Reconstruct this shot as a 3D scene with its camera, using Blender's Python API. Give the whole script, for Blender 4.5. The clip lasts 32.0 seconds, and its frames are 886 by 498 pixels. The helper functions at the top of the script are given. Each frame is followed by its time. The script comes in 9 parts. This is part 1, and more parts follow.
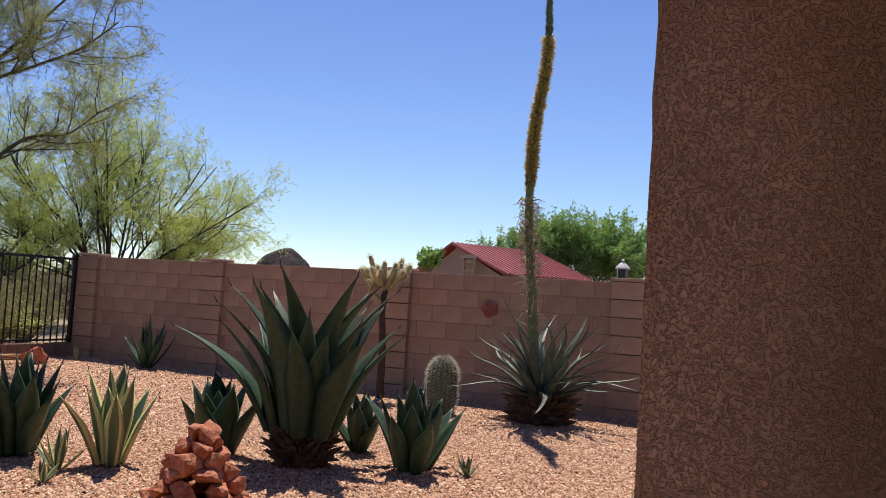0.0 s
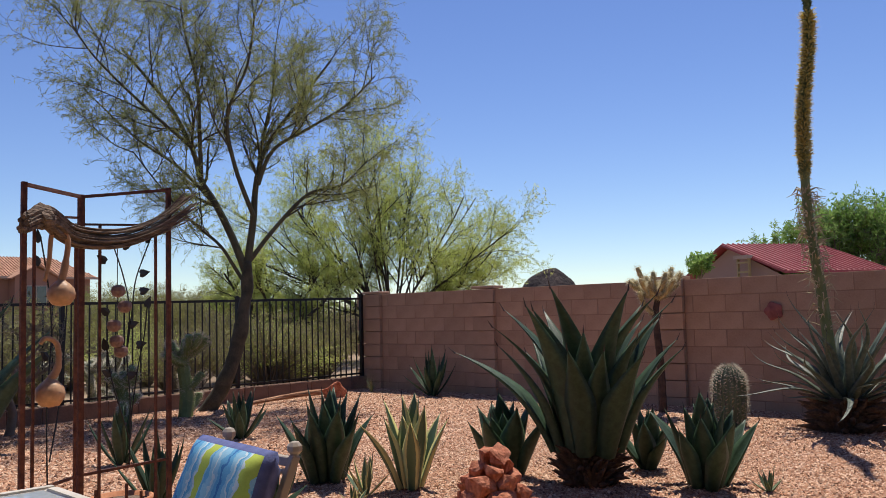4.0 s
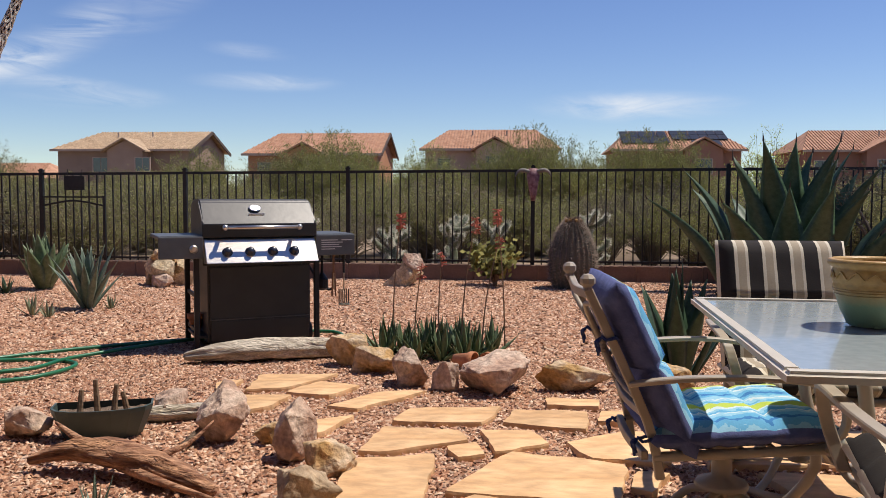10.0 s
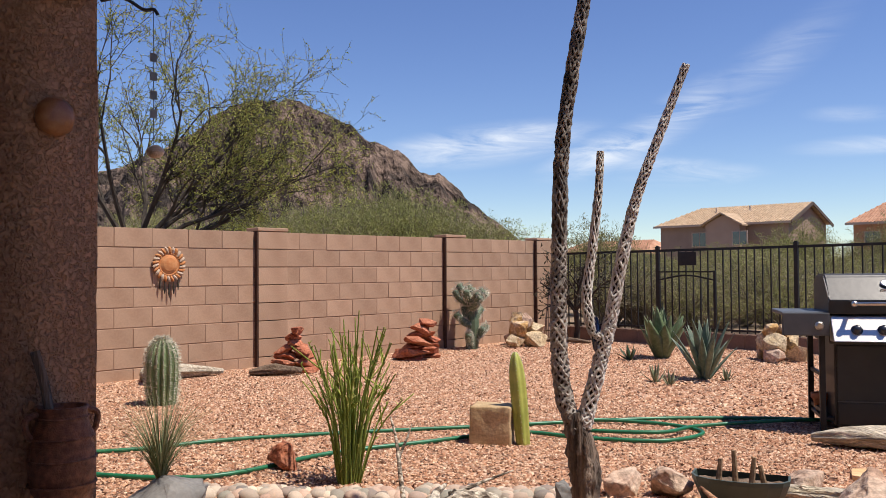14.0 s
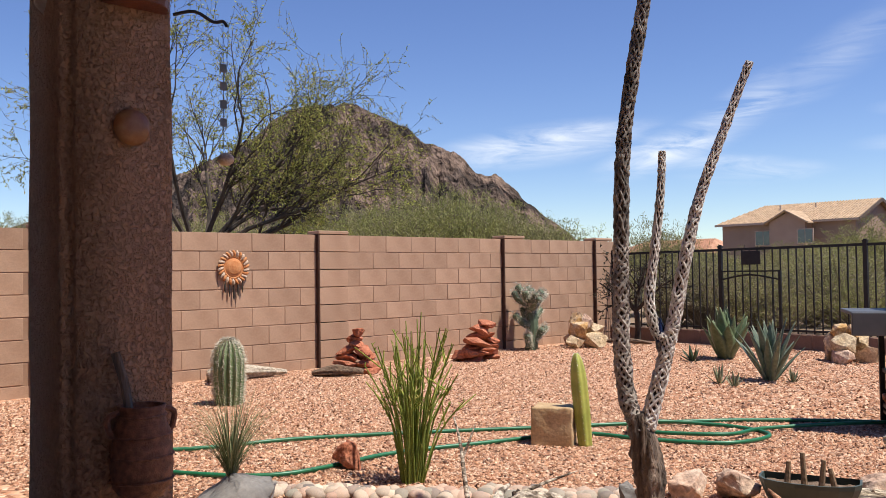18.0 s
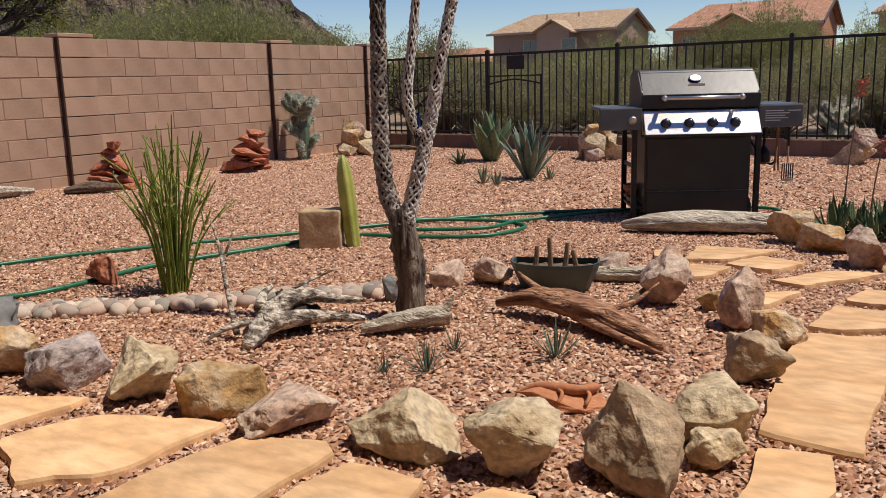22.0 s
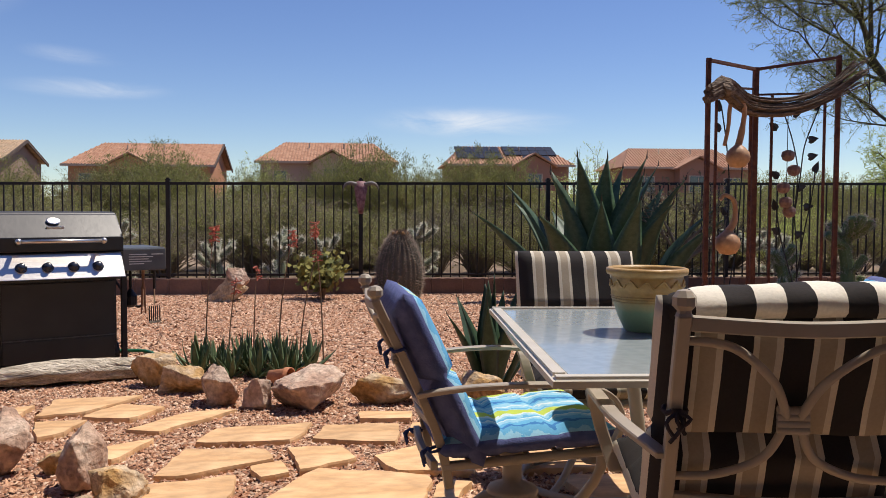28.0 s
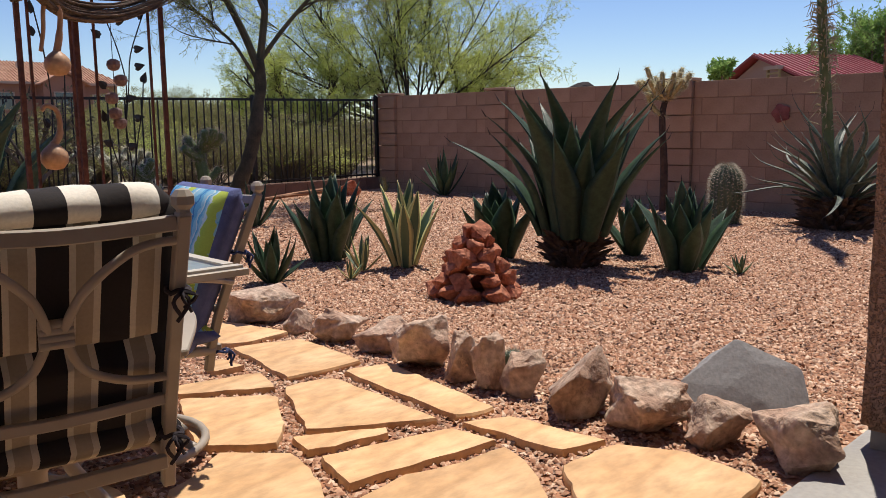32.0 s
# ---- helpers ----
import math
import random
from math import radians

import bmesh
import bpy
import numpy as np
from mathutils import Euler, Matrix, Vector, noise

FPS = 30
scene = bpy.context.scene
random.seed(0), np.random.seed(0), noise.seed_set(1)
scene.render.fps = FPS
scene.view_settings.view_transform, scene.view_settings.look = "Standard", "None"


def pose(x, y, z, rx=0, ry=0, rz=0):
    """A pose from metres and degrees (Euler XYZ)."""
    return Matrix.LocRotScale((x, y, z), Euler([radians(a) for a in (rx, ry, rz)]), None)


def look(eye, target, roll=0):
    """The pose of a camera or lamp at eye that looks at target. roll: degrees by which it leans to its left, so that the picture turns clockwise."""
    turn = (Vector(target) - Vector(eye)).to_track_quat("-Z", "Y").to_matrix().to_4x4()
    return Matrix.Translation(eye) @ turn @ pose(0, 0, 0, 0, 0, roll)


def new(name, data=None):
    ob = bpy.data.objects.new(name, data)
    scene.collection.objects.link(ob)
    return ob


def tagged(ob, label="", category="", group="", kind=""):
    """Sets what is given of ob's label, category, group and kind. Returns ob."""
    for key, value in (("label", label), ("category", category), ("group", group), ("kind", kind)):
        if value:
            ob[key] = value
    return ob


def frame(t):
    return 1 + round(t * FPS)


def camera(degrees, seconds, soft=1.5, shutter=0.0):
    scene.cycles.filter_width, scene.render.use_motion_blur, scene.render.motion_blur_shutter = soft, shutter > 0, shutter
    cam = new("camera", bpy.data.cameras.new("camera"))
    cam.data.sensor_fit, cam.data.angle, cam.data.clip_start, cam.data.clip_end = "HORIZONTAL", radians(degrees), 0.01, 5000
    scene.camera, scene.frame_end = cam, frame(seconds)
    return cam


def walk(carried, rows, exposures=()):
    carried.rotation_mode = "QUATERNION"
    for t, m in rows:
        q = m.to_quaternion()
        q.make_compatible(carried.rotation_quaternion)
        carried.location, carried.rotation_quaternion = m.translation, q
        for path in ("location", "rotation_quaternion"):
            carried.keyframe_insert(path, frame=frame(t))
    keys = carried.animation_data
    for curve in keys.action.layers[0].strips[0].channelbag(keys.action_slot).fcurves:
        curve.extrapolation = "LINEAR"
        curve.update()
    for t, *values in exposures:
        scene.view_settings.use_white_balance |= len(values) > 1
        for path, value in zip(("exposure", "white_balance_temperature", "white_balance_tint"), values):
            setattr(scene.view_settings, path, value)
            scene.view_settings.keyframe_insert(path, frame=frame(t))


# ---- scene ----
cam = camera(55.2, 32.0, soft=0.5)
PATH = [
    (0, (0.258, 0.039, 1.203), (2.075, 0.866, 1.321), 3.6),
    (0.5, (0.263, 0.033, 1.213), (2.075, 0.845, 1.456), 3.0),
    (1, (0.238, 0.041, 1.222), (2.04, 0.833, 1.577), 2.4),
    (1.5, (0.248, 0.041, 1.227), (2.037, 0.83, 1.644), 2.4),
    (2, (0.247, 0.047, 1.224), (2.023, 0.846, 1.68), 2.8),
    (2.5, (0.241, 0.042, 1.222), (2.008, 0.859, 1.681), 2.9),
    (3, (0.255, 0.033, 1.218), (1.998, 0.924, 1.627), 2.1),
    (3.5, (0.288, 0.06, 1.213), (1.94, 1.153, 1.491), 0.3),
    (4, (0.252, 0.058, 1.206), (1.732, 1.396, 1.354), -1.5),
    (4.5, (0.216, 0.027, 1.187), (1.509, 1.551, 1.267), -2.2),
    (6.5, (0.034, -0.164, 1.098), (0.701, 1.721, 1.071), -1.2),
    (7, (0.006, -0.186, 1.09), (0.523, 1.745, 1.061), -0.6),
    (7.5, (-0.018, -0.206, 1.083), (0.388, 1.752, 1.045), -0.3),
    (8, (-0.035, -0.229, 1.072), (0.279, 1.745, 0.99), 0.2),
    (8.5, (-0.059, -0.234, 1.063), (0.13, 1.753, 0.942), 0.6),
    (9, (-0.083, -0.26, 1.064), (-0.036, 1.735, 0.935), 0.1),
    (9.5, (-0.099, -0.273, 1.059), (-0.17, 1.721, 0.931), -0.1),
    (10, (-0.12, -0.295, 1.06), (-0.304, 1.693, 0.936), 0.2),
    (10.5, (-0.137, -0.309, 1.06), (-0.455, 1.662, 0.945), 0.4),
    (11, (-0.164, -0.327, 1.065), (-0.646, 1.611, 0.962), 0.5),
    (11.5, (-0.189, -0.345, 1.069), (-0.847, 1.542, 0.988), 0.3),
    (12, (-0.203, -0.373, 1.071), (-1.006, 1.458, 1.013), -0.1),
    (12.5, (-0.211, -0.39, 1.074), (-1.124, 1.388, 1.027), -0.8),
    (13, (-0.216, -0.41, 1.072), (-1.249, 1.302, 1.04), -0.8),
    (13.5, (-0.228, -0.44, 1.071), (-1.464, 1.133, 1.08), -0.4),
    (14, (-0.236, -0.464, 1.075), (-1.624, 0.975, 1.126), -0.4),
    (14.5, (-0.229, -0.494, 1.08), (-1.703, 0.856, 1.148), -0.6),
    (16.5, (-0.225, -0.504, 1.076), (-1.727, 0.814, 1.151), -0.0),
    (17, (-0.223, -0.51, 1.077), (-1.717, 0.818, 1.144), -0.3),
    (17.5, (-0.229, -0.495, 1.078), (-1.717, 0.84, 1.138), -0.6),
    (18, (-0.225, -0.502, 1.078), (-1.707, 0.841, 1.133), -0.8),
    (18.5, (-0.221, -0.505, 1.076), (-1.698, 0.842, 1.123), -0.8),
    (19, (-0.221, -0.495, 1.079), (-1.692, 0.86, 1.111), -0.9),
    (19.5, (-0.222, -0.491, 1.072), (-1.666, 0.892, 1.067), -1.0),
    (20, (-0.209, -0.482, 1.064), (-1.594, 0.959, 0.989), -1.4),
    (20.5, (-0.21, -0.432, 1.04), (-1.486, 1.097, 0.857), -1.4),
    (21, (-0.216, -0.404, 1.015), (-1.389, 1.189, 0.719), -1.3),
    (21.5, (-0.221, -0.387, 1.006), (-1.335, 1.234, 0.644), -1.5),
    (22, (-0.216, -0.389, 1.007), (-1.291, 1.251, 0.615), -1.5),
    (22.5, (-0.207, -0.397, 1.014), (-1.256, 1.261, 0.623), -1.8),
    (23, (-0.202, -0.399, 1.024), (-1.209, 1.292, 0.667), -2.0),
    (23.5, (-0.197, -0.39, 1.032), (-1.149, 1.343, 0.73), -2.0),
    (24, (-0.188, -0.385, 1.039), (-1.085, 1.384, 0.777), -2.1),
    (24.5, (-0.174, -0.369, 1.041), (-0.976, 1.449, 0.814), -2.0),
    (25, (-0.143, -0.333, 1.049), (-0.746, 1.564, 0.856), -1.5),
    (25.5, (-0.113, -0.304, 1.055), (-0.486, 1.654, 0.892), -0.7),
    (27.5, (-0.006, -0.277, 1.06), (0.033, 1.721, 0.992), 0.4),
    (28, (0.021, -0.264, 1.055), (0.214, 1.725, 0.964), 0.3),
    (28.5, (0.046, -0.248, 1.052), (0.386, 1.719, 0.93), -0.0),
    (29, (0.067, -0.238, 1.051), (0.53, 1.702, 0.909), -0.3),
    (29.5, (0.086, -0.249, 1.052), (0.667, 1.657, 0.878), -0.7),
    (30, (0.109, -0.244, 1.051), (0.84, 1.605, 0.834), -0.7),
    (30.5, (0.139, -0.259, 1.051), (1.044, 1.507, 0.805), -0.3),
    (31, (0.186, -0.241, 1.048), (1.295, 1.403, 0.787), 0.1),
    (31.5, (0.214, -0.265, 1.011), (1.498, 1.244, 0.736), -0.7),
    (32, (0.253, -0.273, 1.022), (1.67, 1.109, 0.735), -0.7),
]
EXPOSURES = [(0, 0.43), (1, 0.47), (3, 0.40), (4, 0.28), (7, 0.22), (8, 0.20), (10, 0.17), (12, 0.16), (14, 0.40), (19.5, 0.51), (20.5, 0.30), (21.5, 0.03), (24, 0.01), (25, 0.06), (28, 0.19), (30, 0.23), (32, 0.19)]
walk(cam, [(t, look(eye, target, roll)) for t, eye, target, roll in PATH], EXPOSURES)

# ---- world, sun ----
SUN_EL, SUN_AZ = radians(65.0), radians(24.0)   # azimuth from +x towards +y
world = bpy.data.worlds.new("desert_sky")
scene.world = world
world.use_nodes = True
wn, wl = world.node_tree.nodes, world.node_tree.links
wn.clear()
w_out = wn.new("ShaderNodeOutputWorld")
w_bg = wn.new("ShaderNodeBackground")
w_bg.inputs["Strength"].default_value = 0.1
w_sky = wn.new("ShaderNodeTexSky")
w_sky.sky_type = "NISHITA"
w_sky.sun_disc = False
w_sky.sun_elevation = SUN_EL
w_sky.sun_rotation = radians(90.0) - SUN_AZ
w_sky.altitude = 700.0
w_sky.air_density = 1.0
w_sky.dust_density = 0.0
w_sky.ozone_density = 4.0
# thin wisps of cirrus: streaks in bearing and height, broken up by stretched noise
w_tc = wn.new("ShaderNodeTexCoord")
w_sep = wn.new("ShaderNodeSeparateXYZ")
wl.new(w_tc.outputs["Generated"], w_sep.inputs["Vector"])
w_az = wn.new("ShaderNodeMath")
w_az.operation = "ARCTAN2"
wl.new(w_sep.outputs["X"], w_az.inputs[0])
wl.new(w_sep.outputs["Y"], w_az.inputs[1])
w_el = wn.new("ShaderNodeMath")
w_el.operation = "ARCSINE"
wl.new(w_sep.outputs["Z"], w_el.inputs[0])
w_pos = wn.new("ShaderNodeCombineXYZ")
wl.new(w_az.outputs["Value"], w_pos.inputs["X"])
wl.new(w_el.outputs["Value"], w_pos.inputs["Y"])
w_sum = None
# bearing, height, half length, half height, tilt (degrees), density
for az, el, ln, ht, tilt, dens in ((7.5, 5.9, 7.0, 1.1, -1, 1.2), (-41.0, 8.4, 8.5, 1.5, 6, 1.2), (-32.5, 7.9, 5.5, 1.5, 17, 1.3), (-27.5, 6.1, 5.0, .8, 0, .65), (-28.0, 10.2, 4.5, 1.6, 28, .75), (-17.0, 7.4, 5.0, .7, 0, .6),
                                   (-18.0, 9.3, 3.0, .6, -4, .4), (-29.0, 6.6, 5.5, .9, -6, .6), (-23.0, 12.5, 6.5, 1.8, 32, .35)):
    w_map = wn.new("ShaderNodeMapping")
    w_map.vector_type = "TEXTURE"
    w_map.inputs["Location"].default_value = (radians(az), radians(el), 0)
    w_map.inputs["Rotation"].default_value = (0, 0, radians(tilt))
    w_map.inputs["Scale"].default_value = (radians(ln), radians(ht), 1)
    wl.new(w_pos.outputs["Vector"], w_map.inputs["Vector"])
    w_len = wn.new("ShaderNodeVectorMath")
    w_len.operation = "LENGTH"
    wl.new(w_map.outputs["Vector"], w_len.inputs[0])
    w_soft = wn.new("ShaderNodeMapRange")
    w_soft.interpolation_type = "SMOOTHSTEP"
    w_soft.inputs["From Min"].default_value, w_soft.inputs["From Max"].default_value = 1.15, 0.0
    w_soft.inputs["To Max"].default_value = dens
    wl.new(w_len.outputs["Value"], w_soft.inputs["Value"])
    if w_sum is None:
        w_sum = w_soft.outputs["Result"]
    else:
        w_add = wn.new("ShaderNodeMath")
        w_add.operation = "MAXIMUM"
        wl.new(w_sum, w_add.inputs[0])
        wl.new(w_soft.outputs["Result"], w_add.inputs[1])
        w_sum = w_add.outputs["Value"]
w_str = wn.new("ShaderNodeMapping")
w_str.inputs["Rotation"].default_value = (0, 0, radians(-9))
w_str.inputs["Scale"].default_value = (9.0, 46.0, 1)
wl.new(w_pos.outputs["Vector"], w_str.inputs["Vector"])
w_no = wn.new("ShaderNodeTexNoise")
w_no.inputs["Scale"].default_value = 1.0
w_no.inputs["Detail"].default_value = 8.0
w_no.inputs["Roughness"].default_value = 0.6
w_no.inputs["Distortion"].default_value = 0.8
wl.new(w_str.outputs["Vector"], w_no.inputs["Vector"])
w_ramp = wn.new("ShaderNodeMapRange")
w_ramp.inputs["From Min"].default_value, w_ramp.inputs["From Max"].default_value = 0.34, 0.72
wl.new(w_no.outputs["Fac"], w_ramp.inputs["Value"])
w_mul = wn.new("ShaderNodeMath")
w_mul.operation = "MULTIPLY"
wl.new(w_ramp.outputs["Result"], w_mul.inputs[0])
wl.new(w_sum, w_mul.inputs[1])
w_mix = wn.new("ShaderNodeMixRGB")
w_mix.inputs["Color2"].default_value = (7.0, 7.4, 8.0, 1)
wl.new(w_mul.outputs["Value"], w_mix.inputs["Fac"])
w_hs = wn.new("ShaderNodeHueSaturation")
w_hs.inputs["Saturation"].default_value = 1.1
w_hs.inputs["Hue"].default_value = 0.515
w_hs.inputs["Value"].default_value = 1.0
wl.new(w_sky.outputs["Color"], w_hs.inputs["Color"])
wl.new(w_hs.outputs["Color"], w_mix.inputs["Color1"])
wl.new(w_mix.outputs["Color"], w_bg.inputs["Color"])
wl.new(w_bg.outputs["Background"], w_out.inputs["Surface"])

sun_data = bpy.data.lights.new("sun", "SUN")
sun_data.energy = 4.7
sun_data.angle = radians(0.53)
sun_data.color = (1.0, 0.925, 0.82)
sun_ob = new("sun", sun_data)
sun_dir = Vector((math.cos(SUN_EL) * math.cos(SUN_AZ), math.cos(SUN_EL) * math.sin(SUN_AZ), math.sin(SUN_EL)))
sun_ob.matrix_world = look(sun_dir * 60, (0, 0, 0))


# ---- materials ----
def mat(name, col, col2=None, rough=0.8, metal=0.0, scale=8.0, detail=5.0, bump=0.2, bscale=None, lo=0.35, hi=0.65,
        fine=0.0, fscale=60.0, rnd=0.0, island=0.0, dist=0.02, spec=0.5, trans=0.0, stretch=None, coat=0.0):
    """A principled surface with two scales of colour variation, bump, and an optional shift by object or by piece."""
    m = bpy.data.materials.new(name)
    m.use_nodes = True
    n, l = m.node_tree.nodes, m.node_tree.links
    b = n["Principled BSDF"]
    b.inputs["Roughness"].default_value = rough
    b.inputs["Metallic"].default_value = metal
    b.inputs["Specular IOR Level"].default_value = spec
    b.inputs["Coat Weight"].default_value = coat
    tc = n.new("ShaderNodeTexCoord")
    vec = tc.outputs["Object"]
    if stretch:
        mp = n.new("ShaderNodeMapping")
        mp.inputs["Scale"].default_value = stretch
        l.new(vec, mp.inputs["Vector"])
        vec = mp.outputs["Vector"]
    no = n.new("ShaderNodeTexNoise")
    no.inputs["Scale"].default_value = scale
    no.inputs["Detail"].default_value = detail
    l.new(vec, no.inputs["Vector"])
    rp = n.new("ShaderNodeValToRGB")
    rp.color_ramp.elements[0].position, rp.color_ramp.elements[1].position = lo, hi
    rp.color_ramp.elements[0].color = (*col, 1)
    rp.color_ramp.elements[1].color = (*(col2 or col), 1)
    l.new(no.outputs["Fac"], rp.inputs["Fac"])
    out = rp.outputs["Color"]
    if fine:
        f = n.new("ShaderNodeTexNoise")
        f.inputs["Scale"].default_value = fscale
        f.inputs["Detail"].default_value = 4.0
        l.new(vec, f.inputs["Vector"])
        mr = n.new("ShaderNodeMapRange")
        mr.inputs["From Min"].default_value, mr.inputs["From Max"].default_value = 0.3, 0.7
        mr.inputs["To Min"].default_value, mr.inputs["To Max"].default_value = 1.0 - fine, 1.0 + fine
        l.new(f.outputs["Fac"], mr.inputs["Value"])
        mx = n.new("ShaderNodeVectorMath")
        mx.operation = "SCALE"
        l.new(out, mx.inputs[0])
        l.new(mr.outputs["Result"], mx.inputs["Scale"])
        out = mx.outputs["Vector"]
    if rnd or island:
        if rnd:
            src = n.new("ShaderNodeObjectInfo").outputs["Random"]
        else:
            src = n.new("ShaderNodeNewGeometry").outputs["Random Per Island"]
        k = rnd or island
        mr = n.new("ShaderNodeMapRange")
        mr.inputs["To Min"].default_value, mr.inputs["To Max"].default_value = 1.0 - k, 1.0 + k
        l.new(src, mr.inputs["Value"])
        mx = n.new("ShaderNodeVectorMath")
        mx.operation = "SCALE"
        l.new(out, mx.inputs[0])
        l.new(mr.outputs["Result"], mx.inputs["Scale"])
        out = mx.outputs["Vector"]
    l.new(out, b.inputs["Base Color"])
    if bump:
        bn = n.new("ShaderNodeTexNoise")
        bn.inputs["Scale"].default_value = bscale or scale * 5
        bn.inputs["Detail"].default_value = 6.0
        l.new(vec, bn.inputs["Vector"])
        bp = n.new("ShaderNodeBump")
        bp.inputs["Strength"].default_value = bump
        bp.inputs["Distance"].default_value = dist
        l.new(bn.outputs["Fac"], bp.inputs["Height"])
        l.new(bp.outputs["Normal"], b.inputs["Normal"])
    if trans:
        # thin leaf: some light passes
        tr = n.new("ShaderNodeBsdfTranslucent")
        l.new(out, tr.inputs["Color"])
        ms = n.new("ShaderNodeMixShader")
        ms.inputs["Fac"].default_value = trans
        l.new(b.outputs["BSDF"], ms.inputs[1])
        l.new(tr.outputs["BSDF"], ms.inputs[2])
        l.new(ms.outputs["Shader"], n["Material Output"].inputs["Surface"])
    return m


def palette(name, cols, rough=0.85, by="island", bump=0.3, bscale=90.0, dist=0.004, thin=0.0):
    """Pieces of several colours, each piece with one of them."""
    m = bpy.data.materials.new(name)
    m.use_nodes = True
    n, l = m.node_tree.nodes, m.node_tree.links
    b = n["Principled BSDF"]
    b.inputs["Roughness"].default_value = rough
    b.inputs["Specular IOR Level"].default_value = 0.3
    src = n.new("ShaderNodeNewGeometry").outputs["Random Per Island"] if by == "island" else n.new("ShaderNodeObjectInfo").outputs["Random"]
    rp = n.new("ShaderNodeValToRGB")
    rp.color_ramp.interpolation = "LINEAR"
    e = rp.color_ramp.elements
    while len(e) < len(cols):
        e.new(0.5)
    for i, c in enumerate(cols):
        e[i].position = i / max(1, len(cols) - 1)
        e[i].color = (*c, 1)
    l.new(src, rp.inputs["Fac"])
    tc = n.new("ShaderNodeTexCoord")
    no = n.new("ShaderNodeTexNoise")
    no.inputs["Scale"].default_value = bscale
    no.inputs["Detail"].default_value = 5.0
    l.new(tc.outputs["Object"], no.inputs["Vector"])
    mr = n.new("ShaderNodeMapRange")
    mr.inputs["From Min"].default_value, mr.inputs["From Max"].default_value = 0.3, 0.7
    mr.inputs["To Min"].default_value, mr.inputs["To Max"].default_value = 0.75, 1.2
    l.new(no.outputs["Fac"], mr.inputs["Value"])
    mx = n.new("ShaderNodeVectorMath")
    mx.operation = "SCALE"
    l.new(rp.outputs["Color"], mx.inputs[0])
    l.new(mr.outputs["Result"], mx.inputs["Scale"])
    l.new(mx.outputs["Vector"], b.inputs["Base Color"])
    if bump:
        bp = n.new("ShaderNodeBump")
        bp.inputs["Strength"].default_value = bump
        bp.inputs["Distance"].default_value = dist
        l.new(no.outputs["Fac"], bp.inputs["Height"])
        l.new(bp.outputs["Normal"], b.inputs["Normal"])
    if thin:
        tr = n.new("ShaderNodeBsdfTranslucent")
        l.new(mx.outputs["Vector"], tr.inputs["Color"])
        ms = n.new("ShaderNodeMixShader")
        ms.inputs["Fac"].default_value = thin
        l.new(b.outputs["BSDF"], ms.inputs[1])
        l.new(tr.outputs["BSDF"], ms.inputs[2])
        l.new(ms.outputs["Shader"], n["Material Output"].inputs["Surface"])
    return m


GRAVEL_COLS = [(0.07, 0.031, 0.021), (0.44, 0.219, 0.124), (0.25, 0.111, 0.063), (0.60, 0.36, 0.225), (0.36, 0.184, 0.113), (0.73, 0.515, 0.365), (0.15, 0.068, 0.045)]
M_PEBBLE = palette("gravel_pebbles", GRAVEL_COLS)


def gravel_bed():
    """Fine crushed granite: cells of several colours with relief."""
    m = bpy.data.materials.new("gravel_bed")
    m.use_nodes = True
    n, l = m.node_tree.nodes, m.node_tree.links
    b = n["Principled BSDF"]
    b.inputs["Roughness"].default_value = 0.9
    b.inputs["Specular IOR Level"].default_value = 0.2
    tc = n.new("ShaderNodeTexCoord")
    v = n.new("ShaderNodeTexVoronoi")
    v.inputs["Scale"].default_value = 30.0
    l.new(tc.outputs["Object"], v.inputs["Vector"])
    sep = n.new("ShaderNodeSeparateColor")
    l.new(v.outputs["Color"], sep.inputs["Color"])
    rp = n.new("ShaderNodeValToRGB")
    e = rp.color_ramp.elements
    while len(e) < len(GRAVEL_COLS):
        e.new(0.5)
    for i, c in enumerate(GRAVEL_COLS):
        e[i].position = i / (len(GRAVEL_COLS) - 1)
        e[i].color = (*c, 1)
    l.new(sep.outputs["Red"], rp.inputs["Fac"])
    big = n.new("ShaderNodeTexNoise")
    big.inputs["Scale"].default_value = 0.9
    big.inputs["Detail"].default_value = 4.0
    l.new(tc.outputs["Object"], big.inputs["Vector"])
    mr = n.new("ShaderNodeMapRange")
    mr.inputs["From Min"].default_value, mr.inputs["From Max"].default_value = 0.3, 0.7
    mr.inputs["To Min"].default_value, mr.inputs["To Max"].default_value = 0.86, 1.14
    l.new(big.outputs["Fac"], mr.inputs["Value"])
    mx = n.new("ShaderNodeVectorMath")
    mx.operation = "SCALE"
    l.new(rp.outputs["Color"], mx.inputs[0])
    l.new(mr.outputs["Result"], mx.inputs["Scale"])
    l.new(mx.outputs["Vector"], b.inputs["Base Color"])
    bp = n.new("ShaderNodeBump")
    bp.inputs["Strength"].default_value = 0.9
    bp.inputs["Distance"].default_value = 0.012
    bp.invert = True
    l.new(v.outputs["Distance"], bp.inputs["Height"])
    l.new(bp.outputs["Normal"], b.inputs["Normal"])
    return m


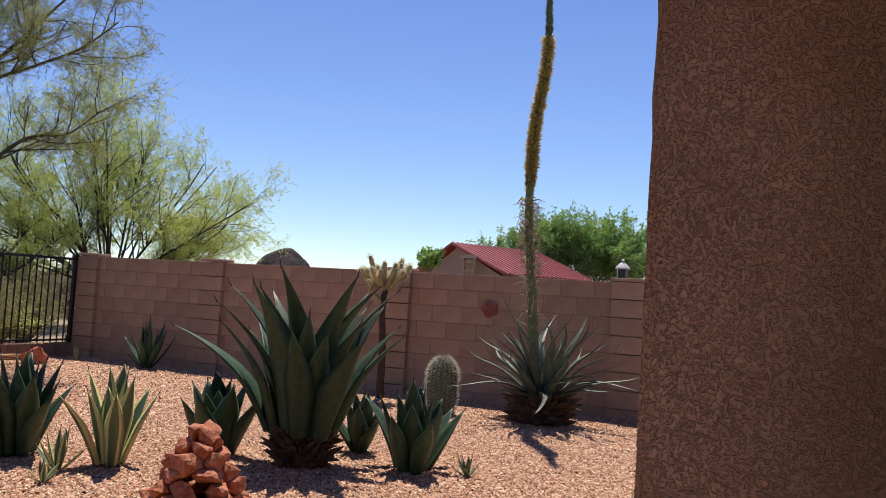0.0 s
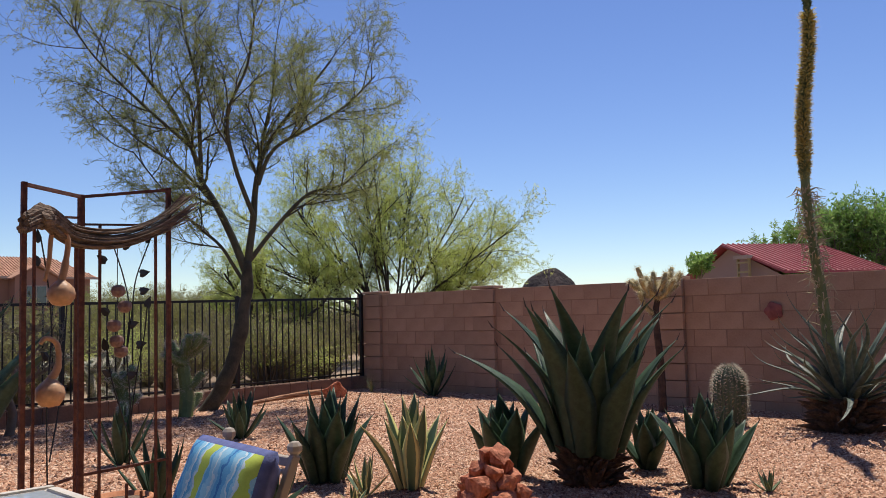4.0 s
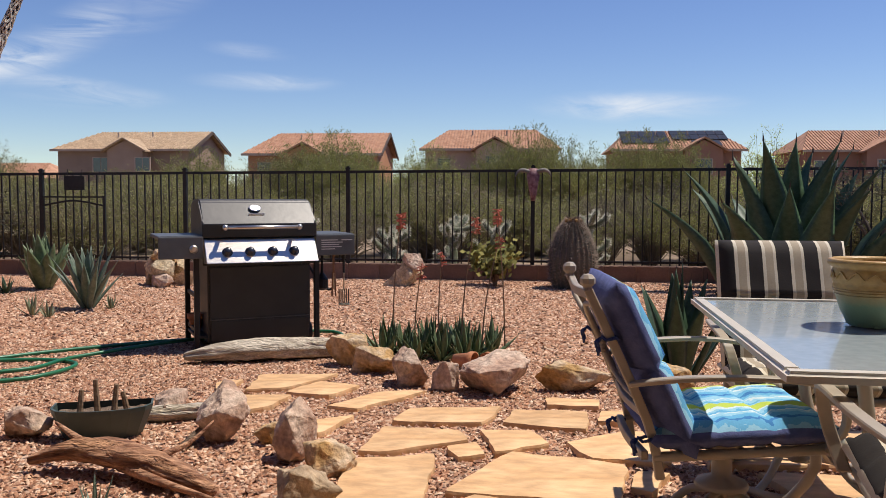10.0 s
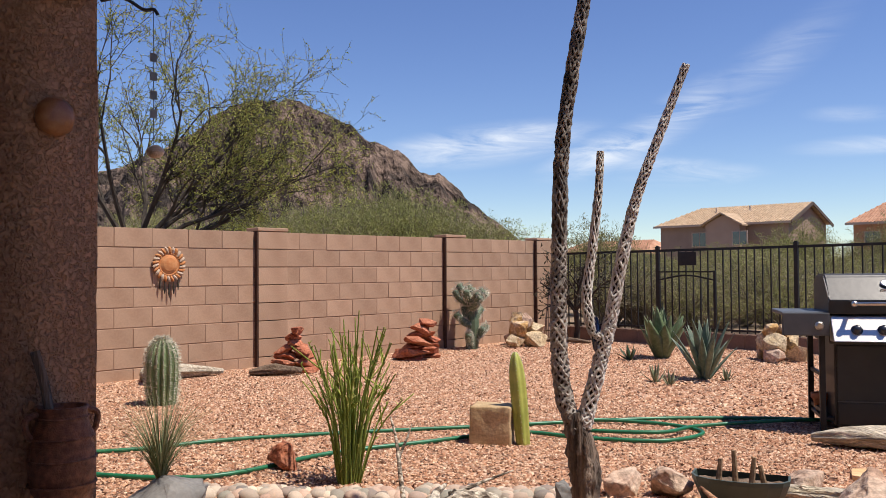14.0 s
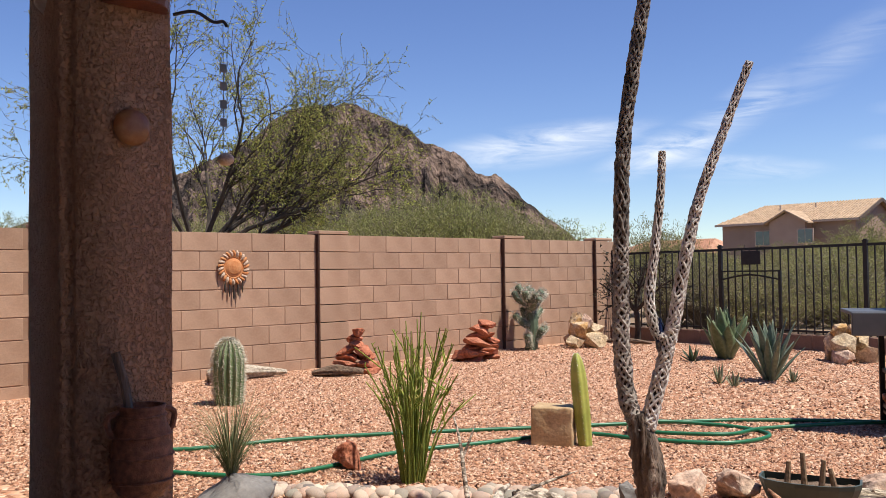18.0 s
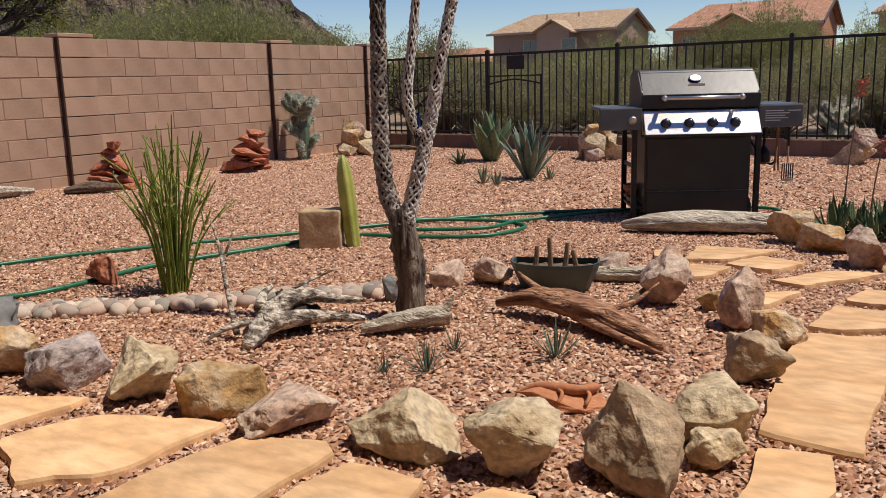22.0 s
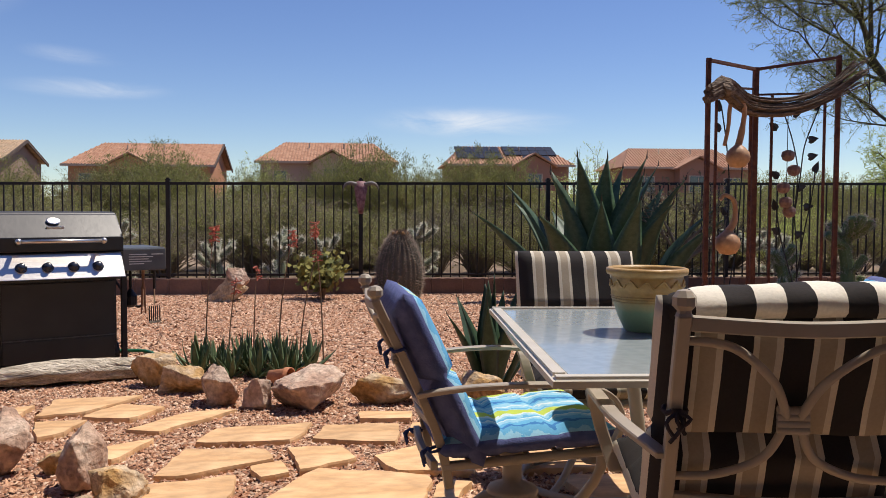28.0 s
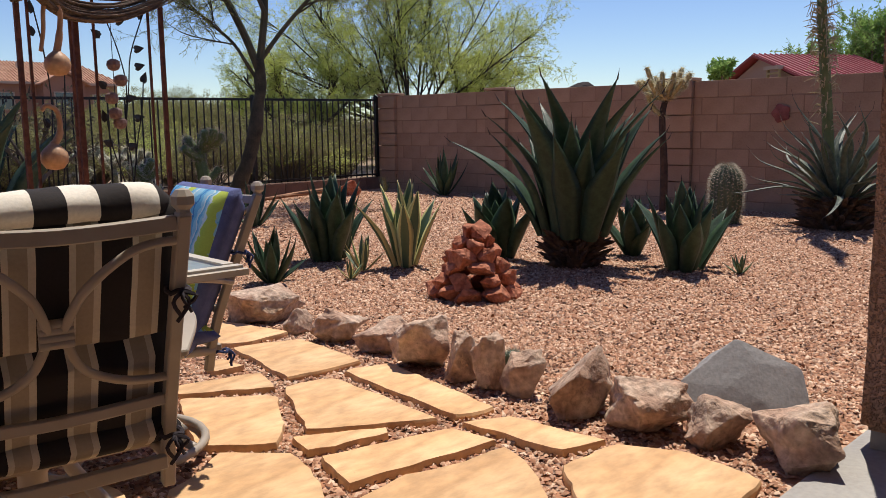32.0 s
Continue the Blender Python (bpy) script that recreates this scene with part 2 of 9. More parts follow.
M_GRAVEL = gravel_bed()
M_SOIL = mat("desert_soil", (0.204, 0.14, 0.0892), (0.289, 0.212, 0.14), rough=0.95, scale=0.25, bump=0.6, bscale=6, fine=0.25, fscale=9, dist=0.05)
M_BLOCK = mat("wall_block", (0.357, 0.225, 0.15), (0.425, 0.281, 0.192), rough=0.9, scale=3.0, bump=0.35, bscale=120, fine=0.08, fscale=70, rnd=0.09, dist=0.004, spec=0.25)
M_MORTAR = mat("mortar", (0.285, 0.177, 0.119), (0.332, 0.212, 0.146), rough=0.95, scale=5, bump=0.4, bscale=90, dist=0.004, spec=0.2)


def rough_stucco():
    """Knock-down plaster: worm-like ridges over a mottled brown coat."""
    m = mat("stucco", (0.34, 0.194, 0.121), (0.391, 0.234, 0.151), rough=0.92, scale=2.2, bump=0, fine=0.12, fscale=60, spec=0.2)
    n, l = m.node_tree.nodes, m.node_tree.links
    tc = n.new("ShaderNodeTexCoord")
    a = n.new("ShaderNodeTexNoise")
    a.inputs["Scale"].default_value, a.inputs["Detail"].default_value, a.inputs["Distortion"].default_value = 88.0, 2.5, 0.9
    l.new(tc.outputs["Object"], a.inputs["Vector"])
    r = n.new("ShaderNodeMapRange")
    r.interpolation_type = "SMOOTHSTEP"
    r.inputs["From Min"].default_value, r.inputs["From Max"].default_value = 0.32, 0.54
    l.new(a.outputs["Fac"], r.inputs["Value"])
    b = n.new("ShaderNodeTexNoise")
    b.inputs["Scale"].default_value, b.inputs["Detail"].default_value = 160.0, 3.0
    l.new(tc.outputs["Object"], b.inputs["Vector"])
    ad = n.new("ShaderNodeMath")
    ad.operation = "MULTIPLY_ADD"
    ad.inputs[1].default_value = 0.25
    l.new(b.outputs["Fac"], ad.inputs[0])
    l.new(r.outputs["Result"], ad.inputs[2])
    bp = n.new("ShaderNodeBump")
    bp.inputs["Strength"].default_value, bp.inputs["Distance"].default_value = 1.0, 0.0095
    l.new(ad.outputs["Value"], bp.inputs["Height"])
    l.new(bp.outputs["Normal"], n["Principled BSDF"].inputs["Normal"])
    return m


M_STUCCO = rough_stucco()
M_STUCCO_FAR = mat("house_stucco", (0.306, 0.212, 0.162), (0.348, 0.246, 0.187), rough=0.95, scale=0.6, bump=0.1, rnd=0.14, spec=0.2)
M_BLACKIRON = mat("black_iron", (0.0102, 0.00935, 0.0102), (0.0187, 0.0161, 0.0153), rough=0.5, scale=20, bump=0.05, spec=0.4)
M_FLAG = mat("flagstone", (0.56, 0.325, 0.155), (0.70, 0.455, 0.25), rough=0.85, scale=2.1, bump=0.8, bscale=8, fine=0.2, fscale=11, stretch=(1, 2.2, 1), rnd=0.13, dist=0.012, spec=0.25, lo=0.3, hi=0.7)
M_CONCRETE = mat("concrete", (0.306, 0.289, 0.272), (0.374, 0.357, 0.332), rough=0.9, scale=4, bump=0.3, bscale=80, fine=0.08, dist=0.004)
M_CEIL = mat("painted_ceiling", (0.468, 0.383, 0.315), (0.51, 0.425, 0.348), rough=0.9, scale=3, bump=0.1)
M_ROOFTILE = mat("clay_roof_tile", (0.357, 0.187, 0.119), (0.459, 0.264, 0.174), rough=0.9, scale=1.5, bump=0.1, fine=0.22, fscale=3.5, rnd=0.15, spec=0.2)
M_REDROOF = mat("red_metal_roof", (0.281, 0.0382, 0.0425), (0.34, 0.051, 0.0553), rough=0.55, scale=1.5, bump=0.05)
M_GLASSDARK = mat("far_window_glass", (0.0425, 0.0553, 0.0638), (0.0595, 0.0765, 0.085), rough=0.08, scale=2, bump=0, spec=0.8)
M_TRIMFAR = mat("far_trim", (0.425, 0.323, 0.255), (0.468, 0.357, 0.281), rough=0.9, scale=2, bump=0)
M_SOLAR = mat("solar_panel_cells", (0.0102, 0.0119, 0.0213), (0.017, 0.0195, 0.0323), rough=0.4, spec=0.25, scale=2, bump=0)
M_MOUNTAIN = mat("mountain_rock", (0.045, 0.036, 0.031), (0.19, 0.135, 0.105), rough=1.0, scale=0.03, detail=12, bump=1.0, bscale=0.16, fine=0.6, fscale=0.22, dist=14.0, spec=0.1, lo=0.40, hi=0.60, stretch=(1, 1, 0.45))
M_BUTTE = mat("butte_rock", (0.0425, 0.0357, 0.0357), (0.0765, 0.0595, 0.0553), rough=1.0, scale=0.06, detail=9, bump=0.8, bscale=0.3, dist=2.0, spec=0.1)
M_HILL = mat("hazed_far_hill", (0.102, 0.128, 0.17), (0.145, 0.17, 0.212), rough=1.0, scale=0.01, bump=0, spec=0.0)


# ---- builders ----
def bm_box(bm, x0, y0, z0, x1, y1, z1):
    vs = [bm.verts.new(p) for p in ((x0, y0, z0), (x1, y0, z0), (x1, y1, z0), (x0, y1, z0), (x0, y0, z1), (x1, y0, z1), (x1, y1, z1), (x0, y1, z1))]
    for q in ((3, 2, 1, 0), (4, 5, 6, 7), (0, 1, 5, 4), (1, 2, 6, 5), (2, 3, 7, 6), (3, 0, 4, 7)):
        bm.faces.new([vs[i] for i in q])
    return vs


def bevel_all(bm, w, seg=1):
    bmesh.ops.bevel(bm, geom=bm.edges[:], offset=w, segments=seg, affect="EDGES", profile=0.6)


def mesh_of(bm, name, material, smooth=False):
    me = bpy.data.meshes.new(name)
    bm.normal_update()
    bm.to_mesh(me)
    bm.free()
    for m in (material if isinstance(material, (list, tuple)) else [material]):
        me.materials.append(m)
    if smooth:
        me.polygons.foreach_set("use_smooth", [True] * len(me.polygons))
    return me


def thing(name, label, category, at=(0, 0, 0), turn=0.0, group="", kind="", size=1.0):
    ob = new(name)
    ob.empty_display_size = 0.1
    ob.matrix_world = Matrix.LocRotScale(Vector(at), Euler((0, 0, radians(turn))), Vector((size,) * 3))
    return tagged(ob, label, category, group, kind)


def part(name, bm, material, parent, label="", smooth=False, at=None):
    me = bm if isinstance(bm, bpy.types.Mesh) else mesh_of(bm, name, material, smooth)
    ob = new(name, me)
    ob.parent = parent
    if at is not None:
        ob.matrix_basis = at if isinstance(at, Matrix) else Matrix.Translation(at)
    if label:
        ob["label"] = label
    return ob


def lone(name, bm, material, label, category, at=(0, 0, 0), turn=0.0, group="", kind="", smooth=False):
    me = bm if isinstance(bm, bpy.types.Mesh) else mesh_of(bm, name, material, smooth)
    ob = new(name, me)
    ob.matrix_world = pose(*at, 0, 0, turn)
    return tagged(ob, label, category, group, kind)


def tube(bm, pts, radii, seg=8, cap=True):
    """A round rod through pts with a radius at each."""
    pts = [Vector(p) for p in pts]
    if not isinstance(radii, (list, tuple)):
        radii = [radii] * len(pts)
    rings = []
    side = None
    for i, p in enumerate(pts):
        d = (pts[min(i + 1, len(pts) - 1)] - pts[max(i - 1, 0)])
        d = d.normalized() if d.length > 1e-9 else Vector((0, 0, 1))
        if side is None:
            side = d.orthogonal().normalized()
        side = (side - d * side.dot(d))
        side = side.normalized() if side.length > 1e-6 else d.orthogonal().normalized()
        up = d.cross(side)
        rings.append([bm.verts.new(p + radii[i] * (math.cos(a) * side + math.sin(a) * up)) for a in (2 * math.pi * k / seg for k in range(seg))])
    for a, b in zip(rings, rings[1:]):
        for k in range(seg):
            bm.faces.new((a[k], a[(k + 1) % seg], b[(k + 1) % seg], b[k]))
    if cap and seg > 2:
        bm.faces.new(rings[0][::-1])
        bm.faces.new(rings[-1])
    return rings


def lathe(bm, profile, seg=24, wobble=None):
    """Turn a profile of (radius, z) round the z axis."""
    rings = []
    for r, z in profile:
        rings.append([bm.verts.new((r * (wobble(a) if wobble else 1) * math.cos(a), r * (wobble(a) if wobble else 1) * math.sin(a), z)) for a in (2 * math.pi * k / seg for k in range(seg))])
    for a, b in zip(rings, rings[1:]):
        for k in range(seg):
            bm.faces.new((a[k], a[(k + 1) % seg], b[(k + 1) % seg], b[k]))
    bm.faces.new(rings[0][::-1])
    bm.faces.new(rings[-1])


def flat_bar(bm, pts, hw, hh, side=Vector((1, 0, 0))):
    """A bar of rectangular section swept along pts."""
    prev = None
    for i, p in enumerate(pts):
        d = (pts[min(i + 1, len(pts) - 1)] - pts[max(i - 1, 0)]).normalized()
        up = side.cross(d).normalized()
        q = [bm.verts.new(p + side * sx * hw + up * sz * hh) for sx, sz in ((-1, -1), (1, -1), (1, 1), (-1, 1))]
        if prev:
            for k in range(4):
                bm.faces.new((prev[k], prev[(k + 1) % 4], q[(k + 1) % 4], q[k]))
        else:
            bm.faces.new(q[::-1])
        prev = q
    bm.faces.new(prev)


def curve_pts(pts, n=6):
    """Points on a smooth line through pts."""
    pts = [Vector(p) for p in pts]
    out = []
    for i in range(len(pts) - 1):
        p0, p1, p2, p3 = pts[max(i - 1, 0)], pts[i], pts[i + 1], pts[min(i + 2, len(pts) - 1)]
        for k in range(n):
            t = k / n
            out.append(0.5 * (2 * p1 + (p2 - p0) * t + (2 * p0 - 5 * p1 + 4 * p2 - p3) * t * t + (3 * p1 - p0 - 3 * p2 + p3) * t ** 3))
    out.append(pts[-1])
    return out


# ---- ground ----
YX0, YX1, YY1 = -8.43, 9.83, 10.50          # inner faces of the garden walls and the fence line
bm = bmesh.new()
xs = [-2500, -400, -60, YX0, YX0 / 2, 0, YX1 / 2, YX1, 60, 400, 2500]
ys = [-2500, -400, -60, -8, 0, 5, YY1, 60, 400, 2500]
grid = [[bm.verts.new((x, y, 0.0)) for x in xs] for y in ys]
for j in range(len(ys) - 1):
    for i in range(len(xs) - 1):
        fc = bm.faces.new((grid[j][i], grid[j][i + 1], grid[j + 1][i + 1], grid[j + 1][i]))
        inside = xs[i] >= YX0 and xs[i + 1] <= YX1 and ys[j] >= -8 and ys[j + 1] <= YY1
        fc.material_index = 0 if inside else 1
lone("ground", bm, [M_GRAVEL, M_SOIL], "reddish crushed granite garden gravel running out into tan desert soil", "ground", kind="structure")


# ---- patio slab, roof, house ----
bm = bmesh.new()
bm_box(bm, -6.5, -4.0, -0.1, 6.5, 0.60, 0.02)
bevel_all(bm, 0.012, 2)
lone("patio_slab", bm, M_CONCRETE, "grey poured concrete patio slab under the roof", "pavement", kind="structure")
bm = bmesh.new()
bm_box(bm, -6.8, -4.0, 3.30, 3.42, 1.27, 3.5)
lone("patio_roof", bm, M_CEIL, "plain tan patio roof over the slab", "roof", kind="structure")
bm = bmesh.new()
bm_box(bm, -7.5, -4.35, -0.1, 7.5, -4.02, 3.6)
lone("wall_house", bm, M_STUCCO, "brown stucco house wall behind the patio", "wall", kind="structure")


def pier(name, x0, y0, x1, y1, label):
    bm = bmesh.new()
    bm_box(bm, x0, y0, 0.09, x1, y1, 3.30)
    bmesh.ops.bevel(bm, geom=[e for e in bm.edges if abs(e.verts[0].co.z - e.verts[1].co.z) > 1], offset=0.035, segments=4, affect="EDGES")
    bmesh.ops.subdivide_edges(bm, edges=[e for e in bm.edges if abs(e.verts[0].co.z - e.verts[1].co.z) > 1], cuts=24)
    for v in bm.verts:
        d = noise.noise(v.co * 5.0) * 0.007
        v.co.x += d
        v.co.y += noise.noise(v.co * 5.0 + Vector((7, 3, 1))) * 0.007
    ob = thing(name, label, "column", kind="structure")
    part("stucco_shaft", bm, M_STUCCO, ob, smooth=True)
    bm = bmesh.new()
    bm_box(bm, x0 + 0.03, y0 + 0.03, 0.02, x1 - 0.03, y1 - 0.03, 0.1)
    part("base_block", bm, M_CONCRETE, ob)
    return ob


pier("patio_column_right", 2.93, -0.42, 3.40, 0.565, "rough brown stucco patio pier in the shade")
pier("patio_column_left", -3.12, 0.325, -2.76, 0.665, "rough brown stucco patio column hung with ornaments")


# ---- garden walls of blocks ----
def block_mesh(name, lx, ly, lz, material, w=0.0022):
    bm = bmesh.new()
    bm_box(bm, -lx / 2, -ly / 2, -lz / 2, lx / 2, ly / 2, lz / 2)
    bevel_all(bm, w)
    return mesh_of(bm, name, material)


BL, BH = 0.406, 0.2032
FULL = block_mesh("block", 0.16, BL - 0.011, BH - 0.011, M_BLOCK)
HALF = block_mesh("half_block", 0.16, BL / 2 - 0.011, BH - 0.011, M_BLOCK)
PIL = block_mesh("pilaster_block", 0.23, BL - 0.011, BH - 0.011, M_BLOCK)
CAP = block_mesh("cap_block", 0.24, BL + 0.012, 0.04, M_BLOCK, 0.006)
rng = random.Random(4)


# dark colour that paints the shade on each pilaster's side
M_PILASTER_SHADE = mat("pilaster_shade", (0.055, 0.03, 0.022), (0.08, 0.045, 0.032), rough=0.9, scale=20, bump=0.2, spec=0.2)


def block_wall(name, face_x, inward, y0, y1, pilasters, base, label, joints=False):
    """A wall along y, its garden face at face_x; inward is +1 or -1 towards the garden. Courses rise from base. joints
    puts a painted strip of shade beside each pilaster.
    """
    cx = face_x - inward * 0.08
    wall = thing(name, label, "wall", kind="structure")
    bm = bmesh.new()
    bm_box(bm, cx - 0.0755, y0, -0.15, cx + 0.0755, y1, base + 8 * BH - 0.008)
    part("mortar_core", bm, M_MORTAR, wall)
    for c in range(8):
        z = base + (c + 0.5) * BH
        edges = sorted(pilasters)
        spans = []
        last = y0
        for p in edges:
            if last < p:
                spans.append((last, p))
            last = p + BL
        if last < y1:
            spans.append((last, y1))
        for a, b in spans:
            y = a + (BL / 2 if c % 2 else 0)
            if c % 2 and y - a > 0.1:
                part("half_block", HALF, None, wall, at=(cx + rng.uniform(-.0015, .0015), a + BL / 4, z))
            while y + BL <= b + 0.02:
                part("block", FULL, None, wall, at=(cx + rng.uniform(-.002, .002), y + BL / 2, z))
                y += BL
            if b - y > 0.10:
                o = part("half_block", HALF, None, wall, at=(cx, y + (b - y) / 2, z))
                o.scale.y = (b - y - 0.011) / (BL / 2 - 0.011)
        for p in edges:
            part("pilaster_block", PIL, None, wall, at=(cx + inward * 0.02, p + BL / 2, z))
    for p in edges:
        if joints:
            bm = bmesh.new()
            bm_box(bm, min(cx, cx + inward * .13), p - .010, 0, max(cx, cx + inward * .13), p + .003, base + 8 * BH)
            part("shade_strip", bm, M_PILASTER_SHADE, wall, "dark brown strip for the shade beside the pilaster")
        part("cap_block", CAP, None, wall, at=(cx + inward * 0.02, p + BL / 2, base + 8 * BH + 0.022))
    return wall


# ---- fence along the desert side ----
FENCE_Y = 10.50
POSTS = [-6.50, -4.52, -2.35, 0.02, 2.42, 4.82, 7.34, 9.74]


def fence_top(x):
    return 1.405 + 0.0075 * x


fence = thing("fence", "black iron picket fence on a low block base", "fence", kind="structure")
post_bm = bmesh.new()
bm_box(post_bm, -0.025, -0.025, 0, 0.025, 0.025, 1.0)
post_me = mesh_of(post_bm, "post", M_BLACKIRON)
picket_bm = bmesh.new()
bm_box(picket_bm, -0.008, -0.008, 0, 0.008, 0.008, 1.0)
picket_me = mesh_of(picket_bm, "picket", M_BLACKIRON)
cap_bm = bmesh.new()
bm_box(cap_bm, -0.03, -0.03, 0, 0.03, 0.03, 0.018)
bm_box(cap_bm, -0.018, -0.018, 0.018, 0.018, 0.018, 0.034)
cap_me = mesh_of(cap_bm, "post_cap", M_BLACKIRON)
for x in [YX0 + 0.06] + POSTS:
    o = part("post", post_me, None, fence, at=(x, FENCE_Y, 0.10))
    o.scale.z = fence_top(x) - 0.10 + 0.02
    part("post_cap", cap_me, None, fence, at=(x, FENCE_Y, fence_top(x) + 0.02))
ends = [YX0 + 0.02] + POSTS
for a, b in zip(ends, ends[1:]):
    for dz0, dz1, nm in ((-0.035, 0.0, "top_rail"), (None, None, "bottom_rail")):
        bm = bmesh.new()
        if dz0 is None:
            bm_box(bm, a, -0.014, 0.225, b, 0.014, 0.252)
        else:
            vs = bm_box(bm, a, -0.016, 0, b, 0.016, 0)
            for v in vs:
                v.co.z = fence_top(v.co.x) + (dz0 if v in vs[:4] else dz1)
        part(nm, bm, M_BLACKIRON, fence, at=(0, FENCE_Y, 0))
    n = max(2, round((b - a) / 0.113))
    for i in range(1, n):
        x = a + (b - a) * i / n
        o = part("picket", picket_me, None, fence, at=(x, FENCE_Y, 0.20))
        o.scale.z = fence_top(x) - 0.22
# low base of blocks
base = thing("fence_base_wall", "low reddish brown block base under the fence", "wall", kind="structure")
bm = bmesh.new()
bm_box(bm, YX0, FENCE_Y - 0.062, -0.15, YX1, FENCE_Y + 0.062, 0.185)
part("mortar_core", bm, M_MORTAR, base)
BASEB = bpy.data.meshes.new("base_block")
bm = bmesh.new()
bm_box(bm, -BL / 2 + 0.004, -0.075, -0.13, BL / 2 - 0.004, 0.075, 0.13)
bevel_all(bm, 0.008)
bm.to_mesh(BASEB)
bm.free()
M_BASE = mat("base_block_paint", (0.187, 0.111, 0.0782), (0.238, 0.145, 0.102), rough=0.9, scale=3, bump=0.3, bscale=100, fine=0.1, rnd=0.1, dist=0.004, spec=0.25)
BASEB.materials.append(M_BASE)
x = YX0
while x < YX1 - 0.2:
    part("base_block", BASEB, None, base, at=(x + BL / 2, FENCE_Y, 0.065))
    x += BL


# ---- flagstone patio: broken slabs laid by hand, four to six corners each ----
NORTH_PATH = (((-1.59, 4.05), (-1.62, 4.44), (-1.17, 4.53), (-1.36, 4.14)), ((-1.36, 4.04), (-1.24, 4.31), (-0.99, 4.24), (-1.11, 3.98)), ((-1.55, 3.95), (-1.30, 3.97), (-1.34, 3.74), (-1.43, 3.65)),
              ((-1.80, 4.23), (-1.68, 4.31), (-1.67, 4.05), (-1.75, 4.05)), ((-1.08, 3.77), (-0.87, 4.11), (-0.61, 4.16), (-0.92, 3.72)), ((-1.14, 3.30), (-1.08, 3.48), (-0.90, 3.62), (-0.99, 3.27)),
              ((-0.71, 3.52), (-0.66, 3.77), (-0.20, 3.84), (-0.28, 3.53)), ((-0.78, 3.04), (-0.73, 3.43), (-0.38, 3.40), (-0.34, 3.25), (-0.69, 3.04)))
BY_BLUE_CHAIR = (((-0.39, 2.62), (-0.16, 3.12), (0.30, 3.00), (0.23, 2.58), (-0.06, 2.58)), ((-0.30, 3.41), (-0.07, 3.42), (0.01, 3.23), (-0.22, 3.07)), ((-0.20, 3.56), (-0.15, 3.80), (0.21, 3.81), (0.18, 3.47)),
                 ((0.01, 4.04), (0.29, 4.03), (0.27, 3.88), (0.01, 3.89)), ((0.23, 3.60), (0.27, 3.79), (0.45, 3.81), (0.42, 3.61)), ((0.06, 3.26), (0.36, 3.46), (0.53, 3.45), (0.47, 3.01), (0.17, 3.04)),
                 ((0.27, 2.70), (0.32, 2.90), (0.45, 2.89), (0.34, 2.66)), ((-0.37, 2.40), (-0.28, 2.59), (0.06, 2.48), (0.09, 2.31), (-0.32, 2.21)), ((-0.42, 3.15), (-0.30, 3.22), (-0.26, 3.05), (-0.36, 3.00)))
WEST_PATH = (((-0.80, 2.96), (-0.45, 3.06), (-0.44, 1.91), (-0.71, 1.93)), ((-0.68, 1.83), (-0.50, 1.88), (-0.47, 1.76), (-0.47, 1.52), (-0.65, 1.48)), ((-3.02, 0.97), (-2.62, 1.16), (-2.62, 1.03), (-2.66, 0.78)),
             ((-2.57, 0.83), (-2.46, 1.09), (-2.06, 1.24), (-2.08, 0.85), (-2.25, 0.68)), ((-1.99, 0.98), (-1.95, 1.19), (-1.71, 1.28), (-1.65, 1.24), (-1.65, 0.90), (-2.00, 0.69)), ((-1.60, 0.94), (-1.58, 1.21), (-1.34, 1.22), (-1.30, 1.03)),
             ((-1.22, 1.19), (-1.18, 1.27), (-1.05, 1.29), (-1.00, 1.18)), ((-1.25, 1.02), (-0.95, 1.10), (-0.95, 0.70), (-1.25, 0.70)), ((-1.58, 0.86), (-1.31, 0.95), (-1.31, 0.68), (-1.58, 0.68)))
EAST_SIDE = (((2.54, 3.61), (2.65, 3.12), (2.37, 3.10), (2.27, 3.19)), ((2.29, 3.09), (2.60, 2.98), (2.55, 2.46), (2.18, 2.49)), ((2.04, 2.90), (2.15, 2.95), (2.17, 2.76), (2.02, 2.78)), ((1.82, 2.73), (2.15, 2.63), (2.07, 2.42), (1.76, 2.62)),
             ((1.74, 2.57), (2.02, 2.33), (1.83, 2.02), (1.73, 1.90), (1.54, 2.08)), ((2.10, 2.40), (2.31, 2.36), (2.25, 1.69), (1.87, 1.95)), ((2.39, 2.41), (2.60, 2.35), (2.47, 1.63), (2.31, 1.67)), ((1.79, 1.94), (2.08, 1.77), (2.04, 1.72), (1.75, 1.80)))
NEAR_EDGE = (((1.76, 1.73), (2.21, 1.59), (2.22, 1.42), (1.68, 1.50)), ((2.27, 1.62), (2.43, 1.54), (2.46, 1.16), (2.30, 1.21)), ((1.63, 1.42), (1.80, 1.44), (2.20, 1.35), (2.12, 1.17), (1.92, 0.95), (1.54, 1.36)),
             ((2.20, 1.15), (2.46, 1.12), (2.54, 0.95), (2.48, 0.66), (2.20, 0.66), (2.03, 0.99)), ((1.29, 1.82), (1.56, 2.00), (1.71, 1.83), (1.67, 1.62), (1.56, 1.44), (1.31, 1.46)), ((1.50, 1.30), (1.86, 0.95), (1.84, 0.70), (1.48, 0.70)))
